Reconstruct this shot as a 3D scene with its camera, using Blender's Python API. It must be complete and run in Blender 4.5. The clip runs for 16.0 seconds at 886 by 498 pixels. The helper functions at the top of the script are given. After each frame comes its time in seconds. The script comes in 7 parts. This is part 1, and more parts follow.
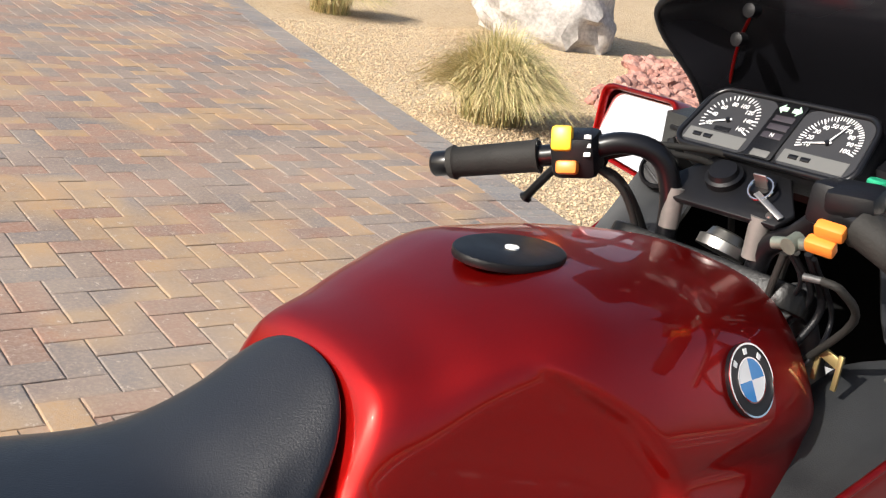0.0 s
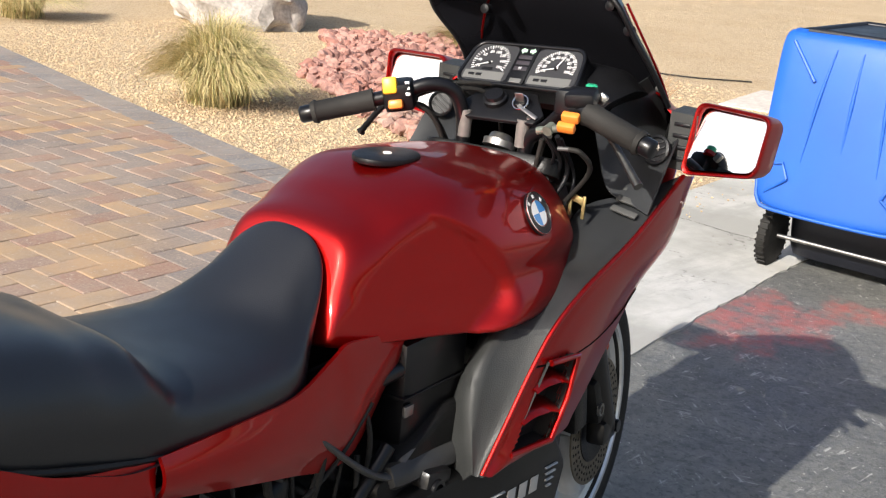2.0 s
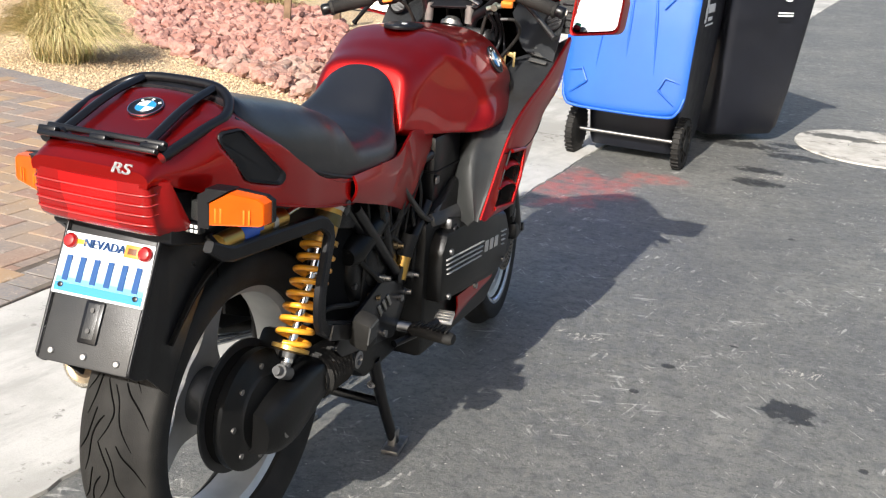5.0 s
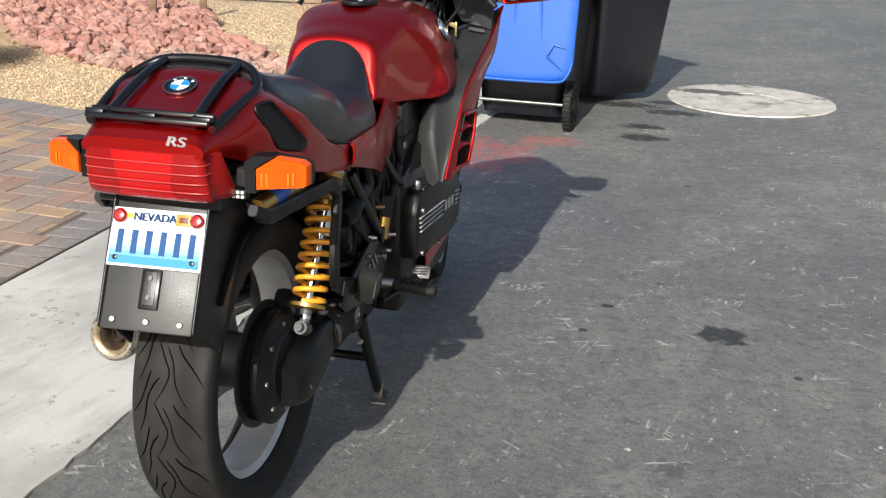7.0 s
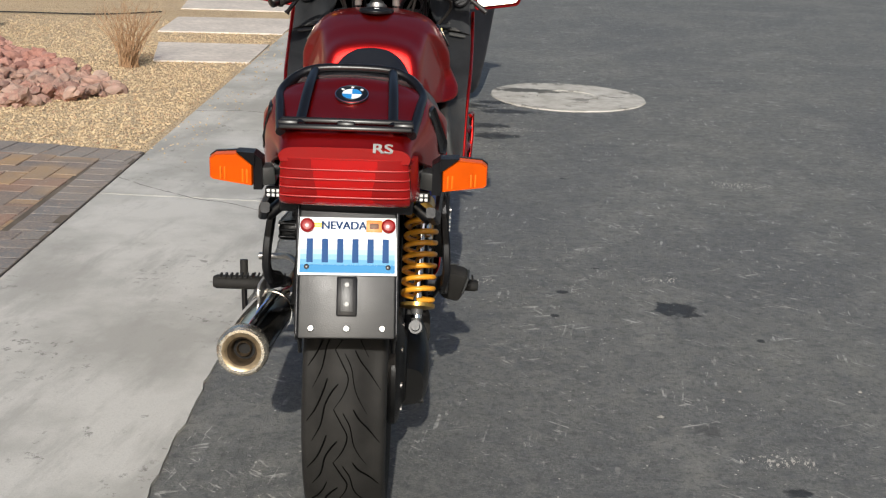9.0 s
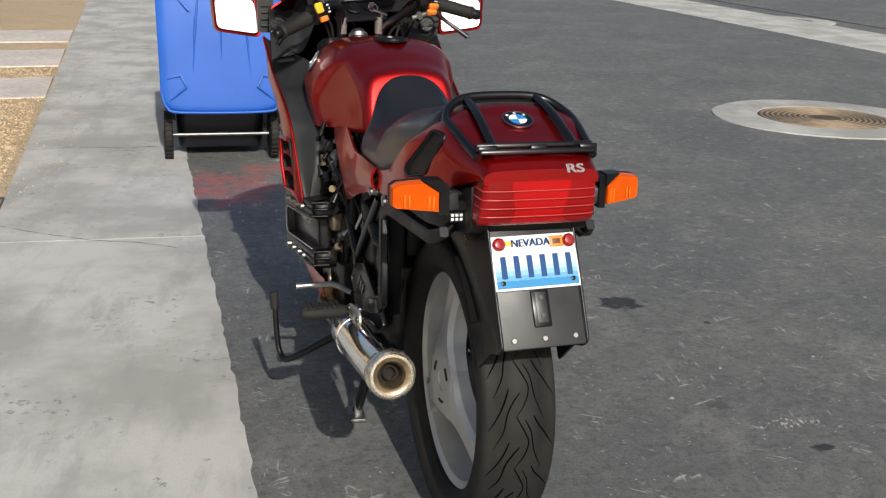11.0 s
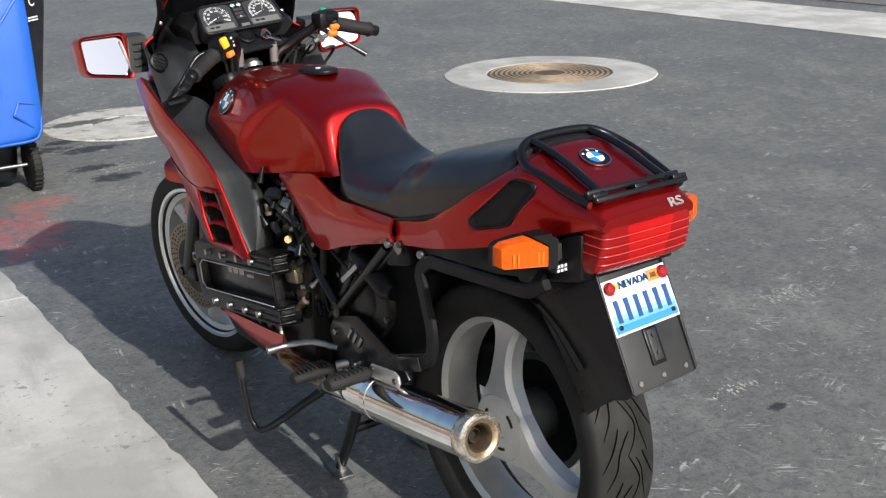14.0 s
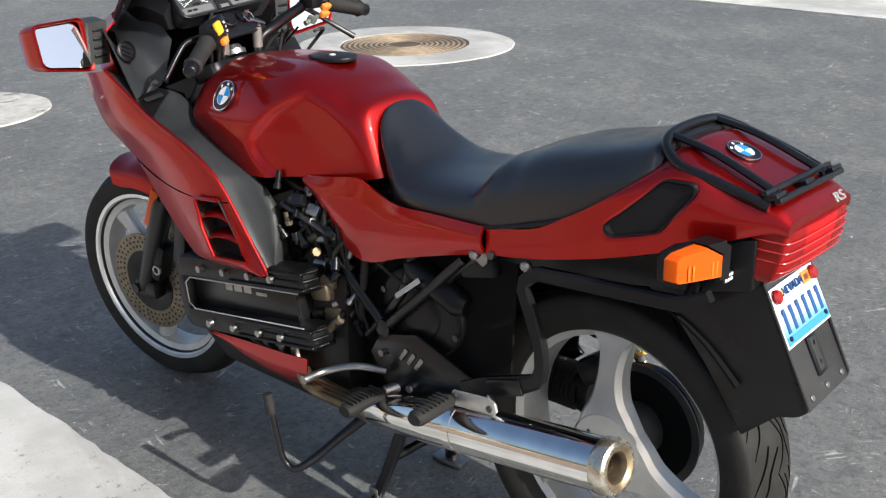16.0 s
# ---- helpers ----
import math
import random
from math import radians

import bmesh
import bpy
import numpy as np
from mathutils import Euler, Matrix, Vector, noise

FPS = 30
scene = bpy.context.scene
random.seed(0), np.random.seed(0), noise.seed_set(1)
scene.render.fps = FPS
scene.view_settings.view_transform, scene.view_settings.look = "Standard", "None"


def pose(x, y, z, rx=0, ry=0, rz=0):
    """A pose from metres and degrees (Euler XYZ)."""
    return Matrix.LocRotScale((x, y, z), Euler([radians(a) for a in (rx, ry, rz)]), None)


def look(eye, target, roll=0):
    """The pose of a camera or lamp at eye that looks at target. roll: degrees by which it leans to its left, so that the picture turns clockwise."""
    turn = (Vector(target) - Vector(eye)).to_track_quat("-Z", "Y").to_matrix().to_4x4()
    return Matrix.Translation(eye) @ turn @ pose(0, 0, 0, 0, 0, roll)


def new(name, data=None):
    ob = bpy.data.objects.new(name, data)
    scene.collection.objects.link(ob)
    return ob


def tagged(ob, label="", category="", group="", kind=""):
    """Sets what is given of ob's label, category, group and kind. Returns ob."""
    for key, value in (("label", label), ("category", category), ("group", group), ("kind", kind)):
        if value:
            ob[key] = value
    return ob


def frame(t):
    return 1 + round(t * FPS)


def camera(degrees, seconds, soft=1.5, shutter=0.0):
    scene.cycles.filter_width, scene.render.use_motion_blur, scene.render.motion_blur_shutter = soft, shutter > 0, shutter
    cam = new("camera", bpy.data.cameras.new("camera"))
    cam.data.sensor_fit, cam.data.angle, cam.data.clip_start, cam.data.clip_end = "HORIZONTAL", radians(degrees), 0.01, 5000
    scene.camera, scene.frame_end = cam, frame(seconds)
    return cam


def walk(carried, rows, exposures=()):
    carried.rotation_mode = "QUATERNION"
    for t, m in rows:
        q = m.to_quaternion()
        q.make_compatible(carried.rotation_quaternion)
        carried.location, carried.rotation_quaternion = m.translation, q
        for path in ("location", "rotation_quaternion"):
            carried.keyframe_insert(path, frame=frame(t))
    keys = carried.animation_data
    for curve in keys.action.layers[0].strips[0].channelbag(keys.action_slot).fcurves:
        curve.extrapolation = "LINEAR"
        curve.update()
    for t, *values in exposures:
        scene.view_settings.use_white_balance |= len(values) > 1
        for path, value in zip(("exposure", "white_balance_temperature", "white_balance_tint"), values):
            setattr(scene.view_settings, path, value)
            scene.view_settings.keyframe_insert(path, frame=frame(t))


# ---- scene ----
cam = camera(43.0, 16.0, 1.25)
PATH = [
    (0, (0.749, 0.122, 1.343), (-0.74, 1.299, 0.713), 8.9),
    (0.5, (0.865, -0.024, 1.372), (-0.544, 1.256, 0.759), 7.6),
    (1, (0.97, -0.126, 1.367), (-0.372, 1.235, 0.778), 6.5),
    (1.5, (1.055, -0.264, 1.4), (-0.198, 1.171, 0.791), 5.3),
    (2, (1.051, -0.498, 1.404), (-0.066, 1.047, 0.798), 5.1),
    (2.5, (1.12, -0.678, 1.397), (0.069, 0.916, 0.799), 3.9),
    (3, (1.168, -0.914, 1.387), (0.194, 0.724, 0.777), 4.3),
    (3.5, (1.145, -1.135, 1.39), (0.267, 0.545, 0.752), 5.3),
    (4, (1.151, -1.338, 1.385), (0.335, 0.37, 0.739), 5.0),
    (4.5, (1.174, -1.507, 1.364), (0.384, 0.216, 0.728), 4.4),
    (5, (1.187, -1.68, 1.357), (0.443, 0.068, 0.731), 3.9),
    (5.2, (1.159, -1.742, 1.357), (0.452, 0.021, 0.731), 4.0),
    (7.3, (0.9, -1.986, 1.343), (0.456, -0.146, 0.697), 1.5),
    (7.5, (0.827, -1.995, 1.347), (0.426, -0.146, 0.698), 1.6),
    (8, (0.621, -2.066, 1.343), (0.345, -0.192, 0.699), 2.2),
    (8.5, (0.426, -2.171, 1.342), (0.285, -0.278, 0.714), 2.1),
    (9, (0.188, -2.203, 1.332), (0.187, -0.3, 0.716), 2.3),
    (9.5, (-0.049, -2.225, 1.321), (0.082, -0.322, 0.719), 2.6),
    (9.7, (-0.153, -2.236, 1.317), (0.035, -0.336, 0.723), 2.7),
    (11.8, (-0.921, -2.162, 1.39), (-0.235, -0.374, 0.813), 0.2),
    (12, (-0.973, -2.126, 1.407), (-0.246, -0.358, 0.821), -0.2),
    (12.5, (-1.083, -2.052, 1.429), (-0.268, -0.326, 0.832), -0.9),
    (13, (-1.204, -1.96, 1.444), (-0.292, -0.286, 0.837), -1.2),
    (13.5, (-1.28, -1.845, 1.458), (-0.292, -0.22, 0.839), -1.5),
    (14, (-1.357, -1.721, 1.476), (-0.295, -0.15, 0.841), -1.7),
    (14.5, (-1.402, -1.578, 1.473), (-0.279, -0.054, 0.826), -1.9),
    (15, (-1.481, -1.421, 1.475), (-0.283, 0.037, 0.812), -1.7),
    (15.5, (-1.565, -1.254, 1.481), (-0.289, 0.126, 0.796), -1.4),
    (16, (-1.636, -1.11, 1.478), (-0.295, 0.2, 0.781), -1.1),
]
EXPOSURES = [(0.0, 0.63, 6350, 10), (1.0, 0.63, 6350, 10), (2.5, 0.66, 6350, 10), (3.5, 0.73, 6300, 10), (5.0, 0.76, 6300, 10), (7.5, 0.36, 6250, 9), (8.0, 0.3, 6250, 9), (9.0, -0.12, 6300, 9), (12.5, -0.15, 6200, 9), (13.5, 0.22, 6100, 9), (14.5, 0.28, 6000, 9), (16.0, 0.56, 6000, 9)]
walk(cam, [(t, look(eye, target, roll)) for t, eye, target, roll in PATH], EXPOSURES)

# ---------------------------------------------------------------- light
SUN_EL = 32.0
world = bpy.data.worlds.new("sky")
scene.world = world
world.use_nodes = True
wn = world.node_tree.nodes
sky = wn.new("ShaderNodeTexSky")
sky.sky_type = "NISHITA"
sky.sun_disc = False
sky.sun_elevation = radians(SUN_EL)
sky.sun_rotation = radians(180)
sky.dust_density = 4.0
sky.ozone_density = 0.8
wn["Background"].inputs["Strength"].default_value = 0.105
world.node_tree.links.new(sky.outputs[0], wn["Background"].inputs["Color"])
sun = new("sun", bpy.data.lights.new("sun", "SUN"))
sun.data.energy, sun.data.angle, sun.data.color = 4.6, radians(0.6), (1.0, 0.95, 0.87)
sun.matrix_world = look((0, -20, 12.5), (0, 0, 0))

# ---------------------------------------------------------------- mesh helpers
def catmull(pts, per):
    """Smooth curve through the rows of pts, per steps between neighbours."""
    p = np.asarray(pts, float)
    if len(p) < 3 or per <= 1:
        if per <= 1:
            return p
    q = np.concatenate([[2 * p[0] - p[1]], p, [2 * p[-1] - p[-2]]])
    out = []
    for i in range(1, len(q) - 2):
        a, b, c, d = q[i - 1], q[i], q[i + 1], q[i + 2]
        for k in range(per):
            t = k / per
            out.append(0.5 * (2 * b + (c - a) * t + (2 * a - 5 * b + 4 * c - d) * t * t + (3 * b - a - 3 * c + d) * t ** 3))
    out.append(p[-1])
    return np.array(out)


def mesh_of(verts, faces, smooth=40):
    me = bpy.data.meshes.new("m")
    me.from_pydata([tuple(map(float, v)) for v in verts], [], faces)
    me.validate()
    bm = bmesh.new()
    bm.from_mesh(me)
    bmesh.ops.remove_doubles(bm, verts=bm.verts, dist=1e-6)
    bmesh.ops.recalc_face_normals(bm, faces=bm.faces)
    bm.to_mesh(me)
    bm.free()
    if smooth:
        me.shade_smooth()
        me.set_sharp_from_angle(angle=radians(smooth))
    return me


def grid_faces(n, m, ring=False, base=0):
    f = []
    for i in range(n - 1):
        for j in range(m if ring else m - 1):
            k = (j + 1) % m
            f.append((base + i * m + j, base + i * m + k, base + (i + 1) * m + k, base + (i + 1) * m + j))
    return f


def loft(sections, per_u=4, per_v=4, ring=False, caps=True, smooth=40):
    """Surface through rows of points, smoothed both ways. ring: each row closes on itself."""
    s = np.asarray(sections, float)
    if ring:
        s = np.concatenate([s, s[:, :1]], 1)
    rows = np.array([catmull(r, per_v) for r in s])
    if ring:
        rows = rows[:, :-1]
    g = np.stack([catmull(rows[:, j], per_u) for j in range(rows.shape[1])], 1)
    n, m = g.shape[:2]
    f = grid_faces(n, m, ring)
    if ring and caps:
        f += [tuple(range(m)), tuple(range((n - 1) * m, n * m))]
    return mesh_of(g.reshape(-1, 3), f, smooth)


def sheet(sections, thick, per_u=4, per_v=4, smooth=40, hole=None):
    """An open lofted surface with thickness; hole: a test of a place that leaves its faces out."""
    s = np.asarray(sections, float)
    rows = np.array([catmull(r, per_v) for r in s])
    g = np.stack([catmull(rows[:, j], per_u) for j in range(rows.shape[1])], 1)
    du, dv = np.gradient(g, axis=0), np.gradient(g, axis=1)
    nn = np.cross(du, dv)
    nn /= np.linalg.norm(nn, axis=-1, keepdims=True) + 1e-9
    h = g - nn * thick
    n, m = g.shape[:2]
    flat_g = g.reshape(-1, 3)
    keep = [q for q in grid_faces(n, m) if hole is None or not hole(flat_g[list(q)].mean(0))]
    b = n * m
    f = keep + [tuple(b + i for i in reversed(q)) for q in keep]
    for i in range(n - 1):
        f += [(i * m, (i + 1) * m, b + (i + 1) * m, b + i * m), (i * m + m - 1, b + i * m + m - 1, b + (i + 1) * m + m - 1, (i + 1) * m + m - 1)]
    for j in range(m - 1):
        e = (n - 1) * m
        f += [(j, b + j, b + j + 1, j + 1), (e + j, e + j + 1, b + e + j + 1, b + e + j)]
    return mesh_of(np.concatenate([g.reshape(-1, 3), h.reshape(-1, 3)]), f, smooth)


def mirror_half(rows):
    """Half sections (x, y, z) from the middle outwards, made whole across x = 0 as closed rings."""
    out = []
    for r in rows:
        r = [tuple(p) for p in r]
        left = [(-x, y, z) for x, y, z in reversed(r) if x > 1e-6]
        mid = [p for p in r if p[0] <= 1e-6]
        right = [p for p in r if p[0] > 1e-6]
        out.append(left + mid + right)
    return out


def tube(pts, r, n=10, per=5, caps=True, flat=1.0):
    """A round bar along a smooth path; r one radius or one for each point."""
    p = catmull(pts, per) if per > 1 else np.asarray(pts, float)
    rr = np.full(len(p), float(r)) if np.isscalar(r) else np.interp(np.linspace(0, 1, len(p)), np.linspace(0, 1, len(r)), r)
    t = np.gradient(p, axis=0)
    t /= np.linalg.norm(t, axis=1, keepdims=True) + 1e-12
    up = np.array([0, 0, 1.0]) if abs(t[0][2]) < 0.9 else np.array([1.0, 0, 0])
    vs = []
    for i in range(len(p)):
        a = np.cross(t[i], up)
        a /= np.linalg.norm(a) + 1e-12
        b = np.cross(a, t[i])
        up = b
        for k in range(n):
            w = 2 * math.pi * k / n
            vs.append(p[i] + rr[i] * (math.cos(w) * a + flat * math.sin(w) * b))
    f = grid_faces(len(p), n, True)
    if caps:
        f += [tuple(range(n)), tuple(range((len(p) - 1) * n, len(p) * n))]
    return mesh_of(vs, f, 50)


def revolve(profile, n=48, axis="x", centre=(0, 0, 0), smooth=35, closed=False):
    """A turned body: profile rows of (along the axis, radius)."""
    vs = []
    for a, r in profile:
        for k in range(n):
            w = 2 * math.pi * k / n
            c, s = r * math.cos(w), r * math.sin(w)
            vs.append({"x": (a, c, s), "y": (c, a, s), "z": (c, s, a)}[axis])
    vs = np.array(vs) + np.array(centre)
    m = len(profile)
    f = grid_faces(m, n, True)
    if closed:
        f += [((m - 1) * n + k, (m - 1) * n + (k + 1) % n, (k + 1) % n, k) for k in range(n)]
    else:
        f += [tuple(range(n)), tuple(range((m - 1) * n, m * n))]
    return mesh_of(vs, f, smooth)


def prism(poly, lo, hi, axis="x", bevel=0.0, seg=2):
    """A flat outline pushed from lo to hi along an axis; outline in the other two axes, in order."""
    bm = bmesh.new()
    put = {"x": lambda a, u, v: (a, u, v), "y": lambda a, u, v: (u, a, v), "z": lambda a, u, v: (u, v, a)}[axis]
    A = [bm.verts.new(put(lo, *p)) for p in poly]
    B = [bm.verts.new(put(hi, *p)) for p in poly]
    bm.faces.new(A)
    bm.faces.new(list(reversed(B)))
    for i in range(len(poly)):
        j = (i + 1) % len(poly)
        bm.faces.new((A[i], B[i], B[j], A[j]))
    return finish(bm, bevel, seg)


def finish(bm, bevel=0.0, seg=2):
    bmesh.ops.recalc_face_normals(bm, faces=bm.faces)
    if bevel:
        bmesh.ops.bevel(bm, geom=bm.edges[:], offset=bevel, segments=seg, profile=0.5, affect="EDGES", clamp_overlap=True)
    me = bpy.data.meshes.new("m")
    bm.to_mesh(me)
    bm.free()
    me.shade_smooth()
    me.set_sharp_from_angle(angle=radians(40))
    return me


def block(c, s, bevel=0.004, turn=(0, 0, 0), seg=2, taper=1.0):
    """A box with softened edges: centre, size, turn in degrees; taper narrows its top."""
    bm = bmesh.new()
    bmesh.ops.create_cube(bm, size=1)
    for v in bm.verts:
        k = taper if v.co.z > 0 else 1
        v.co = Vector((v.co.x * s[0] * k, v.co.y * s[1] * k, v.co.z * s[2]))
    me = finish(bm, bevel, seg)
    me.transform(pose(*c, *turn))
    return me


def rod(a, b, r, n=12, r2=None):
    return tube([a, b], [r, r if r2 is None else r2], n, 1)


def strap(pts, wide, thick):
    """A flat bar along a path that runs in a plane facing x, with softened edges."""
    p = np.asarray(pts, float)
    t = np.gradient(p, axis=0)
    rows = []
    for q, u, w in zip(p, t, wide):
        u = u / np.linalg.norm(u)
        v = np.cross(u, (1.0, 0, 0))
        v = v / np.linalg.norm(v)
        rows.append([tuple(q + np.array((a * thick / 2, 0, 0)) + v * (b * w / 2)) for a, b in ((-1, -.7), (-1, .7), (-.6, 1), (.6, 1), (1, .7), (1, -.7), (.6, -1), (-.6, -1))])
    return loft(rows, 1, 1, True, True, 30)


def joined(*meshes):
    bm = bmesh.new()
    for m in meshes:
        bm.from_mesh(m)
    me = bpy.data.meshes.new("m")
    bm.to_mesh(me)
    bm.free()
    return me


def moved(me, m):
    me = me.copy()
    me.transform(m)
    return me


def part(name, me, material, parent, label=""):
    if material and not me.materials:
        me.materials.append(material)
    ob = new(name, me)
    ob.parent = parent
    if label:
        tagged(ob, label)
    return ob


def thing(name, label, category, group="", kind="", at=None):
    ob = new(name)
    ob.empty_display_size = 0.1
    if at is not None:
        ob.matrix_world = at
    return tagged(ob, label, category, group, kind)


def round_poly(pts, r, n=5):
    """An outline with its corners rounded."""
    out = []
    m = len(pts)
    for i in range(m):
        p = np.array(pts[i], float)
        a, b = np.array(pts[i - 1], float) - p, np.array(pts[(i + 1) % m], float) - p
        a, b = p + a / np.linalg.norm(a) * r, p + b / np.linalg.norm(b) * r
        for k in range(n + 1):
            t = k / n
            out.append(tuple((1 - t) ** 2 * a + 2 * t * (1 - t) * p + t * t * b))
    return out


def lettering(text, size, depth=0.0006):
    cu = bpy.data.curves.new("t", "FONT")
    cu.body, cu.size, cu.extrude, cu.align_x, cu.align_y = text, size, depth, "CENTER", "CENTER"
    ob = bpy.data.objects.new("t", cu)
    me = bpy.data.meshes.new_from_object(ob)
    bpy.data.objects.remove(ob)
    return me


# ---------------------------------------------------------------- materials
def mat(name, base, rough=0.5, metal=0.0, coat=0.0, bump=0.0, bump_scale=80.0, vary=0.0, vary_scale=6.0, spec=0.5, coat_rough=0.03, rough_vary=0.0, grain=0.0, grain_scale=300.0):
    m = bpy.data.materials.new(name)
    m.use_nodes = True
    nt = m.node_tree
    b = nt.nodes["Principled BSDF"]
    b.inputs["Base Color"].default_value = (*base, 1)
    b.inputs["Roughness"].default_value = rough
    b.inputs["Metallic"].default_value = metal
    b.inputs["Coat Weight"].default_value = coat
    b.inputs["Coat Roughness"].default_value = coat_rough
    b.inputs["Specular IOR Level"].default_value = spec
    tc = nt.nodes.new("ShaderNodeTexCoord")

    def tex(scale, detail=4.0):
        n = nt.nodes.new("ShaderNodeTexNoise")
        n.inputs["Scale"].default_value, n.inputs["Detail"].default_value = scale, detail
        nt.links.new(tc.outputs["Object"], n.inputs["Vector"])
        return n
    col = None
    for amount, scale in ((vary, vary_scale), (grain, grain_scale)):
        if not amount:
            continue
        n = tex(scale)
        r = nt.nodes.new("ShaderNodeMapRange")
        r.inputs["From Min"].default_value, r.inputs["From Max"].default_value = 0.3, 0.7
        r.inputs["To Min"].default_value, r.inputs["To Max"].default_value = 1 - amount, 1 + amount
        nt.links.new(n.outputs["Fac"], r.inputs["Value"])
        mx = nt.nodes.new("ShaderNodeVectorMath")
        mx.operation = "SCALE"
        if col is None:
            mx.inputs[0].default_value = base
        else:
            nt.links.new(col, mx.inputs[0])
        nt.links.new(r.outputs[0], mx.inputs["Scale"])
        col = mx.outputs[0]
    if col is not None:
        nt.links.new(col, b.inputs["Base Color"])
    if rough_vary:
        n = tex(vary_scale * 2.3)
        r = nt.nodes.new("ShaderNodeMapRange")
        r.inputs["From Min"].default_value, r.inputs["From Max"].default_value = 0.3, 0.7
        r.inputs["To Min"].default_value, r.inputs["To Max"].default_value = max(0, rough - rough_vary), rough + rough_vary
        nt.links.new(n.outputs["Fac"], r.inputs["Value"])
        nt.links.new(r.outputs[0], b.inputs["Roughness"])
    if bump:
        n = tex(bump_scale)
        bp = nt.nodes.new("ShaderNodeBump")
        bp.inputs["Strength"].default_value, bp.inputs["Distance"].default_value = bump, 0.002
        nt.links.new(n.outputs["Fac"], bp.inputs["Height"])
        nt.links.new(bp.outputs[0], b.inputs["Normal"])
    return m


RED = mat("red_metallic_paint", (0.41, 0.0045, 0.003), 0.40, 0.93, 0.5, vary=0.05, vary_scale=3, grain=0.15, grain_scale=1500, coat_rough=0.02)
RED.node_tree.nodes["Principled BSDF"].inputs["Coat IOR"].default_value = 1.65
CASTING = mat("grey_casting", (0.070, 0.070, 0.070), 0.45, 0.2, bump=0.3, bump_scale=300, vary=0.2, vary_scale=12)
PRINT = mat("silver_print", (0.48, 0.47, 0.45), 0.4, 0.2)
VINYL = mat("black_seat_vinyl", (0.0075, 0.008, 0.010), 0.40, coat=0.35, coat_rough=0.22, spec=0.5, bump=0.25, bump_scale=600, rough_vary=0.06, vary=0.2)
PLASTIC = mat("black_plastic", (0.006, 0.006, 0.007), 0.40, spec=0.26, bump=0.2, bump_scale=900, vary=0.2, rough_vary=0.1)
FADED = mat("faded_black_plastic", (0.026, 0.027, 0.026), 0.55, bump=0.3, bump_scale=500, vary=0.3, vary_scale=9, rough_vary=0.1)
BLACKPAINT = mat("black_enamel", (0.005, 0.005, 0.006), 0.30, 0.0, 0.1, spec=0.35, vary=0.2)
ENGINE = mat("black_engine_casting", (0.005, 0.005, 0.005), 0.36, 0.0, spec=0.25, bump=0.22, bump_scale=300, vary=0.4, vary_scale=15)
RUBBER = mat("tyre_rubber", (0.019, 0.018, 0.0165), 0.66, spec=0.2, bump=0.3, bump_scale=400, vary=0.25, vary_scale=20)
GROOVE_SHADE = mat("tread_groove_shade", (0.0025, 0.0025, 0.0025), 0.95, spec=0.05)
SILVER = mat("silver_wheel_paint", (0.55, 0.55, 0.53), 0.42, 0.55, 0.2, vary=0.1, vary_scale=20)
ALU = mat("bare_aluminium", (0.36, 0.35, 0.33), 0.4, 1.0, vary=0.2, vary_scale=30, bump=0.2)
CHROME = mat("chrome", (0.75, 0.74, 0.72), 0.08, 1.0, vary=0.08, vary_scale=18, rough_vary=0.05)
BURNT = mat("heat_tinted_chrome", (0.33, 0.275, 0.215), 0.42, 1.0, vary=0.35, vary_scale=25, rough_vary=0.1)
# soot of the silencer bore, and the painted shade of holes and slots
SOOT_AND_SHADE = mat("soot_and_hole_shade", (0.01, 0.009, 0.008), 0.9)
STEEL = mat("dull_steel", (0.3, 0.29, 0.28), 0.45, 1.0, vary=0.25, vary_scale=40)
DARKSTEEL = mat("dark_steel", (0.10, 0.098, 0.095), 0.42, 0.9, vary=0.3, vary_scale=60)
GOLD = mat("gold_anodised", (0.55, 0.33, 0.08), 0.3, 0.9, vary=0.1)
SPRING = mat("yellow_spring_paint", (0.75, 0.33, 0.02), 0.35, 0.0, 0.4, vary=0.1, vary_scale=30)
AMBER = mat("amber_lens", (0.60, 0.080, 0.001), 0.30, 0.0, 0.3, spec=0.12, vary=0.12, vary_scale=25)
REDLENS = mat("red_lens", (0.22, 0.0045, 0.0045), 0.25, 0.0, 0.1, spec=.3, vary=0.12, vary_scale=12)
RIB = mat("pale_red_rib", (0.42, 0.03, 0.026), 0.25, 0.0, 0.3)
YELLOW = mat("yellow_switch", (0.80, 0.45, 0.02), 0.4)
ORANGE = mat("orange_switch", (0.75, 0.22, 0.03), 0.4)
WHITE = mat("white_print", (0.78, 0.78, 0.77), 0.5)
BLUE = mat("blue_enamel", (0.02, 0.22, 0.55), 0.3, 0.0, 0.4)
GREEN = mat("green_switch", (0.02, 0.30, 0.15), 0.4)
PLATEW = mat("plate_white", (0.75, 0.78, 0.80), 0.35, 0.0, 0.2)
PLATEB = mat("plate_sky_blue", (0.045, 0.23, 0.46), 0.6, spec=.25)
NAVY = mat("plate_navy", (0.028, 0.075, 0.20), 0.7, spec=.15)
BLUEBIN = mat("blue_bin_plastic", (0.011, 0.092, 0.43), 0.48, bump=0.25, bump_scale=500, vary=0.08, vary_scale=4, rough_vary=0.06)
BLACKBIN = mat("black_bin_plastic", (0.007, 0.008, 0.013), 0.46, bump=0.2, bump_scale=400, vary=0.2, vary_scale=5, rough_vary=0.08)
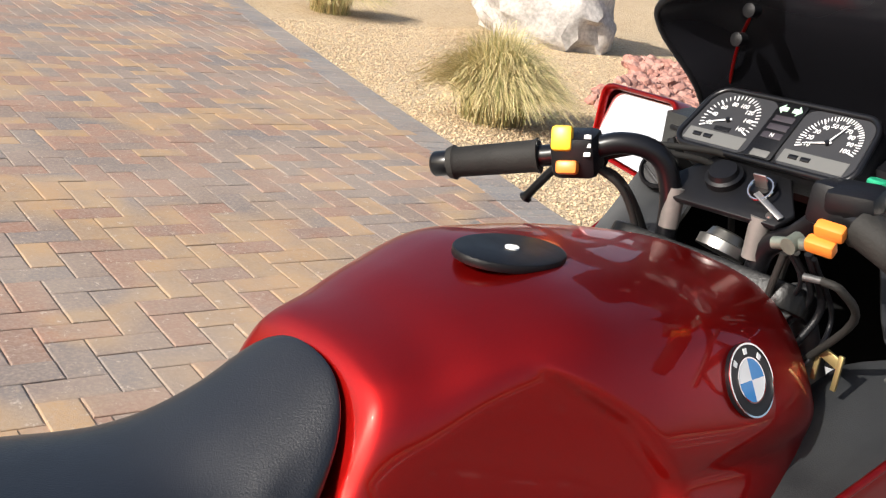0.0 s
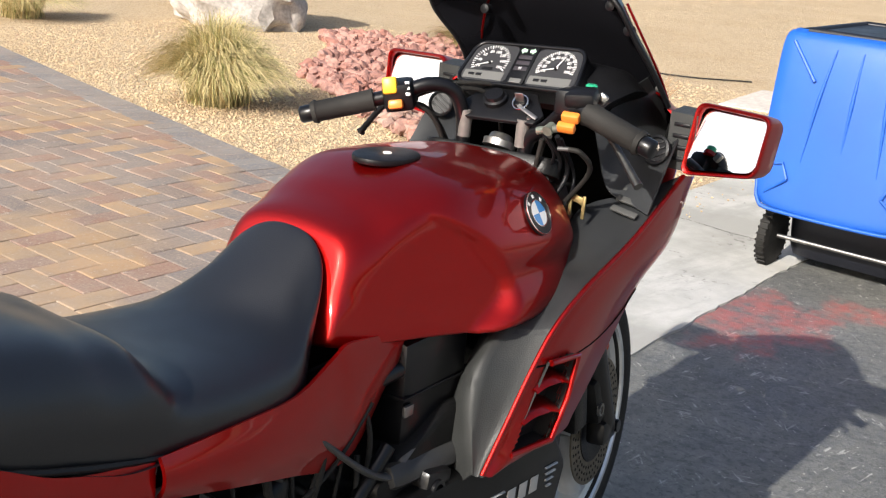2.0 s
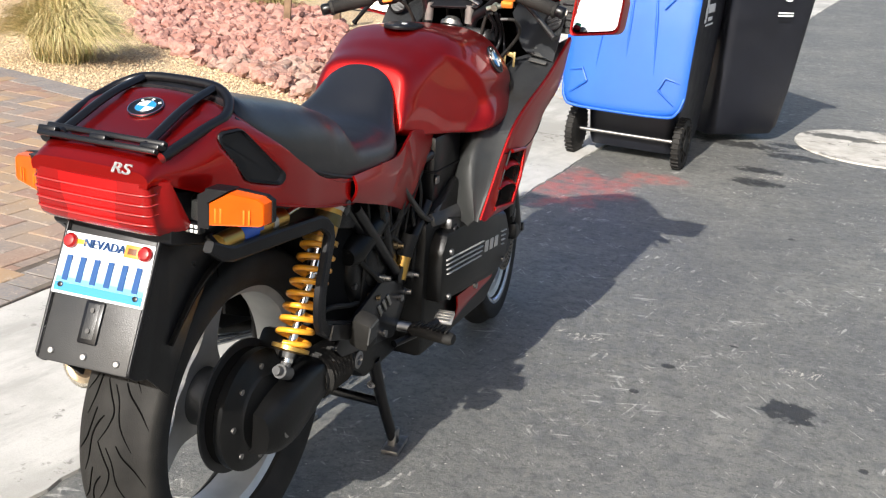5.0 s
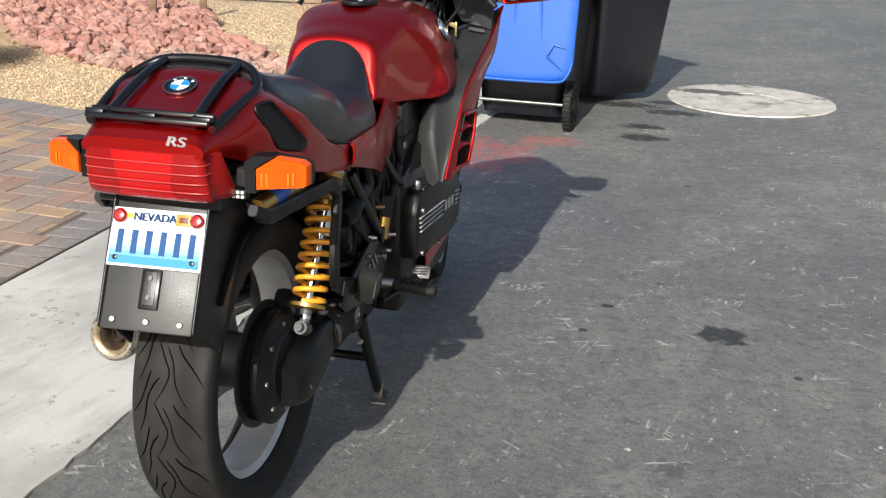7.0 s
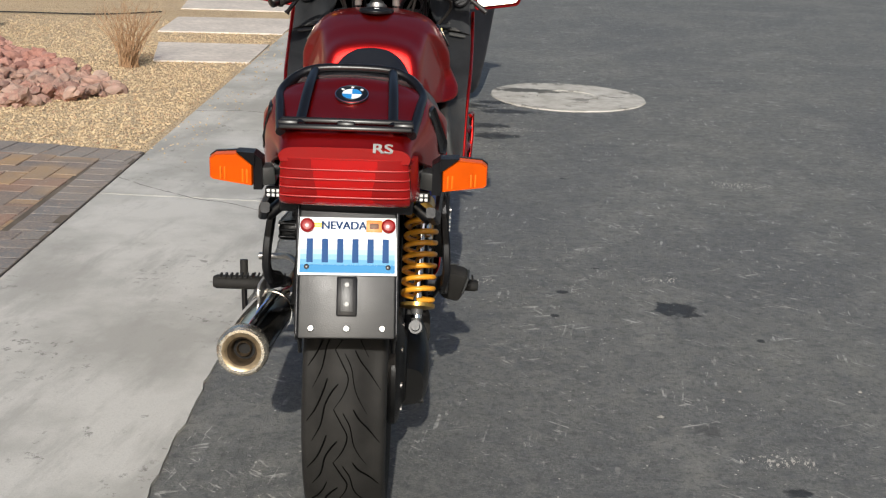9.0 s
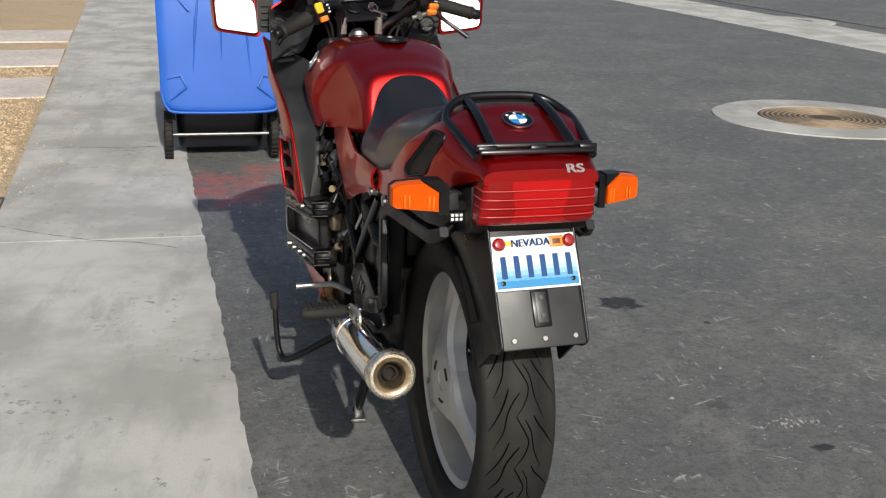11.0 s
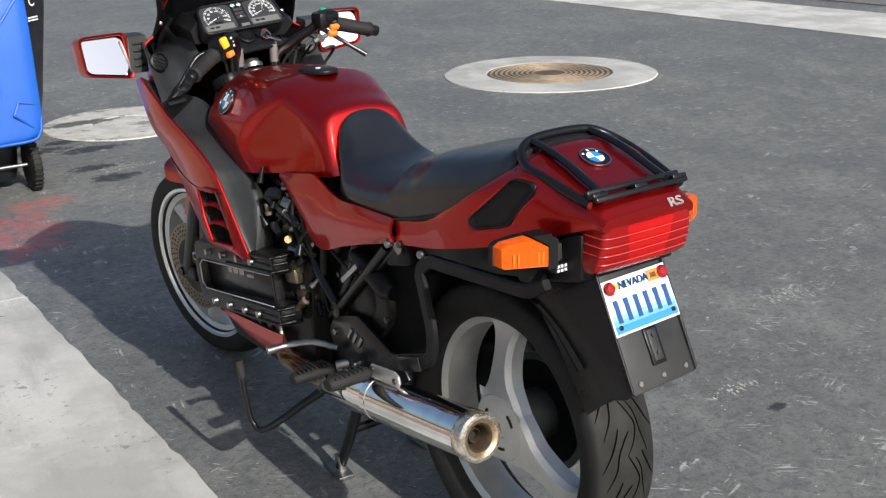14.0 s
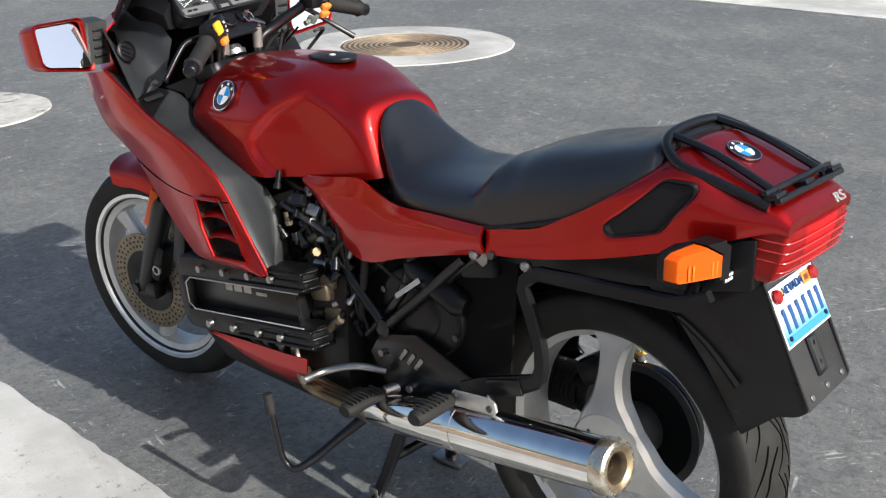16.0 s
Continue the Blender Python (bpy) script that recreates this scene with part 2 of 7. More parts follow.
MIRROR = mat("mirror_glass", (0.9, 0.9, 0.9), 0.0, 1.0)
CLEAR = mat("lamp_glass", (0.8, 0.8, 0.78), 0.1, 0.2)


def nodes_of(name, rough=0.9):
    m = bpy.data.materials.new(name)
    m.use_nodes = True
    nt = m.node_tree
    b = nt.nodes["Principled BSDF"]
    b.inputs["Roughness"].default_value = rough
    b.inputs["Specular IOR Level"].default_value = 0.3
    geo = nt.nodes.new("ShaderNodeNewGeometry")
    return m, nt, b, geo.outputs["Position"]


class Net:
    """Short ways to wire a ground material in world metres."""

    def __init__(self, nt, pos):
        self.nt, self.pos = nt, pos

    def link(self, a, sock):
        if hasattr(a, "links"):
            self.nt.links.new(a, sock)
        else:
            sock.default_value = a

    def noise(self, scale, detail=4.0, rough=0.6, stretch=None):
        n = self.nt.nodes.new("ShaderNodeTexNoise")
        n.inputs["Scale"].default_value, n.inputs["Detail"].default_value, n.inputs["Roughness"].default_value = scale, detail, rough
        p = self.pos
        if stretch:
            for key, value in (("Rotation", (0, 0, stretch[0])), ("Scale", (stretch[1], stretch[2], 1))):
                mp = self.nt.nodes.new("ShaderNodeMapping")
                mp.inputs[key].default_value = value
                self.nt.links.new(p, mp.inputs["Vector"])
                p = mp.outputs[0]
        self.nt.links.new(p, n.inputs["Vector"])
        return n.outputs["Fac"]

    def cells(self, scale, out="Distance", rand=1.0):
        n = self.nt.nodes.new("ShaderNodeTexVoronoi")
        n.inputs["Scale"].default_value, n.inputs["Randomness"].default_value = scale, rand
        self.nt.links.new(self.pos, n.inputs["Vector"])
        return n.outputs[out]

    def span(self, v, a, b, c=0.0, d=1.0):
        n = self.nt.nodes.new("ShaderNodeMapRange")
        self.link(v, n.inputs["Value"])
        for k, x in zip(("From Min", "From Max", "To Min", "To Max"), (a, b, c, d)):
            n.inputs[k].default_value = x
        return n.outputs[0]

    def op(self, kind, a, b=0.0, c=0.0):
        n = self.nt.nodes.new("ShaderNodeMath")
        n.operation = kind
        for s, v in zip(n.inputs, (a, b, c)):
            self.link(v, s)
        return n.outputs[0]

    def mix(self, f, a, b):
        n = self.nt.nodes.new("ShaderNodeMix")
        n.data_type = "RGBA"
        self.link(f, n.inputs[0])
        for s, v in ((n.inputs[6], a), (n.inputs[7], b)):
            if hasattr(v, "links"):
                self.nt.links.new(v, s)
            else:
                s.default_value = (*v, 1)
        return n.outputs[2]

    def near(self, x, y, r, wob=0.25, scale=6.0, sx=1.0, sy=1.0):
        """1 inside an uneven blot about (x, y), 0 outside."""
        sub = self.nt.nodes.new("ShaderNodeVectorMath")
        sub.operation = "SUBTRACT"
        self.nt.links.new(self.pos, sub.inputs[0])
        sub.inputs[1].default_value = (x, y, 0)
        mul = self.nt.nodes.new("ShaderNodeVectorMath")
        mul.operation = "MULTIPLY"
        self.nt.links.new(sub.outputs[0], mul.inputs[0])
        mul.inputs[1].default_value = (1 / sx, 1 / sy, 0)
        ln = self.nt.nodes.new("ShaderNodeVectorMath")
        ln.operation = "LENGTH"
        self.nt.links.new(mul.outputs[0], ln.inputs[0])
        d = self.op("ADD", ln.outputs["Value"], self.span(self.noise(scale, 5), 0, 1, -wob * r * 2, wob * r * 2))
        return self.span(d, r, r * 0.7)

    def bump(self, b, h, strength, dist):
        n = self.nt.nodes.new("ShaderNodeBump")
        n.inputs["Strength"].default_value, n.inputs["Distance"].default_value = strength, dist
        self.nt.links.new(h, n.inputs["Height"])
        self.nt.links.new(n.outputs[0], b.inputs["Normal"])


def asphalt():
    m, nt, b, pos = nodes_of("sealed_asphalt", 0.75)
    b.inputs["Specular IOR Level"].default_value = 0.5
    k = Net(nt, pos)
    # olive worn aggregate against blue-grey sealer
    base = k.mix(k.span(k.noise(0.8, 6, 0.68), 0.40, 0.60), (0.104, 0.105, 0.101), (0.158, 0.156, 0.138))
    base = k.mix(k.op("MULTIPLY", k.span(k.noise(3.4, 6, 0.7), 0.45, 0.60), 0.5), base, (0.088, 0.089, 0.087))
    base = k.mix(k.op("MULTIPLY", k.span(k.noise(2.1, 7, 0.75, (0.6, 1, 0.5)), 0.50, 0.62), 0.5), base, (0.225, 0.220, 0.195))
    base = k.mix(k.op("MULTIPLY", k.span(k.noise(120, 5, 0.75), 0.47, 0.59), 0.45), base, (0.245, 0.240, 0.220))
    base = k.mix(k.op("MULTIPLY", k.span(k.noise(45, 5, 0.75), 0.51, 0.60), 0.55), base, (0.050, 0.051, 0.051))
    base = k.mix(k.op("MULTIPLY", k.span(k.noise(15, 5, 0.75), 0.50, 0.62), 0.45), base, (0.065, 0.067, 0.069))
    # scuffs, scratches, chips and grit
    for scale, turn, sq, patch, lo in ((70, 0.15, 0.10, 2.3, 0.50), (95, -0.7, 0.12, 3.1, 0.51), (60, 1.2, 0.10, 2.7, 0.52), (80, 2.2, 0.12, 3.7, 0.52)):
        line = k.op("MULTIPLY", k.span(k.noise(scale, 3, 0.6, (turn, 1, sq)), 0.585, 0.635), k.span(k.noise(patch, 5, 0.65), lo, lo + 0.06))
        line = k.op("MULTIPLY", line, k.span(k.noise(11, 4), 0.51, 0.57))
        base = k.mix(k.op("MULTIPLY", line, 0.65), base, (0.46, 0.45, 0.41))
    for scale, cut, patch, lo, amount in ((22, 0.62, 2.3, 0.50, 0.75), (48, 0.62, 3.3, 0.51, 0.75), (95, 0.64, 1.4, 0.48, 0.65)):
        chip = k.op("MULTIPLY", k.span(k.noise(scale, 7, 0.85), cut, cut + 0.035), k.span(k.noise(patch, 5, 0.6), lo, lo + 0.07))
        base = k.mix(k.op("MULTIPLY", chip, amount), base, (0.46, 0.445, 0.41))
    grit = k.op("MULTIPLY", k.span(k.cells(30), 0.065, 0.095, 1, 0), k.span(k.noise(9, 3), 0.50, 0.56))
    base = k.mix(k.op("MULTIPLY", grit, 0.85), base, (0.55, 0.53, 0.47))
    for x, y, r in ((0.30, 1.56, 0.05), (0.98, 1.64, 0.05), (1.06, 0.30, 0.06), (1.80, 0.73, 0.08), (1.6, 3.1, 0.10), (0.55, 4.2, 0.10)):
        chip = k.op("MULTIPLY", k.near(x, y, r, 1.3, 18, 1.5, 0.7), k.span(k.noise(110, 4, 0.8, (0.3, 1, 0.3)), 0.535, 0.58))
        base = k.mix(k.op("MULTIPLY", chip, 0.85), base, (0.55, 0.52, 0.45))
    red = k.op("MULTIPLY", k.op("MAXIMUM", k.near(-0.28, 3.35, 0.36, 0.5, 5, 0.75, 1.15), k.near(-0.02, 3.75, 0.18, 0.5, 7, 1.1, 0.7)), k.span(k.noise(14, 5), 0.33, 0.62))
    base = k.mix(k.op("MULTIPLY", red, 0.62), base, (0.42, 0.09, 0.075))
    oil = k.near(0.985, 1.35, 0.075, 0.7, 22, 1.1, 1.0)
    for x, y, r, sx, sy in ((0.45, 4.02, 0.13, 1.1, 0.7), (0.42, 4.30, 0.1, 1.3, 0.7), (0.61, 1.48, 0.018, 1.2, 1), (0.56, 1.25, 0.014, 1, 1), (1.05, 0.15, 0.025, 1.3, 1), (0.75, 1.75, 0.014, 1.4, 0.7), (0.2, 4.9, 0.2, 1.5, 0.5), (0.55, 4.75, 0.15, 1.3, 0.5), (0.5, 5.05, 0.12, 1.5, 0.6), (0.75, 5.05, 0.10, 1.4, 0.5), (1.2, 1.1, 0.014, 1, 1), (0.75, 3.1, 0.016, 1, 1)):
        oil = k.op("MAXIMUM", oil, k.near(x, y, r, 0.6, 18, sx, sy))
    base = k.mix(k.op("MULTIPLY", oil, 0.85), base, (0.014, 0.014, 0.015))
    base = k.mix(k.op("MULTIPLY", k.near(0.90, 0.46, 0.035, 0.7, 20, 1.3, 1), 0.5), base, (0.05, 0.045, 0.04))
    nt.links.new(base, b.inputs["Base Color"])
    nt.links.new(k.span(k.noise(20, 3), 0.3, 0.7, 0.52, 0.74), b.inputs["Roughness"])
    k.bump(b, k.op("ADD", k.noise(160, 3), k.op("MULTIPLY", k.noise(30, 4), 1.5)), 0.7, 0.003)
    return m


def concrete(name="concrete", tone=1.0):
    m, nt, b, pos = nodes_of(name, 0.85)
    k = Net(nt, pos)
    c = k.mix(k.span(k.noise(1.6, 6), 0.41, 0.58), tuple(v * tone for v in (0.36, 0.35, 0.32)), tuple(v * tone for v in (0.52, 0.505, 0.47)))
    c = k.mix(k.op("MULTIPLY", k.span(k.noise(5, 6, 0.7, (0.15, 1, 0.25)), 0.5, 0.62), 0.6), c, tuple(v * tone for v in (0.32, 0.31, 0.285)))
    c = k.mix(k.op("MULTIPLY", k.op("MULTIPLY", k.span(k.noise(26, 6, 0.7), 0.59, 0.64), k.span(k.noise(2.3, 3), 0.50, 0.60)), 0.6), c, (0.10, 0.095, 0.085))
    c = k.mix(k.op("MULTIPLY", k.span(k.noise(220, 2), 0.45, 0.7), 0.25), c, tuple(v * tone for v in (0.30, 0.29, 0.27)))
    nt.links.new(c, b.inputs["Base Color"])
    k.bump(b, k.op("ADD", k.noise(240, 2), k.noise(18, 4)), 0.35, 0.002)
    return m


def sand():
    m, nt, b, pos = nodes_of("desert_gravel", 0.95)
    k = Net(nt, pos)
    c = k.mix(k.span(k.noise(0.9, 5), 0.3, 0.7), (0.46, 0.33, 0.19), (0.56, 0.43, 0.27))
    col = k.cells(75, "Color")
    sep = nt.nodes.new("ShaderNodeSeparateColor")
    nt.links.new(col, sep.inputs[0])
    c = k.mix(k.span(sep.outputs[0], 0.2, 1.0, 0, 0.7), c, (0.62, 0.50, 0.34))
    c = k.mix(k.span(sep.outputs[1], 0.7, 1.0, 0, 0.7), c, (0.25, 0.16, 0.10))
    nt.links.new(c, b.inputs["Base Color"])
    k.bump(b, k.span(k.cells(75), 0.0, 0.6, 1, 0), 0.9, 0.012)
    return m


def stones(name, a, b_, c_, rough=0.9):
    """Loose stones: one tint for each piece."""
    m, nt, b, pos = nodes_of(name, rough)
    k = Net(nt, pos)
    geo = nt.nodes.new("ShaderNodeNewGeometry")
    rnd = geo.outputs["Random Per Island"]
    col = k.mix(k.span(rnd, 0.0, 0.6), a, b_)
    col = k.mix(k.span(rnd, 0.7, 1.0), col, c_)
    col = k.mix(k.span(k.noise(70, 4), 0.4, 0.75, 0, 0.35), col, tuple(v * 0.6 for v in a))
    nt.links.new(col, b.inputs["Base Color"])
    k.bump(b, k.noise(120, 4), 0.5, 0.004)
    return m


def paver_mat(name, colours, island=False, clay=False):
    m, nt, b, pos = nodes_of(name, 0.85)
    k = Net(nt, pos)
    if island:
        rnd = nt.nodes.new("ShaderNodeNewGeometry").outputs["Random Per Island"]
    else:
        rnd = nt.nodes.new("ShaderNodeObjectInfo").outputs["Random"]
    ramp = nt.nodes.new("ShaderNodeValToRGB")
    ramp.color_ramp.interpolation = "CONSTANT"
    el = ramp.color_ramp.elements
    for i, cc in enumerate(colours):
        e = el[i] if i < 2 else el.new(i / len(colours))
        e.position, e.color = i / len(colours), (*cc, 1)
    nt.links.new(rnd, ramp.inputs[0])
    c = ramp.outputs[0]
    if clay:
        lot = k.op("MULTIPLY", k.span(k.noise(1.0, 2), 0.52, 0.57), k.span(rnd, 0.30, 0.32))
        c = k.mix(k.op("MULTIPLY", lot, 0.7), c, (0.44, 0.28, 0.12))
        c = k.mix(0.22, c, (0.26, 0.185, 0.148))
    c = k.mix(k.span(k.noise(7, 5), 0.42, 0.60, 0, 0.45), c, (0.19, 0.155, 0.135))
    c = k.mix(k.span(k.noise(1.3, 4), 0.42, 0.62, 0, 0.30), c, (0.40, 0.32, 0.25))
    c = k.mix(k.span(k.noise(90, 4), 0.42, 0.65, 0, 0.45), c, (0.36, 0.28, 0.215))
    c = k.mix(k.op("MULTIPLY", k.span(k.noise(28, 6, 0.8), 0.60, 0.64), 0.6), c, (0.52, 0.44, 0.36))
    nt.links.new(c, b.inputs["Base Color"])
    k.bump(b, k.op("ADD", k.noise(220, 3), k.noise(40, 3)), 0.5, 0.002)
    return m


ASPHALT, CONCRETE, SAND = asphalt(), concrete(), sand()
JOINT = mat("joint_sand", (.115, .092, .070), .95, bump=.5, bump_scale=300, vary=.3, vary_scale=9)
COLLAR = concrete("pale_collar_concrete", 0.95)


def stained():
    """Worn collar concrete with tar smears."""
    m, nt, b, pos = nodes_of("tar_smeared_concrete", 0.85)
    k = Net(nt, pos)
    c = k.mix(k.span(k.noise(9, 6), 0.35, 0.65), (0.36, 0.34, 0.30), (0.52, 0.50, 0.46))
    c = k.mix(k.op("MULTIPLY", k.span(k.noise(3.3, 6, 0.7), 0.56, 0.61), 0.7), c, (0.10, 0.097, 0.088))
    c = k.mix(k.op("MULTIPLY", k.near(0.72, 5.50, 0.16, 0.5, 9, 1.5, 0.6), 0.9), c, (0.06, 0.06, 0.055))
    nt.links.new(c, b.inputs["Base Color"])
    k.bump(b, k.noise(60, 4), 0.5, 0.003)
    return m


TARRED = stained()
FARCON = concrete("far_gutter_concrete", 1.1)

from mathutils.bvhtree import BVHTree
# ---------------------------------------------------------------- ground
def flat(name, poly, z, material, label, thick=0.0, kind="structure", category="ground", step=None):
    if thick:
        me = prism([(x, y) for x, y in poly], z - thick, z, "z", 0.004, 1)
    else:
        me = mesh_of([(x, y, z) for x, y in poly], [tuple(range(len(poly)))], 0)
    me.materials.append(material)
    return tagged(new(name, me), label, category, "", kind)


flat("road", [(-900, -900), (900, -900), (900, 900), (-900, 900)], 0.0, ASPHALT, "dark sealed asphalt street with pale scuffs and oil stains", category="road")


def kerb_x(y):
    return -0.455 + 0.006 * y


def bed_y(x):
    """The line between the paved drive and the gravel bed."""
    return float(np.interp(-x, [1.0, 1.3, 1.9, 2.6, 3.4, 4.1, 4.7, 5.5, 6.2, 9.3, 14.0], [3.12, 3.20, 3.29, 3.39, 3.56, 3.71, 3.83, 4.01, 4.17, 4.90, 6.0]))


rng = random.Random(4)
# concrete strip in three slabs with open joints, its street edge uneven
strip = thing("pavement", "pale grey concrete gutter strip along the asphalt street", "pavement", kind="structure")
for y0, y1 in ((-14.0, -3.6), (-3.585, 2.44), (2.452, 9.2), (9.215, 40.0)):
    n = max(2, int((y1 - y0) / 0.05))
    edge = [(kerb_x(y) + (rng.uniform(-0.006, 0.006) + 0.002 * math.sin(y * 9)), y) for y in np.linspace(y0, y1, n)]
    bm = bmesh.new()
    top = [bm.verts.new((x, y, 0.009)) for x, y in edge] + [bm.verts.new((-1.3002, y1, 0.0165)), bm.verts.new((-1.3002, y0, 0.0165))]
    low = [bm.verts.new((v.co.x + (0.004 if i < n else 0), v.co.y, -0.05)) for i, v in enumerate(top)]
    bm.faces.new(top)
    for i in range(len(top)):
        j = (i + 1) % len(top)
        bm.faces.new((top[i], top[j], low[j], low[i]))
    bmesh.ops.recalc_face_normals(bm, faces=bm.faces)
    me = bpy.data.meshes.new("slab")
    bm.to_mesh(me)
    bm.free()
    part("slab", me, CONCRETE, strip)

CRACK = mat("dark_crack", (.05, .047, .042), .95)
for pts in (((-1.295, 2.72), (-1.12, 2.58), (-.98, 2.49), (-.86, 2.42), (-.72, 2.38), (-.56, 2.28)), ((-1.295, 4.30), (-1.05, 4.36), (-.80, 4.33), (-.48, 4.38))):
    line = catmull([(x, y, 0) for x, y in pts], 7)
    vs, fs = [], []
    for i, p in enumerate(line):
        w_ = .0022 + .0018 * math.sin(i * 1.7) * math.sin(i * .6)
        jig = rng.uniform(-.004, .004)
        vs += [(p[0], p[1] - w_ + jig, .0110 + .0086 * (-p[0] - .45)), (p[0], p[1] + w_ + jig, .0110 + .0086 * (-p[0] - .45))]
        if i:
            fs.append((2 * i - 2, 2 * i - 1, 2 * i + 1, 2 * i))
    part("crack", mesh_of(vs, fs, 0), CRACK, strip)

# gravel bed
bed = [(-1.301, 3.20)] + [(x, bed_y(x)) for x in np.linspace(-1.4, -14, 40)] + [(-60, 22), (-60, 60), (-1.301, 60)]
flat("gravel_bed", bed, 0.016, SAND, "tan desert gravel bed beside the paved drive", category="gravel")
flat("drive_bedding", [(-1.301, -14), (-1.301, 3.195)] + [(x, bed_y(x) - 0.004) for x in np.linspace(-1.4, -14, 40)] + [(-60, 21.9), (-60, -14)], 0.024, JOINT, "sandy bedding that fills the paver joints", category="sand")

# far side of the street
flat("far_gutter", [(7.32, -40), (8.75, -40), (8.75, 60), (7.32, 60)], 0.012, FARCON, "pale concrete gutter along the far side of the street", 0.06, category="pavement")
flat("far_pavement", [(9.35, -40), (16, -40), (16, 60), (9.35, 60)], 0.012, ASPHALT, "grey asphalt beyond the far gutter", 0.06, category="road")
flat("far_sand", [(16.02, -60), (300, -60), (300, 300), (16.02, 300)], 0.02, SAND, "tan desert sand across the street", category="sand")

# manhole collars
def manhole(x, y, r, cover, label, top=None):
    m = thing("manhole", label, "manhole", "manholes in the street", at=pose(x, y, 0))
    n = 64
    prof = [(0.0, r), (0.008, r - 0.004), (0.010, cover + 0.01), (0.002, cover + 0.004)]
    vs, f = [], []
    wob = [1 + 0.012 * math.sin(3 * w + x) + rng.uniform(-0.006, 0.006) for w in np.linspace(0, 2 * math.pi, n)]
    for i, (z, rr) in enumerate(prof):
        for k in range(n):
            w = 2 * math.pi * k / n
            q = rr * (wob[k] if i < 2 else 1)
            vs.append((q * math.cos(w), q * math.sin(w), z))
    f = grid_faces(len(prof), n, True)
    part("collar", mesh_of(vs, f, 40), top or COLLAR, m)
    part("cover", revolve([(0.0, cover), (0.006, cover), (0.006, 0.001)], 64, "z"), top or (RUSTY if cover > 0.3 else STEELCOVER), m)
    if cover > 0.3:
        rings = []
        for k, rr in enumerate(np.linspace(cover * 0.28, cover * 0.95, 9)):
            rings.append(revolve([(0.006, rr - 0.012), (0.0095, rr - 0.010), (0.0095, rr + 0.006), (0.006, rr + 0.008)], 64, "z", closed=True))
        for r in rings:
            part("ring_relief", r, STEELCOVER, m)
    return m


RUSTY = mat("dirty_cast_iron", (0.085, 0.060, 0.038), 0.8, 0.1, bump=0.5, bump_scale=120, vary=0.4, vary_scale=10)
STEELCOVER = mat("rusty_cast_iron", (0.30, 0.225, 0.145), 0.65, 0.3, bump=0.5, bump_scale=120, vary=0.3, vary_scale=14)
manhole(0.98, 5.34, 0.52, 0.20, "worn pale concrete manhole collar with small cover in asphalt", TARRED)
manhole(4.13, 4.88, 0.805, 0.47, "round concrete collar with brown ringed cast iron manhole cover")
manhole(8.4, 12.6, 0.8, 0.47, "distant round concrete manhole collar in the street")

# ---------------------------------------------------------------- motorcycle
BIKE = pose(0.006, 0, 0, 0, 0, 1.4)
bike = thing("motorcycle", "dark red touring motorcycle with black seat on its centre stand", "motorcycle", at=BIKE)


def half(y, *xz):
    return [(x, y, z) for x, z in xz]


T = [half(0.549, (0, .922), (.040, .919), (.068, .910), (.087, .892), (.095, .862), (.097, .808)),
     half(0.552, (0, .944), (.046, .941), (.080, .932), (.098, .914), (.106, .87), (.107, .804)),
     half(0.565, (0, .956), (.052, .952), (.090, .941), (.111, .916), (.120, .87), (.120, .801)),
     half(0.60, (0, .970), (.058, .965), (.106, .947), (.131, .908), (.139, .86), (.138, .796)),
     half(0.665, (0, .990), (.068, .984), (.124, .962), (.154, .910), (.162, .86), (.160, .790)),
     half(0.755, (0, 1.008), (.082, 1.003), (.142, .980), (.176, .916), (.186, .86), (.183, .781)),
     half(0.847, (0, 1.009), (.086, 1.003), (.148, .979), (.189, .914), (.199, .858), (.194, .769)),
     half(0.931, (0, 1.004), (.088, .998), (.148, .974), (.191, .909), (.202, .858), (.194, .765)),
     half(1.015, (0, .996), (.083, .990), (.142, .964), (.188, .902), (.198, .856), (.184, .770)),
     half(1.085, (0, .984), (.074, .978), (.130, .951), (.177, .894), (.186, .853), (.158, .784)),
     half(1.125, (0, .967), (.066, .961), (.116, .934), (.156, .884), (.162, .852), (.128, .800)),
     half(1.146, (0, .940), (.05, .935), (.092, .912), (.124, .870), (.130, .852), (.104, .815))]
# the rear end leans forwards towards its top, over the seat's nose
T = [[(x, y + .40 * (z - .812) * min(1, max(0, (.82 - y) / .22)) + (.012 * max(0, (z - .93) / .07) if y > .7 else 0), z) for x, y, z in r] for r in T]
KNEE_Z, KNEE_Y = (.760, .785, .805, .830, .850, .915, .951, .980, 1.01), (.790, .822, .850, .866, .864, .806, .755, .705, .62)


def inside_depth(p, poly):
    """How far p lies inside an outline, 0 outside."""
    d, inn = 1e9, False
    for (ax, ay), (bx, by) in zip(poly, poly[1:] + poly[:1]):
        t = max(0.0, min(1.0, ((p[0] - ax) * (bx - ax) + (p[1] - ay) * (by - ay)) / ((bx - ax) ** 2 + (by - ay) ** 2)))
        d = min(d, math.hypot(p[0] - ax - t * (bx - ax), p[1] - ay - t * (by - ay)))
        if (ay > p[1]) != (by > p[1]) and p[0] < (bx - ax) * (p[1] - ay) / (by - ay) + ax:
            inn = not inn
    return d if inn else 0.0


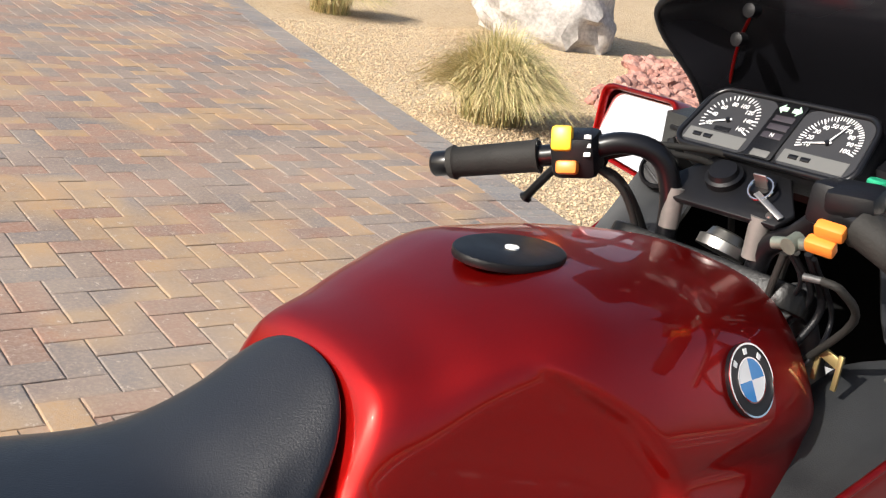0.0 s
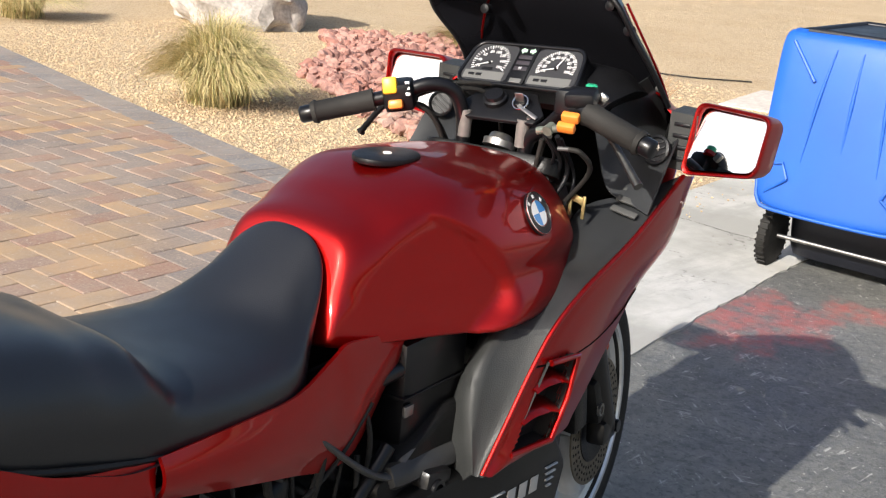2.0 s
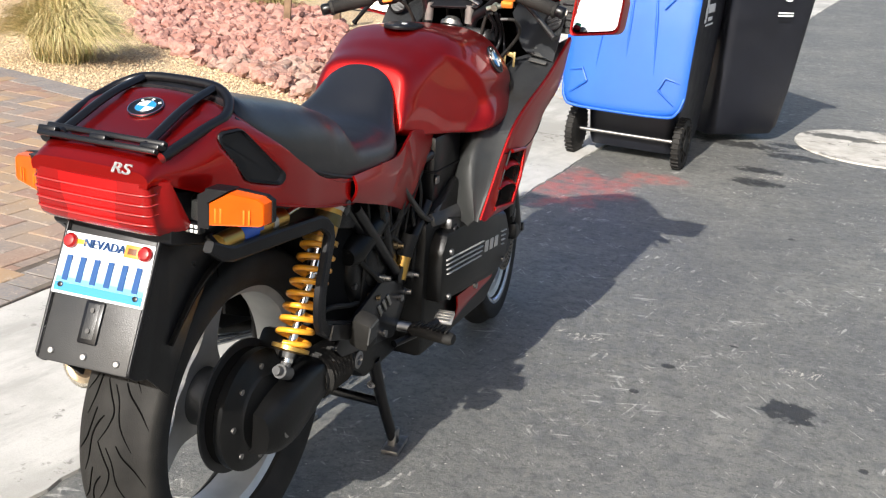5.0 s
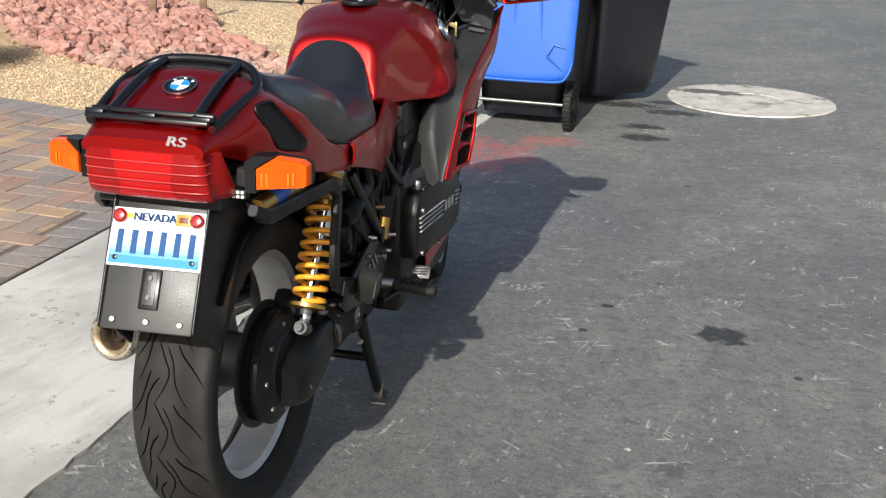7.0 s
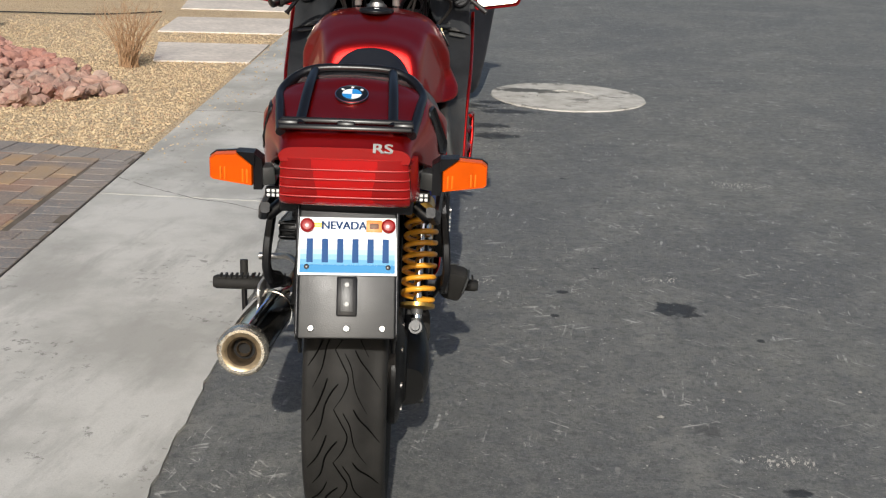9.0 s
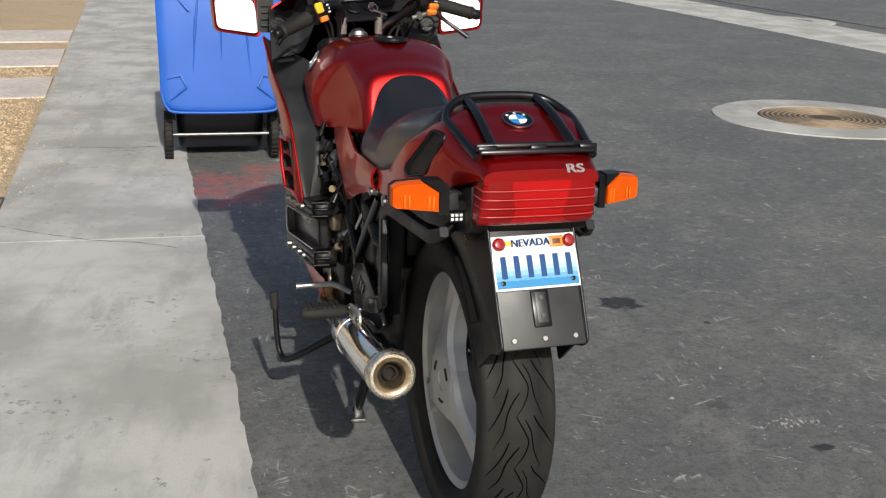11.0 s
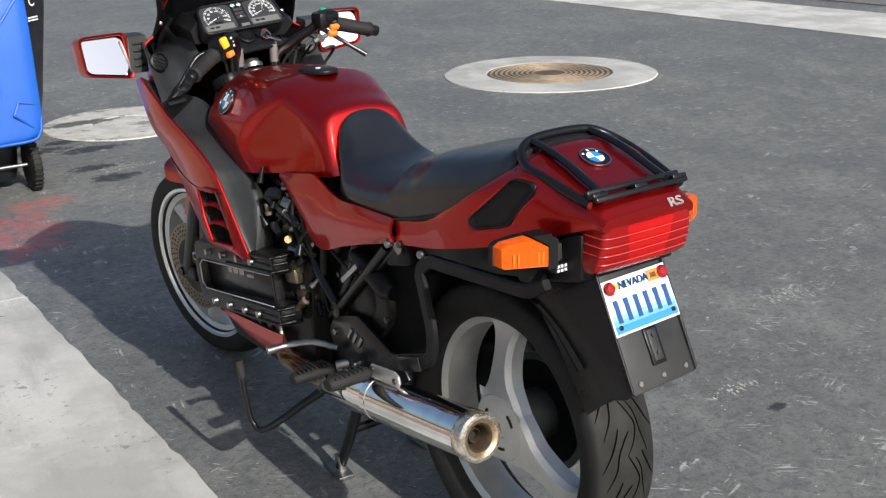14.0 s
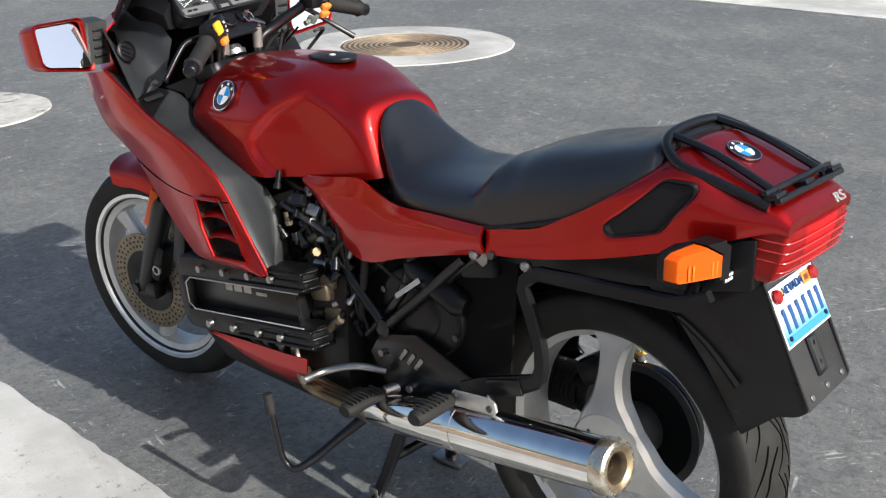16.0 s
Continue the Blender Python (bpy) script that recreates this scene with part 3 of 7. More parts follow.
tm = loft(mirror_half(T), 16, 12, True, True, 60)
for v in tm.vertices:
    x, y, z = abs(v.co.x), v.co.y, v.co.z
    if x > .06:
        # the knee plane, and the step that ends it in front
        e = y - .703
        lim = .151 + .205 * e + .055 * math.sqrt(e * e + .0036) - .0033 - .12 * (z - .80) + 1.1 * max(0.0, y - float(np.interp(z, KNEE_Z, KNEE_Y)))
        k = .011
        h = min(1.0, max(0.0, .5 + .5 * (lim - x) / k))
        v.co.x = math.copysign(lim * (1 - h) + x * h - k * h * (1 - h), v.co.x)
tank = part("fuel_tank", tm, RED, bike, "glossy dark red metallic fuel tank")
cap = [(0.046 * math.cos(w), 0.062 * math.sin(w)) for w in np.linspace(0, 2 * math.pi, 41)[:-1]]
capm = prism(cap, 0.0, 0.010, "z", 0.003)
capm.transform(pose(0, 0.806, 1.0050, -1.5))
filler = part("filler_cap", capm, PLASTIC, tank, "black oval filler cap cover")
part("cap_emblem", revolve([(1.0150, 0.007), (1.0165, 0.007)], 24, "z", (0, 0.808, 0.0)), WHITE, tank)


def roundel(r, m, parent):
    """A round emblem: black ring, blue and white quarters, at the pose m facing its z."""
    base = part("badge", moved(revolve([(-0.002, r), (0.0015, r), (0.003, r * 0.96), (0.003, 0.001)], 40, "z"), m), BLACKPAINT, parent, "round emblem, black ring with blue and white quarters")
    part("badge_rim", moved(joined(revolve([(0.003, r * 0.95), (0.0042, r * 0.95), (0.0042, r), (0.003, r)], 40, "z", closed=True), revolve([(0.003, r * 0.58), (0.0038, r * 0.58), (0.0038, r * 0.62), (0.003, r * 0.62)], 40, "z", closed=True)), m), CHROME, base)
    for q, material in enumerate((BLUE, WHITE, BLUE, WHITE)):
        a0 = math.pi / 2 * q
        pts = [(0, 0)] + [(r * 0.58 * math.cos(a0 + t), r * 0.58 * math.sin(a0 + t)) for t in np.linspace(0, math.pi / 2, 10)]
        part("quarter", moved(prism(pts, 0.003, 0.0036, "z"), m), material, base)
    bars = [prism([(r * k * math.cos(a + d), r * k * math.sin(a + d)) for k, d in ((0.70, -0.10), (0.86, -0.10), (0.86, 0.10), (0.70, 0.10))], 0.003, 0.0036, "z") for a in (math.pi * 0.76, math.pi * 0.5, math.pi * 0.24)]
    part("badge_mark", moved(joined(*bars), m), WHITE, base)


skin = BVHTree.FromPolygons([v.co for v in tm.vertices], [p.vertices[:] for p in tm.polygons])
for s, y in ((1, .975), (-1, .975)):
    face = Vector((s * .80, .05, .60)).normalized()
    aim = Vector((s * .166, y, .921))
    at, normal = skin.ray_cast(aim + face * .3, -face)[:2]
    normal = normal if normal.dot(face) > 0 else -normal
    roundel(0.036, Matrix.Translation(at + normal * .001) @ normal.to_track_quat("Z", "Y").to_matrix().to_4x4(), tank)

# seat
S = [half(0.546, (0, .940), (.032, .936), (.058, .918), (.074, .885), (.080, .835)),
     half(0.538, (0, .938), (.050, .930), (.082, .905), (.096, .866), (.099, .800)),
     half(0.515, (0, .896), (.064, .887), (.098, .862), (.119, .834), (.124, .766)),
     half(0.465, (0, .855), (.082, .846), (.128, .828), (.150, .804), (.151, .768)),
     half(0.39, (0, .842), (.094, .838), (.144, .823), (.164, .798), (.165, .770)),
     half(0.31, (0, .847), (.098, .844), (.150, .829), (.169, .804), (.170, .774)),
     half(0.256, (0, .858), (.097, .858), (.148, .842), (.169, .815), (.170, .779)),
     half(0.232, (0, .888), (.098, .888), (.150, .862), (.169, .825), (.170, .782)),
     half(0.210, (0, .908), (.098, .906), (.150, .878), (.169, .832), (.170, .785)),
     half(0.170, (0, .922), (.098, .919), (.146, .891), (.169, .845), (.169, .790)),
     half(0.12, (0, .940), (.100, .936), (.148, .910), (.169, .862), (.168, .808)),
     half(0.03, (0, .958), (.100, .954), (.145, .931), (.165, .890), (.168, .846)),
     half(-0.06, (0, .980), (.090, .975), (.128, .959), (.150, .928), (.155, .903)),
     half(-0.105, (0, .993), (.084, .988), (.120, .975), (.138, .950), (.140, .935)),
     half(-0.125, (0, .990), (.078, .986), (.110, .974), (.124, .958), (.126, .950))]
S = [[(x, y + .40 * (z - .812) * min(1, max(0, (y - .50) / .035)), z) for x, y, z in r] for r in S]
S = [r + [(r[-1][0] - .003, r[-1][1], r[-1][2] - .004), (r[-1][0] - .020, r[-1][1], r[-1][2] - .004)] for r in S]
part("seat", loft(mirror_half(S), 6, 5, True, True, 60), VINYL, bike, "black vinyl dual seat with stepped pillion")
for s in (1, -1):
    rail = tube([(s * x, y, z) for x, y, z in ((.138, .525, .770), (.165, .39, .772), (.169, .240, .780), (.173, .03, .842), (.158, -.07, .906), (.133, -.145, .957))], 0.004, 6, 4)
    part("seat_trim", rail, PLASTIC, bike)

# tail
TL = [half(.213, (0, .755), (.10, .764), (.163, .774), (.172, .783), (.172, .737)),
      half(.10, (0, .78), (.11, .786), (.166, .800), (.175, .808), (.174, .757)),
      half(.02, (0, .815), (.11, .826), (.169, .841), (.179, .848), (.178, .778)),
      half(-.06, (0, .885), (.10, .893), (.166, .905), (.177, .882), (.174, .800)),
      half(-.13, (0, .984), (.09, .974), (.146, .945), (.164, .89), (.164, .820)),
      half(-.19, (0, .972), (.09, .967), (.137, .955), (.154, .90), (.153, .838)),
      half(-.26, (0, .945), (.085, .942), (.120, .930), (.134, .895), (.132, .862)),
      half(-.322, (0, .924), (.078, .922), (.105, .914), (.116, .896), (.114, .882)),
      half(-.350, (0, .904), (.075, .903), (.100, .900), (.111, .890), (.110, .881))]
TL = [r + [(r[-1][0] - .002, r[-1][1], r[-1][2] - .003), (r[-1][0] - .016, r[-1][1], r[-1][2] - .003)] for r in TL]
pockets = []
tail = part("tail_fairing", loft(mirror_half(TL), 10, 10, True, True, 35), RED, bike, "dark red tail fairing")
for s in (1, -1):
    # a hollow in the tail's side, seen as a dark dished panel
    cells = BVHTree.FromPolygons([v.co for v in tail.data.vertices], [p.vertices[:] for p in tail.data.polygons])
    rim = np.array(round_poly([(-.050, .848), (-.062, .833), (-.150, .856), (-.206, .930), (-.202, .944), (-.150, .944)], .010, 4))
    mid = rim.mean(0)
    rows = []
    for k, d in ((1.03, -.002), (1.02, .0022), (.97, .0026), (.93, -.001), (.86, -.006), (.5, -.008), (.02, -.008)):
        row = []
        for p in rim:
            q = mid + (p - mid) * k
            hit_at = cells.ray_cast(Vector((s * .4, q[0], q[1])), Vector((-s, 0, 0)))[0]
            row.append((hit_at.x + s * d, q[0], q[1]))
        rows.append(row)
    pockets.append((rim, rows, s))
for rim, rows, s in pockets:
    for v in tail.data.vertices:
        if v.co.x * s > .05:
            v.co.x -= s * .022 * min(1.0, inside_depth((v.co.y, v.co.z), [tuple(p) for p in rim]) / .008)
    part("grab_pocket", loft(rows, 1, 1, True, True, 50), PLASTIC, tail, "black recessed grab pocket")
roundel(0.030, Matrix.Translation((0.002, -0.205, 0.9668)) @ pose(0, 0, 0, 20, 0, 0), tail)
rs = joined(*[moved(lettering("RS", 0.025, 0.001), Matrix.Translation((d, 0, 0))) for d in (-.0006, 0, .0006)])
rs.transform(Matrix.Diagonal((1.35, 1, 1, 1)))
part("model_letters", moved(rs, Matrix.Translation((0.064, -0.3500, 0.9035)) @ pose(0, 0, 0, 50, 0, 0)), PRINT, tail)

# tail lamp
lampT = [[(-hw, yf, zz), (-hw, yr + .020, zz), (-hw + .012, yr, zz), (0, yr - .004, zz), (hw - .012, yr, zz), (hw, yr + .020, zz), (hw, yf, zz)] for zz, yr, yf, hw in ((.884, -.350, -.305, .109), (.845, -.347, -.278, .111), (.808, -.337, -.252, .113), (.796, -.326, -.245, .111))]
lamp = part("tail_lamp", loft(lampT, 3, 4, True, True, 45), REDLENS, bike, "wide red ribbed tail lamp lens")
for k in range(4):
    zz = .866 - .0165 * k
    yy = -.3512 + .0008 * k * k
    part("lens_rib", tube([(-.111, -.29 + .010 * k, zz), (-.111, yy + .021, zz), (-.098, yy, zz), (0, yy - .004, zz), (.098, yy, zz), (.111, yy + .021, zz), (.111, -.29 + .010 * k, zz)], .0013, 6, 4), RIB, lamp)
# glow of the reflector behind the lens, put in as a brighter red middle
middle = [[(-.056, yr + .03, zz), (-.056, yr - .0034, zz), (0, yr - .0052, zz), (.056, yr - .0034, zz), (.056, yr + .03, zz)] for zz, yr in ((.883, -.350), (.845, -.347), (.808, -.337), (.797, -.327))]
part("lens_middle", loft(middle, 3, 1, True, True, 45), mat("lens_glow_red", (0.38, 0.005, 0.005), 0.25, 0.0, 0.1, spec=.3, vary=0.12, vary_scale=12), lamp)
part("tail_undertray", prism([(.25, .70), (.25, .76), (.0, .80), (-.20, .845), (-.30, .865), (-.30, .775), (-.22, .755), (.0, .715)], -.118, .118, "x", .006), PLASTIC, bike)

# rear mudguard and number plate
SATIN = mat("satin_black_moulding", (0.007, 0.007, 0.008), 0.34, spec=.3, bump=0.15, bump_scale=700, vary=0.2, rough_vary=0.08)
BOARD = mat("satin_black_board", (0.055, 0.055, 0.055), 0.38, 0.5, bump=0.2, bump_scale=500, vary=0.25, vary_scale=8, rough_vary=0.08)
YAW = Matrix.Translation((.006, -.33, 0)) @ pose(0, 0, 0, 0, 0, 3) @ Matrix.Translation((0, .33, 0))
SIDE = round_poly([(-.285, .805), (-.394, .578), (-.376, .563), (-.340, .552), (-.280, .497), (-.262, .530), (-.205, .612), (-.147, .682), (-.09, .725), (-.09, .79)], .006, 3)
guard = part("rear_mudguard", moved(prism(SIDE, -.089, -.083, "x", .002), YAW), SATIN, bike, "black flat-backed rear mudguard")
part("mudguard_side", moved(prism(SIDE, .083, .089, "x", .002), YAW), SATIN, guard)
for x in (-.087, .087):
    part("mudguard_edge", moved(tube([(x, y, z) for y, z in ((-.289, .797), (-.340, .690), (-.391, .583))], .0035, 8, 2), YAW), SATIN, guard)
board = block((0, 0, 0), (.168, .008, .250), .003)
GP = YAW @ Matrix.Translation((0, -.335, .686)) @ pose(0, 0, 0, -26.5)
part("mudguard_board", moved(board, GP), BOARD, guard)
part("bracket", moved(block((0, -.006, -.052), (.036, .006, .070), .003), GP), BLACKPAINT, guard)
part("bracket_face", moved(block((0, -.0088, -.050), (.022, .002, .058), .0008), GP), BOARD, guard)
for x, z in ((0, -.032), (0, -.066)):
    part("rivet", moved(revolve([(-.0125, .004), (-.0115, .004)], 12, "y", (x, 0, z)), GP), DARKSTEEL, guard)
for x in (-.062, 0, .062):
    part("screw", moved(revolve([(-.0075, .0045), (-.006, .0058), (-.003, .0058)], 16, "y", (x, 0, -.108)), GP), ALU, guard)
plate = part("number_plate", moved(block((0, -.008, .036), (.174, .004, .103), .0015), GP), PLATEW, bike, "white and blue metal number plate with plain number bars")
PF = GP @ Matrix.Translation((0, -.0112, .036))
part("plate_band", moved(prism([(-.083, -.047), (.083, -.047), (.083, -.033), (-.083, -.033)], 0, .0006, "y"), PF), PLATEB, plate)
for k, tone in enumerate(((.13, .34, .56), (.24, .44, .61), (.38, .54, .66), (.54, .64, .70))):
    part("plate_fade", moved(prism([(-.083, -.0328 + .009 * k), (.083, -.0328 + .009 * k), (.083, -.0238 + .009 * k), (-.083, -.0238 + .009 * k)], 0, .0005, "y"), PF), mat("plate_pale_blue", tone, .6, spec=.25), plate)
for k in range(6):
    part("number_bar", moved(block((-.066 + k * .0265, -.0008, -.008), (.011, .001, .042), .0003), PF), NAVY, plate)
nev = joined(*[moved(lettering("NEVADA", .0200, .0006), Matrix.Translation((d, 0, 0))) for d in (-.0007, 0, .0007)])
part("state_letters", moved(nev, PF @ Matrix.Translation((-.007, -.0008, .036)) @ pose(0, 0, 0, 90)), NAVY, plate)
part("sticker", moved(block((.046, -.0012, .036), (.028, .001, .021), .0003), PF), ORANGE, plate)
part("sticker_mark", moved(block((.046, -.002, .036), (.016, .0006, .010), .0002), PF), mat("sticker_dark", (.12, .04, .01), .5), plate)
part("yellow_mark", moved(block((-.052, -.0008, .037), (.020, .0008, .008), .0003), PF), YELLOW, plate)
for x in (-.071, .071):
    part("plate_reflector", moved(revolve([(-.010, .004), (-.009, .009), (-.005, .0125), (0, .0125)], 20, "y", (x, 0, .036)), PF), mat("reflector_red", (.26, .008, .008), .25, 0, .3), plate)
for x in (-.071, .071):
    part("plate_bolt", moved(revolve([(-.003, .003), (-.0025, .0045), (0, .0045)], 12, "y", (x, 0, -.037)), PF), BLACKPAINT, plate)

# indicators
AMBERGLINT = mat("amber_glint", (0.72, 0.15, 0.005), 0.25, 0.0, 0.3)
for s in (1, -1):
    ind = part("indicator", block((s * .149, -.248, .828), (.034, .040, .034), .005, (0, s * 4, -s * 14)), FADED, bike, "indicator with black housing and amber lens")
    face = ((.168, .811), (.168, .848), (.198, .867), (.240, .860), (.250, .852), (.250, .817), (.244, .813))
    cx, cz = .209, .836

    def ring(outline, d, k):
        return [(s * (cx + (x - cx) * k), min(-.272 + (x - .168) * .40 + d, -.198), cz + (z - cz) * k) for x, z in outline]

    lens = part("lens", loft([ring(face, .001, .90), ring(face, 0, .955), ring(face, .003, .99), ring(face, .024, 1.0)], 1, 1, True, True, 25), AMBER, ind, "amber faceted indicator lens")
    part("housing", loft([ring(face, .0235, 1.035), ring(face, .034, 1.035), ring(face, .056, .80), ring(face, .060, .6)], 1, 1, True, True, 25), PLASTIC, ind)
    part("lens_cap", loft([ring(((.164, .847), (.198, .870), (.164, .872)), d, 1.0) for d in (-.001, .034)], 1, 1, True, True, 25), PLASTIC, ind)
    part("inner_cheek", loft([ring(((.150, .806), (.1665, .804), (.1665, .870), (.150, .860)), d, 1.0) for d in (.004, .010, .044)], 1, 1, True, True, 25), PLASTIC, ind)
    # glints inside the lens, painted as small bars of paler amber
    for a in range(4):
        x = .178 + .008 * a + (.026 if a > 1 else 0)
        part("lens_prism", block((s * x, -.2722 + (x - .168) * .40, .828), (.0035, .0012, .024), .0003, (0, 0, s * 22)), AMBERGLINT, lens)
    part("stalk", rod((s * .09, -.23, .832), (s * .135, -.235, .838), .014), PLASTIC, ind)
    led = part("led_lamp", block((s * .132, -.256, .798), (.030, .018, .018), .003), PLASTIC, ind)
    for i in range(3):
        for j in range(2):
            part("led", block((s * (.1235 + i * .0085), -.2654, .7942 + j * .008), (.006, .003, .0055), .001), CLEAR, led)

# rack
rack = part("luggage_rack", tube([(-.112, -.315, .921), (-.124, -.22, .950), (-.128, -.165, .964), (-.108, -.125, .983), (-.070, -.108, .997), (0, -.104, 1.000), (.070, -.108, .997), (.108, -.125, .983), (.128, -.165, .964), (.124, -.22, .950), (.112, -.315, .921)], .0088, 10, 6), BLACKPAINT, bike, "black tubular luggage rack")
for s in (1, -1):
    part("rack_bar", tube([(s * .072, -.110, .997), (s * .076, -.20, .978), (s * .080, -.315, .934)], .0088, 8, 4, flat=.7), BLACKPAINT, rack)
    part("rack_foot", rod((s * .112, -.30, .925), (s * .105, -.29, .905), .007), BLACKPAINT, rack)
slot = joined(block((-.0, -.3275, .9325), (.226, .013, .010), .003, (-25, 0, 0)), block((0, -.304, .9395), (.226, .013, .010), .003, (-25, 0, 0)), *[block((x, -.3155, .9357), (w, .026, .009), .002, (-25, 0, 0)) for x, w in ((-.098, .034), (0, .030), (.098, .034))])
part("rack_plate", slot, BLACKPAINT, rack)

# side covers
for s in (1, -1):
    rows = []
    for (ty, tz), (by, bz), x in zip(((.742, .782), (.65, .799), (.566, .814), (.532, .804), (.45, .781), (.35, .785), (.216, .787)), ((.728, .768), (.655, .700), (.592, .645), (.535, .638), (.45, .668), (.35, .700), (.216, .738)), (.122, .136, .146, .150, .163, .174, .176) if s > 0 else (.158, .166, .168, .168, .172, .176, .176)):
        rows.append([(s * (x - .004), ty, tz), (s * (x + .004), ty * .65 + by * .35, tz * .65 + bz * .35), (s * (x + .003), ty * .3 + by * .7, tz * .3 + bz * .7), (s * (x - .006), by, bz)])
    part("side_cover", sheet(rows, .006 * (-s), 4, 3, 45), RED, bike, "dark red side cover")

GREYSLOT = mat("grey_louvre", (.055, .055, .052), .5, vary=.15)
# front fairing -------------------------------------------------------------
EDGE = [(.242, .785, .566), (.246, .838, .642), (.250, .888, .714), (.255, .937, .772), (.262, 1.01, .820), (.269, 1.15, .878), (.274, 1.305, .962)]
FRONT = [(.246, .805, .560), (.242, 1.02, .548), (.222, 1.11, .556), (.212, 1.225, .640), (.212, 1.318, .735), (.213, 1.440, .805), (.200, 1.535, .915)]
INNER = [(.222, .785, .560), (.205, .79, .640), (.192, .815, .715), (.180, .885, .768), (.164, .98, .808), (.152, 1.08, .846), (.150, 1.19, .900)]
LINING = mat("sun_greyed_lining", (.020, .021, .022), .48, spec=.4, bump=.2, bump_scale=600, vary=.3, vary_scale=10, rough_vary=.08)
LINER_AND_SHADE = mat("black_liner_and_shade", (.005, .005, .005), .8, vary=.2, spec=.1)
nose = [[(-.252, 1.325, 1.050), (-.200, 1.47, 1.040), (-.11, 1.57, 1.034), (0, 1.61, 1.032), (.11, 1.57, 1.034), (.200, 1.47, 1.040), (.252, 1.325, 1.050)],
        [(-.225, 1.34, .96), (-.205, 1.42, .90), (-.12, 1.56, .88), (0, 1.62, .87), (.12, 1.56, .88), (.205, 1.42, .90), (.225, 1.34, .96)],
        [(-.19, 1.30, .86), (-.202, 1.305, .79), (-.12, 1.46, .77), (0, 1.54, .76), (.12, 1.46, .77), (.202, 1.305, .79), (.19, 1.30, .86)]]
fairing = part("fairing", sheet(nose, -.005, 4, 4, 50), RED, bike, "dark red front fairing nose")
part("fairing_liner", sheet([[tuple(np.array(p) * (.94, 1, 1) - (0, .03, 0)) for p in r] for r in nose], .004, 4, 4, 50), LINER_AND_SHADE, fairing)
VENT = [(.922, .716), (.992, .712), (.945, .576), (.838, .584)]
VENT_BLACK = mat("vent_black", (.006, .006, .006), .7)
for s in (1, -1):
    rows = []
    for i, (e, f) in enumerate(zip(EDGE, FRONT)):
        e, f = np.array(e), np.array(f)
        row = []
        for t, b in ((0, 0), (.05, .004), (.12, .010), (.30, .020), (.50, .022), (.75, .014), (1, 0)):
            p = e * (1 - t) + f * t + (b * (.5 if i in (0, 6) else 1), 0, 0)
            row.append((s * p[0], p[1], p[2]))
        rows.append(row)
    wing = part("fairing_side", sheet(rows, .004 * (-s), 10, 8, 40, lambda c: inside_depth((c[1], c[2]), VENT) > .001), RED, fairing, "dark red lower fairing side with open vent")
    seam = []
    for t in np.linspace(0.02, .98, 9):
        i = 2 + 2 * t
        e = np.array([np.interp(i, range(7), [p[c] for p in EDGE]) for c in range(3)])
        f = np.array([np.interp(i, range(7), [p[c] for p in FRONT]) for c in range(3)])
        p = e * (1 - t) + f * t + (float(np.interp(t, (0, .05, .12, .30, .50, .75, 1), (0, .004, .010, .020, .022, .014, 0))), 0, 0)
        seam.append((s * p[0], p[1], p[2]))
    part("panel_seam", tube(seam, .0018, 6, 3), LINER_AND_SHADE, wing)
    rows = []
    for e, i in zip(EDGE, INNER):
        e, i = np.array(e) - (.003, 0, 0), np.array(i)
        rows.append([(s * p[0], p[1], p[2]) for p in (e, e * .7 + i * .3 + (0, .004, -.004), e * .35 + i * .65 + (0, .002, -.002), i, i - (.045, -.02, .05))])
    part("knee_panel", sheet(rows[2:], .005 * s, 5, 3, 50), LINING, fairing, "black inner cockpit side panel")
    flap = [[(s * (abs(x) + .003), y - .005, z) for x, y, z in r] for r in rows[:3]] + [[(s * (abs(x) + .002), y - .004, z - .004) for x, y, z in rows[3]]]
    part("knee_flap", sheet(flap, .006 * s, 5, 3, 50), FADED, fairing, "faded grey rubber knee flap")
    part("edge_bead", tube([(s * (x + .002), y - .002, z) for x, y, z in EDGE], .0045, 8, 6), RED, fairing)
    # vent box with louvres and rim
    vq = [np.array((x, y, z)) for x, (y, z) in zip((.262, .272, .266, .256), VENT)]
    box = [[(s * p[0], p[1], p[2]) for p in vq], [(s * (p[0] - .035), p[1] + .005, p[2]) for p in vq]]
    vent = part("vent", loft(box, 1, 1, True, False, 30), VENT_BLACK, wing, "black cooling vent with red louvres")
    part("vent_back", mesh_of(box[1], [(0, 1, 2, 3)]), VENT_BLACK, vent)
    part("vent_rim", tube([(s * (p[0] + .002), p[1], p[2]) for p in (vq[0], vq[1], vq[1] * .5 + vq[2] * .5 + (.003, .004, 0), vq[2], vq[3])], .0055, 8, 1), RED, vent)
    for t in (.34, .68):
        a, b = vq[0] * (1 - t) + vq[3] * t, vq[1] * (1 - t) + vq[2] * t
        m_ = .5 * (a + b) + (.004, 0, .010)
        lv = [[(s * (p[0] + dx), p[1], p[2] + dz) for p in (a, a * .5 + m_ * .5 + (0, 0, .003), m_, m_ * .5 + b * .5 + (0, 0, .003), b)] for dx, dz in ((.002, 0), (-.012, .010), (-.03, .016))]
        part("louvre", sheet(lv, .003, 2, 3, 50), RED, vent)
    # slots
    for k in range(3):
        q = (.226 - .002 * k, 1.188 + .024 * k, .906 + .013 * k)
        part("slot", block((s * q[0], q[1], q[2]), (.050, .013, .005), .002, (32, s * 8, 0)), GREYSLOT, fairing)
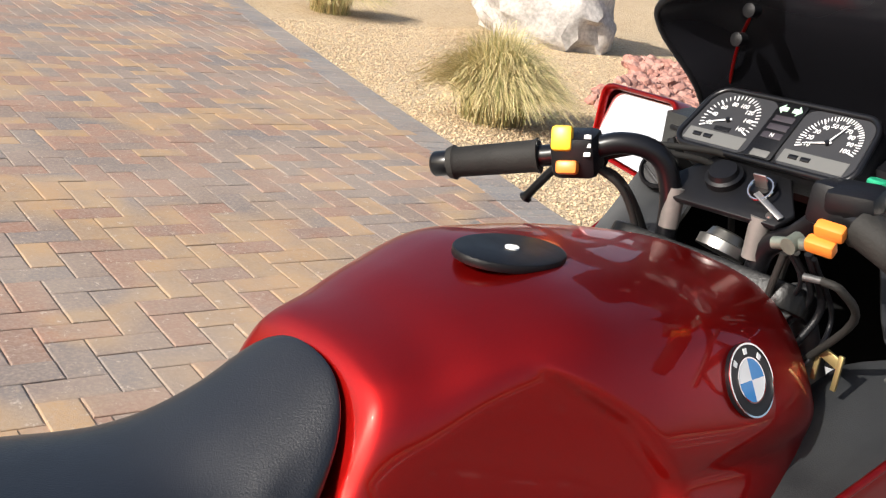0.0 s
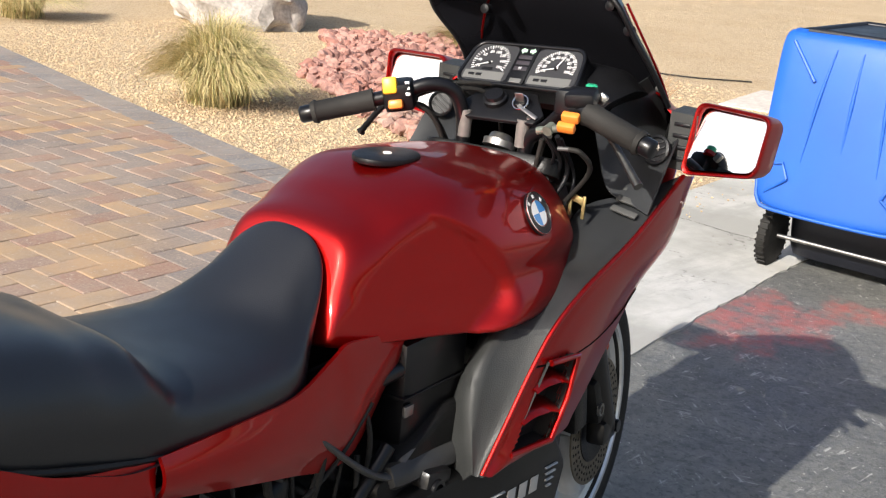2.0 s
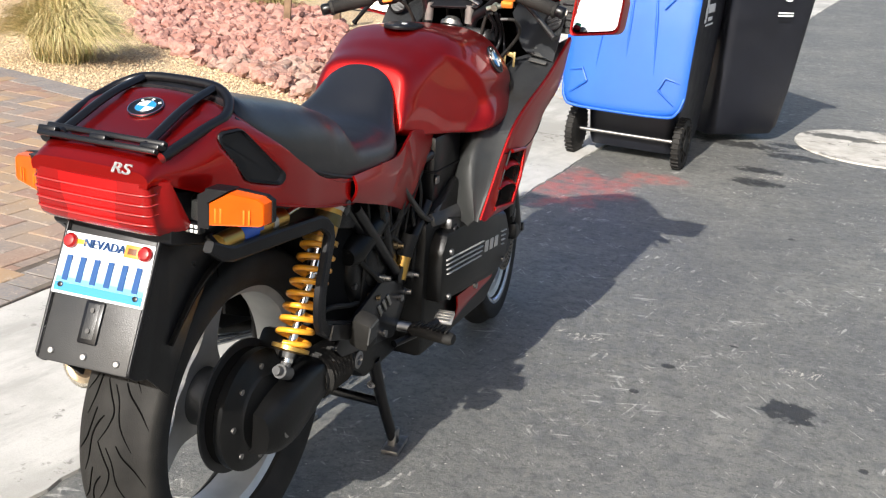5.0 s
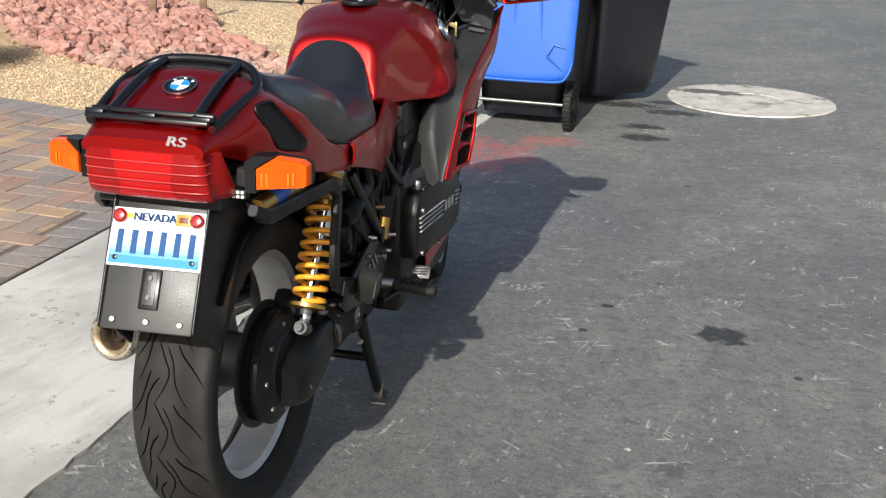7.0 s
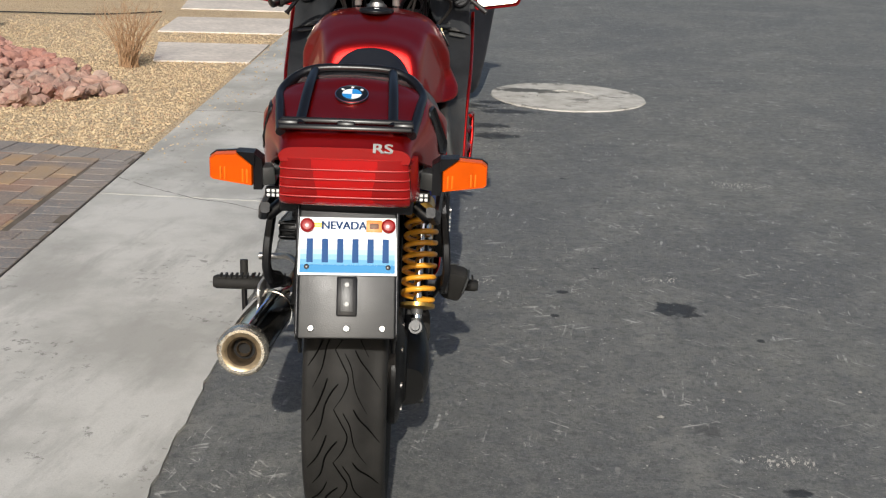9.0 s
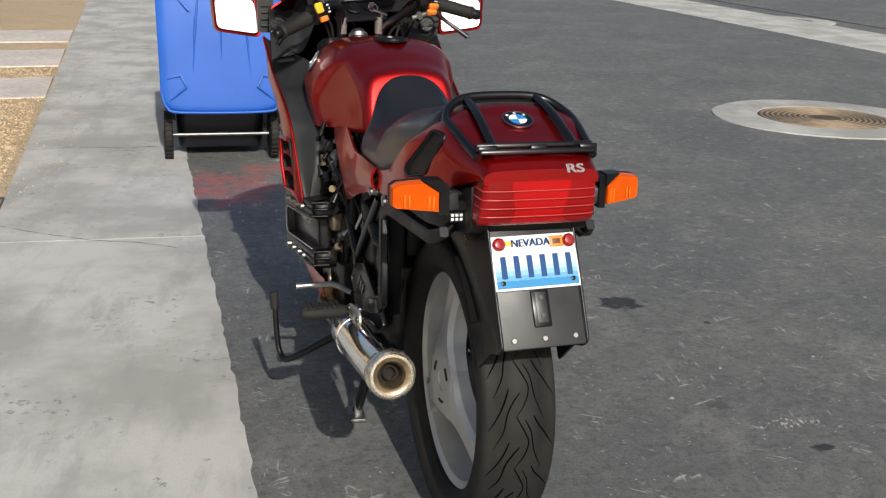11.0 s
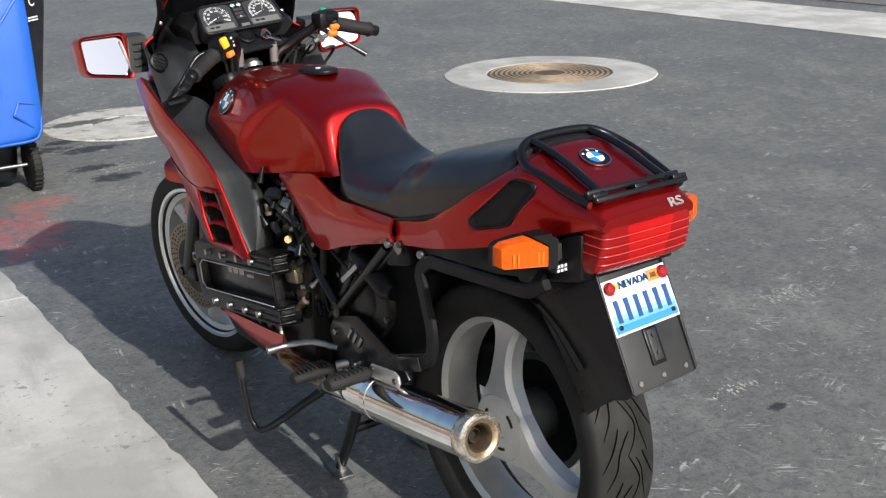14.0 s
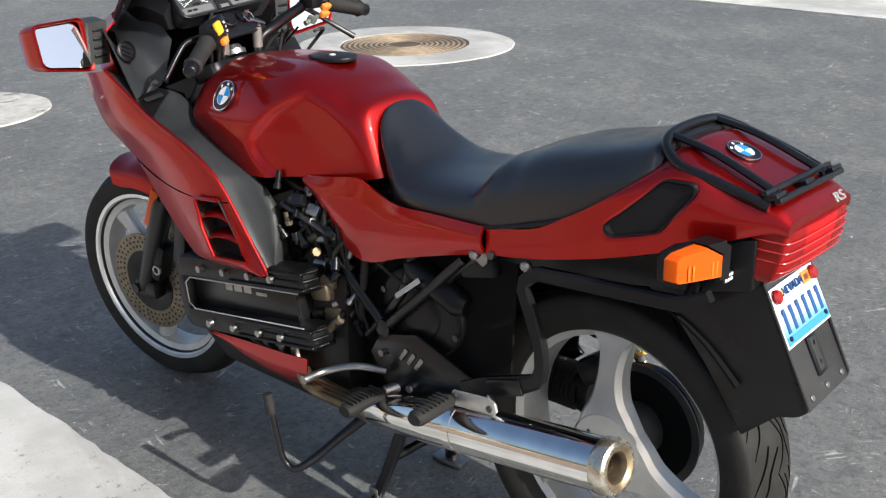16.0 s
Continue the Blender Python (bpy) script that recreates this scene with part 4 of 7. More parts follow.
    part("cockpit_speaker", moved(joined(revolve([(0, .026), (.006, .026), (.008, .022), (.003, .020), (.003, .001)], 28, "z"), *[block((0, d, .004), (.036, .004, .003), .001) for d in (-.010, 0, .010)]), Matrix.Translation((s * .234, 1.272, 1.005)) @ pose(0, 0, 0, 70, -s * 30, 0)), PLASTIC, fairing)
    # mirror
    mp = Matrix.Translation((.357, 1.302, 1.034) if s > 0 else (-.360, 1.357, 1.022)) @ pose(0, 0, 0, -8, 0, -s * 6)
    outline = round_poly([(-s * .078, -.068), (-s * .072, .062), (s * .068, .060), (s * .062, -.046)], .020)
    rows = []
    for y, k in ((.070, .55), (.060, .80), (.030, .96), (-.010, 1.0), (-.020, 1.0), (-.024, .97), (-.020, .90), (-.012, .88)):
        rows.append([(x * k, y, z * k) for x, z in outline])
    shell = part("mirror", moved(loft(rows, 2, 1, True, False, 40), mp), RED, bike, "dark red rear view mirror shell")
    part("mirror_back", moved(prism([(x * .55, z * .55) for x, z in outline], .068, .072, "y"), mp), RED, shell)
    part("mirror_glass", moved(prism([(x * .89, z * .89) for x, z in outline], -.013, -.008, "y"), mp @ pose(0, 0, 0, -11, 0, 0)), MIRROR, shell, "mirror glass")
    stalk = part("mirror_stalk", loft([[(s * (x - .010), y + (.080 if s > 0 else .120), z - .012) for y, z in ((1.215, .985), (1.212, 1.085), (1.265, 1.09), (1.28, .99))] for x in (.250, .275, .300)], 1, 1, True, True, 30), FADED, shell)
    for k in range(4):
        part("stalk_rib", block((s * .264, 1.293 if s > 0 else 1.333, .993 + .020 * k), (.03, .006, .007), .002), PLASTIC, stalk)

# windscreen -------------------------------------------------------------
SCREEN = mat("dark_smoked_screen", (.008, .008, .010), .22, 0, 0, spec=.3, vary=.2)
side = ((.216, 1.332, 1.072), (.202, 1.285, 1.13), (.178, 1.240, 1.19), (.150, 1.215, 1.245), (.095, 1.220, 1.282))
flank = ((.214, 1.332, 1.072), (.214, 1.285, 1.13), (.236, 1.222, 1.196), (.212, 1.196, 1.236), (.110, 1.212, 1.282))
rows = []
for (x, y, z), (u, v, w), c in zip(side, flank, (.13, .12, .11, .10, .08)):
    rows.append([(-u, v, w), (-u * .70, v + c * .66, w + .012), (0, (y + v) / 2 + c, (z + w) / 2 + .018), (x * .74, y + c * .66, z + .012), (x, y, z)])
screen = part("windscreen", sheet(rows, .004, 5, 5, 50), SCREEN, bike, "dark smoked windscreen")
for s in (1, -1):
    part("screen_trim", tube([(s * x, y, z) for x, y, z in (side if s > 0 else flank)], .005, 8, 5), PLASTIC, screen)
    part("screen_bead", tube([(s * x, y + .078, z) for x, y, z in ((.208, 1.275, 1.072), (.192, 1.250, 1.125), (.166, 1.215, 1.19), (.138, 1.195, 1.245))], .0024, 6, 5), RED, screen)
    for x, y, z, r, material in ((.150, 1.215, 1.20, .009, PLASTIC), (.122, 1.190, 1.24, .009, PLASTIC), (.190, 1.285, 1.10, .006, ALU)):
        part("screen_bolt", revolve([(-.012, r * .4), (-.010, r), (.004, r)], 14, "y", (s * x, y + .06, z)), material, screen)
deck = [[(-.252, 1.325, 1.048), (-.16, 1.50, 1.036), (0, 1.60, 1.030), (.16, 1.50, 1.036), (.252, 1.325, 1.048)], [(-.216, 1.334, 1.070), (-.16, 1.42, 1.078), (0, 1.464, 1.085), (.16, 1.42, 1.078), (.216, 1.334, 1.070)]]
part("fairing_deck", sheet(deck, .004, 3, 5, 50), RED, fairing, "dark red fairing top below the windscreen")
# black cockpit lining between the dash and the fairing edge
for s in (1, -1):
    wall = [[(s * x, y, z) for x, y, z in r] for r in (((.266, 1.20, .905), (.256, 1.325, 1.050), (.215, 1.46, 1.035)), ((.225, 1.21, .915), (.215, 1.33, 1.0), (.17, 1.46, 1.0)), ((.165, 1.23, .93), (.165, 1.32, 1.02), (.15, 1.45, 1.05)), ((.125, 1.24, 1.02), (.14, 1.29, 1.08), (.13, 1.43, 1.11)))]
    part("cockpit_wall", sheet(wall, .004 * s, 4, 4, 50), LINING, fairing, "black moulded cockpit lining")
pod = [[(x * k, y, z + dz * k) for x, dz in ((-.15, -.03), (-.14, .035), (.14, .035), (.15, -.03))] for y, z, k in ((1.215, 1.078, .92), (1.28, 1.095, 1.0), (1.37, 1.08, .9), (1.45, 1.06, .7))]
part("dash_pod", moved(loft(pod, 2, 2, True, True, 40), Matrix.Translation((-.008, 0, 0))), PLASTIC, fairing)

# instruments -------------------------------------------------------------
DM = Matrix.Translation((-.014, 1.200, 1.118)) @ pose(0, 0, 0, 46, -4, 0) @ Matrix.Scale(.80, 4)


def rounded(hw, hh, r, n=6, skew=0.0):
    out = []
    for cx, cy, a0 in ((hw - r, hh - r, 0), (-hw + r, hh - r, 90), (-hw + r, -hh + r, 180), (hw - r, -hh + r, 270)):
        for k in range(n + 1):
            a = radians(a0 + 90 * k / n)
            y = cy + r * math.sin(a)
            x = cx + r * math.cos(a)
            out.append((x * (1 - skew * (y + hh)), y))
    return out


TELL = mat("unlit_telltale", (.035, .03, .035), .35)
FACE = mat("dial_face", (.02, .02, .022), .5)
GREY = mat("dial_grey", (.11, .11, .105), .5)
dash = part("instrument_panel", moved(prism(rounded(.160, .060, .03, skew=.8), -.05, .0, "z", .004), DM), PLASTIC, bike, "black instrument cluster with two white-figured dials")
part("cluster_bezel", moved(tube([(x, y, .001) for x, y in rounded(.156, .057, .028, skew=.8)] + [(x, y, .001) for x, y in rounded(.156, .057, .028, skew=.8)[:1]], .005, 8, 1), DM), BLACKPAINT, dash)
part("cluster_glass_pillar", moved(prism(rounded(.024, .052, .004), 0.0, .004, "z", .001), DM), PLASTIC, dash)


def dial(cx, cy, numbers, a0, a1, needle, sub):
    face = part("dial", moved(prism(rounded(.062, .052, .018), .0, .0012, "z"), DM @ Matrix.Translation((cx, cy, 0))), FACE, dash)
    part("dial_panel", moved(prism([(-.055, -.047), (.05, -.047), (.05, -.024), (-.055, -.024)], .0012, .0018, "z"), DM @ Matrix.Translation((cx, cy, 0))), GREY, face)
    ticks = []
    n = (len(numbers) - 1) * 4
    for k in range(n + 1):
        a = radians(a0 + (a1 - a0) * k / n)
        big = k % 4 == 0
        r0, r1 = (.038 if big else .041), .048
        m = pose((r0 + r1) / 2 * math.cos(a), (r0 + r1) / 2 * math.sin(a) + .002, .0016, 0, 0, math.degrees(a))
        ticks.append(moved(block((0, 0, 0), (r1 - r0, .0022 if big else .0012, .0006), .0), m))
    part("dial_scale", moved(joined(*ticks), DM @ Matrix.Translation((cx, cy, 0))), WHITE, face)
    for k, t in enumerate(numbers):
        a = radians(a0 + (a1 - a0) * k / (len(numbers) - 1))
        part("dial_number", moved(lettering(t, .0105, .0003), DM @ Matrix.Translation((cx + .031 * math.cos(a), cy + .030 * math.sin(a) + .002, .0018))), WHITE, face)
    a = radians(needle)
    part("needle", moved(tube([(-.006 * math.cos(a), -.006 * math.sin(a), .004), (.036 * math.cos(a), .036 * math.sin(a), .004)], [.0016, .0006], 6, 1), DM @ Matrix.Translation((cx, cy, 0))), WHITE, face)
    part("needle_hub", moved(revolve([(.001, .004), (.006, .0035)], 16, "z"), DM @ Matrix.Translation((cx, cy, 0))), BLACKPAINT, face)
    for x in (-.034, -.014):
        part("lamp_slot", moved(tube([(cx + x - .007, cy - .035, .002), (cx + x + .007, cy - .035, .002)], .004, 8, 1, flat=.5), DM), BLACKPAINT, face)
    if sub:
        part("odometer", moved(block((cx, cy - .017, .002), (.028, .008, .001), .0003), DM), PLASTIC, face)


dial(-.086, 0, ["20", "40", "60", "80", "100", "120", "140", "160"], 205, -25, 200, True)
dial(.086, 0, ["10", "20", "30", "40", "50", "60", "70", "80", "90", "100"], 200, -15, 195, False)
part("second_needle", moved(tube([(.086, 0, .0045), (.100, .036, .0045)], [.0013, .0005], 6, 1), DM), WHITE, dash)
for s in (1, -1):
    part("arrow_lamp", moved(prism([(s * .004, .004), (s * .012, .004), (s * .012, .009), (s * .020, 0), (s * .012, -.009), (s * .012, -.004), (s * .004, -.004)], .004, .005, "z"), DM @ Matrix.Translation((0, .040, 0))), mat("pale_green", (.45, .65, .5), .5), dash)
for y, material in ((.022, TELL), (.006, TELL), (-.010, TELL)):
    part("telltale", moved(block((0, y, .0045), (.034, .011, .001), .0004), DM), material, dash)
part("neutral_letter", moved(lettering("N", .009, .0003), DM @ Matrix.Translation((0, -.010, .0055))), WHITE, dash)
part("clock_display", moved(block((.002, -.044, .0045), (.030, .012, .001), .0004), DM), GREY, dash)
for s in (1, -1):
    part("cluster_bracket", rod((s * .10, 1.24, 1.08), (s * .12, 1.33, 1.02), .012), PLASTIC, dash)

BRASSY = mat("yellow_passivated_steel", (.45, .36, .16), .4, .8)
# steering: bars, grips, levers -------------------------------------------------------------
BL, BR = Vector((-.282, .942, 1.012)), Vector((.315, 1.042, 1.058))
SL, SR = Vector((-.168, 1.024, 1.054)), Vector((.182, 1.060, 1.092))
bar = part("handlebar", tube([BL, SL, (-.118, 1.062, 1.080), (-.086, 1.094, 1.072), (-.074, 1.112, 1.030), (-.072, 1.118, .97)], .013, 12, 6), BLACKPAINT, bike, "black handlebars turned to the left lock side")
part("handlebar_half", tube([BR, SR, (.138, 1.090, 1.070), (.092, 1.122, 1.034), (.056, 1.132, 1.008), (.044, 1.134, .96)], .013, 12, 6), BLACKPAINT, bar)
for e, b in ((BL, SL), (BR, SR)):
    d = (b - e).normalized()
    part("grip", tube([e + d * .004, e + d * .012, e + d * .016, e + d * .11, e + d * .116], [.0185, .0215, .0185, .0195, .0215], 16, 1), RUBBER, bar, "black rubber grip")
    part("bar_end", tube([e - d * .018, e - d * .014, e + d * .004], [.012, .0155, .0155], 16, 1), BLACKPAINT, bar)
# left switch block
sw = part("switch_block", moved(block((0, 0, 0), (.055, .05, .052), .010), Matrix.Translation(SL + Vector((.012, .008, .004))) @ pose(0, 0, 0, 10, -12, 30)), PLASTIC, bar, "black switch block with yellow and orange buttons")
part("horn_button", moved(block((-.004, -.028, .010), (.026, .012, .030), .005), Matrix.Translation(SL + Vector((.004, .006, .006))) @ pose(0, 0, 0, -15, -12, 30)), YELLOW, sw)
part("turn_button", moved(block((0, -.024, -.020), (.026, .014, .016), .004), Matrix.Translation(SL + Vector((.008, .006, .004))) @ pose(0, 0, 0, -15, -12, 30)), ORANGE, sw)
for k in range(3):
    part("switch_mark", moved(block((.020, -.026, .014 - .010 * k), (.008, .001, .005), .0004), Matrix.Translation(SL + Vector((.012, .006, .006))) @ pose(0, 0, 0, -15, -12, 30)), CLEAR, sw)
part("clutch_lever", tube([SL + Vector((.02, .045, -.005)), SL + Vector((-.03, .050, -.012)), SL + Vector((-.060, .047, -.038)), SL + Vector((-.094, .045, -.080)), SL + Vector((-.100, .045, -.088))], [.008, .007, .006, .006, .009], 8, 5), BLACKPAINT, bar)
part("reservoir", moved(block((0, 0, 0), (.052, .044, .030), .010), Matrix.Translation(SR + Vector((.004, .002, .016))) @ pose(0, 0, 0, 14, -6, 14)), PLASTIC, bar, "black brake fluid reservoir")
swr = part("switch_block", moved(block((0, 0, 0), (.046, .046, .044), .009), Matrix.Translation(SR + Vector((-.015, .004, .006))) @ pose(0, 0, 0, 0, 0, 8)), PLASTIC, bar)
part("kill_switch", revolve([(.0, .010), (.008, .010), (.010, .008)], 20, "z", tuple(SR + Vector((.004, .030, .026)))), GREEN, swr)
part("kill_base", revolve([(-.006, .012), (.001, .012)], 20, "z", tuple(SR + Vector((.004, .030, .024)))), REDLENS, swr)
for z in (-.012, -.032):
    part("turn_button", moved(block((0, 0, 0), (.030, .014, .016), .004), Matrix.Translation(SR + Vector((.008 + z * .3, -.028, z * .85 - .002))) @ pose(0, 0, 0, 35, 0, 12)), ORANGE, swr)
part("banjo", joined(rod(SR + Vector((-.058, -.020, -.046)), SR + Vector((-.016, -.018, -.034)), .0065), rod(SR + Vector((-.036, -.028, -.042)), SR + Vector((-.036, -.012, -.036)), .009)), mat("clouded_brake_banjo", (.13, .145, .12), .4, .3, vary=.3, vary_scale=60), swr)
part("starter_tip", block(SR + Vector((.026, .030, .016)), (.016, .010, .018), .004, (0, 30, 10)), ALU, swr)
part("fitting", rod(SR + Vector((-.022, -.010, -.070)), SR + Vector((-.004, -.006, -.068)), .004), CASTING, swr)
part("hose", tube([SR + Vector((-.004, -.006, -.068)), SR + Vector((.016, .0, -.072)), SR + Vector((.014, .04, -.11)), SR + Vector((-.05, .07, -.19))], .0045, 8, 5), RUBBER, swr)
part("brake_lever", tube([SR + Vector((-.02, .045, -.010)), SR + Vector((.02, .050, -.030)), SR + Vector((.070, .030, -.066)), SR + Vector((.122, .002, -.104))], [.008, .007, .006, .008], 8, 5), DARKSTEEL, bar)
# lock cover plate, key and posts
LP = Matrix.Translation((-.012, 1.140, 1.050)) @ pose(0, 0, 0, 34, -3, 8)
cover = part("lock_plate", moved(prism([(-.075, -.035), (.075, -.035), (.085, -.01), (.05, .045), (-.05, .045), (-.085, -.01)], -.004, .004, "z", .002), LP), PLASTIC, bar, "black carbon-look plate over the steering lock")
part("knob", moved(revolve([(.004, .022), (.012, .022), (.014, .018), (.020, .016), (.021, .001)], 28, "z", (-.015, .012, 0)), LP), PLASTIC, cover)
for x in (-.062, .062):
    part("plate_screw", moved(revolve([(.004, .005), (.006, .004)], 12, "z", (x, -.022, 0)), LP), ALU, cover)
    part("post", rod((x * .9 - .012, 1.120 + x * .12, .992), (x * .9 - .012, 1.120 + x * .12, 1.040), .012), mat("grey_post", (.15, .14, .13), .6, .3, vary=.2, vary_scale=40), cover)
part("lock_barrel", moved(revolve([(.004, .016), (.012, .015), (.013, .001)], 24, "z", (.034, .012, 0)), LP), BLACKPAINT, cover)
part("key", moved(joined(block((.036, .008, .020), (.016, .003, .022), .001), block((.058, -.016, .012), (.045, .008, .003), .001, (0, 12, -25))), LP), STEEL, cover)
part("key_ring", moved(tube([(.040 + .014 * math.cos(a), .0 + .014 * math.sin(a), .018 + .004 * math.sin(a)) for a in np.linspace(0, 2 * math.pi, 17)], .0016, 6, 1), LP), CHROME, cover)
part("yoke", moved(prism(rounded(.13, .045, .03), -.03, .0, "z", .004), Matrix.Translation((-.012, 1.140, .968)) @ pose(0, 0, 0, -25, 0, 10)), ENGINE, bar)
part("stem_nut", moved(revolve([(0, .030), (.012, .030), (.014, .024), (.024, .020), (.026, .016)], 24, "z"), Matrix.Translation((-.014, 1.146, .976)) @ pose(0, 0, 0, -25, 0, 0)), ALU, bar)
part("stem_ring", moved(revolve([(-.034, .036), (-.034, .039), (-.026, .039), (-.026, .036)], 28, "z", closed=True), Matrix.Translation((-.014, 1.146, .976)) @ pose(0, 0, 0, -25, 0, 0)), CHROME, bar)
for pts in ((SL + Vector((.02, .04, .0)), (-.105, 1.10, 1.072), (-.055, 1.175, 1.058), (-.05, 1.22, .96)), (SL + Vector((.02, .035, -.01)), (-.128, 1.085, 1.030), (-.105, 1.115, .975), (-.09, 1.16, .86)), (SL + Vector((.02, .045, .010)), (-.095, 1.115, 1.082), (-.035, 1.195, 1.068), (.0, 1.225, .96)), (SL + Vector((.03, .02, -.006)), (-.110, 1.075, 1.020), (-.095, 1.11, .94), (-.085, 1.14, .82)), ((.12, 1.09, 1.03), (.085, 1.13, 1.0), (.065, 1.16, .92), (.07, 1.18, .80)), ((.10, 1.10, 1.02), (.088, 1.11, .95), (.098, 1.13, .86), (.08, 1.16, .76))):
    part("cable", tube([tuple(p) for p in pts], .0042, 8, 6), RUBBER, bar)
part("red_wire", tube([(.05, 1.10, .86), (.075, 1.11, .875), (.095, 1.10, .885)], .0025, 6, 4), REDLENS, bar)

part("cockpit_bracket", joined(block((.165, 1.13, .925), (.030, .004, .012), .001, (0, 20, 10)), block((.178, 1.13, .912), (.006, .004, .040), .001), block((.152, 1.13, .910), (.006, .004, .032), .001)), BRASSY, bar)
for k in range(4):
    part("cable", tube([(.10 + .014 * k, 1.10 - .01 * (k % 2), 1.03), (.115 + .006 * k, 1.12 + .016 * k, .985 - .012 * k), (.05 + .03 * k, 1.15 - .012 * k, .90), (.07 - .02 * k, 1.17, .80)], .0030 + .0008 * (k % 3), 8, 6), PLASTIC, bar)
part("cable_tag", block((.085, 1.075, .905), (.010, .003, .026), .001, (10, 0, 20)), WHITE, bar)
# front wheel and fork -------------------------------------------------------------
axis_at = Vector((0, 1.08, .95))
TURN_F = Matrix.Translation(axis_at) @ Matrix.Rotation(radians(9), 4, Vector((0, -.49, .87))) @ Matrix.Translation(-axis_at)
AX = (0, 1.535, .318)


def tyre_profile(w, r, rim):
    return [(-w * .36, rim - .012), (-w * .46, rim + .006), (-w * .5, rim + (r - rim) * .42), (-w * .46, rim + (r - rim) * .70), (-w * .33, r - .018), (-w * .16, r - .004), (0, r), (w * .16, r - .004), (w * .33, r - .018), (w * .46, rim + (r - rim) * .70), (w * .5, rim + (r - rim) * .42), (w * .46, rim + .006), (w * .36, rim - .012)]


def smooth_profile(p, per=4):
    return [tuple(q) for q in catmull(p, per)]


def rim_profile(w, r):
    return [(-w * .45, r + .004), (-w * .47, r + .008), (-w * .45, r - .004), (-w * .36, r - .012), (-w * .30, r - .030), (0, r - .034), (w * .30, r - .030), (w * .36, r - .012), (w * .45, r - .004), (w * .47, r + .008), (w * .45, r + .004), (w * .34, r - .002), (w * .27, r - .016), (0, r - .022), (-w * .27, r - .016), (-w * .34, r - .002)]


POLISHED = mat("polished_wheel_lip", (.78, .78, .76), .25, .6, .2, vary=.1, vary_scale=20)
fw = part("front_wheel", moved(revolve(rim_profile(.105, .246), 72, "x", AX, 35, True), TURN_F), SILVER, bike, "silver cast front wheel")
part("front_tyre", moved(revolve(smooth_profile(tyre_profile(.112, .318, .244)), 96, "x", AX, 40, True), TURN_F), RUBBER, fw, "black front tyre")
for s in (1, -1):
    part("rim_lip", moved(revolve([(s * .045, .236), (s * .0505, .240), (s * .0515, .252), (s * .047, .2525), (s * .044, .242)], 72, "x", AX, 35, True), TURN_F), POLISHED, fw)
part("front_hub", moved(revolve([(-.06, .03), (-.05, .045), (.05, .045), (.06, .03)], 32, "x", AX), TURN_F), SILVER, fw)
for k in range(3):
    a = radians(120 * k + 40)
    pts = [(0, AX[1] + r * math.cos(a + .5 * (r - .04)), AX[2] + r * math.sin(a + .5 * (r - .04))) for r in (.04, .10, .17, .222)]
    part("front_spoke", moved(tube(pts, [.030, .024, .022, .028], 10, 4), TURN_F), SILVER, fw)
for s in (1, -1):
    disc = part("brake_disc", moved(revolve([(s * .070, .085), (s * .074, .085), (s * .074, .142), (s * .070, .142)], 64, "x", AX, 35, True), TURN_F), mat("bronzed_steel_disc", (.20, .17, .125), .42, .9, vary=.25, vary_scale=40), fw, "drilled steel brake disc")
    holes = []
    for k in range(40):
        a = 2 * math.pi * k / 40
        for rr in (.104, .118, .131):
            w = a + (rr - .1) * 8
            holes.append(revolve([(s * .0735, .0035), (s * .0748, .0035)], 6, "x", (0, AX[1] + rr * math.cos(w), AX[2] + rr * math.sin(w))))
    # drillings as near-black studs, their shade given as colour
    part("disc_hole", moved(joined(*holes), TURN_F), SOOT_AND_SHADE, disc)
    part("disc_carrier", moved(revolve([(s * .060, .03), (s * .072, .05), (s * .076, .09), (s * .070, .095)], 32, "x", AX), TURN_F), ENGINE, disc)
    AHEAD, fw_ = TURN_F, .095
    leg = part("fork_leg", moved(tube([(s * .098, 1.150, .955), (s * .098, 1.25 + fw_, .66), (s * .098, 1.31 + fw_, .56)], .0185, 14, 2), AHEAD), STEEL, bike, "black fork leg")
    part("fork_slider", moved(tube([(s * .098, 1.285 + fw_, .605), (s * .098, 1.30 + fw_, .58), (s * .098, 1.505, .345), (s * .098, 1.518, .315)], [.026, .030, .028, .026], 16, 2), AHEAD), BLACKPAINT, leg)
    part("axle_lug", moved(joined(block((s * .098, 1.505, .318), (.046, .08, .055), .012), revolve([(s * .112, .014), (s * .128, .014)], 16, "x", AX)), AHEAD), BLACKPAINT, leg)
    cal = part("caliper", moved(block((s * .088, 1.455, .41), (.055, .062, .12), .014, (22, 0, 0)), AHEAD), ENGINE, leg, "black brake caliper")
    for d in (-.022, .022):
        part("caliper_piston", moved(revolve([(s * .112, .014), (s * .119, .014), (s * .119, .009), (s * .113, .009)], 20, "x", (0, 1.455 + d * .5, .41 + d)), AHEAD), ALU, cal)
    part("fork_reflector", moved(block((s * .120, 1.318 + fw_, .575), (.010, .028, .120), .004, (27, 0, 0)), AHEAD), AMBER, leg, "orange fork reflector strip")
# front mudguard
rows = []
for a in np.linspace(radians(74), radians(150), 12):
    r = .333 + (.012 if a < radians(79) else 0)
    row = []
    for x, d in ((-.075, -.055), (-.068, -.015), (-.04, .004), (0, .010), (.04, .004), (.068, -.015), (.075, -.055)):
        row.append((x, AX[1] + (r + d) * math.cos(a), AX[2] + (r + d) * math.sin(a)))
    rows.append(row)
part("front_mudguard", moved(sheet(rows, .004, 2, 4, 50), TURN_F), RED, bike, "dark red front mudguard")

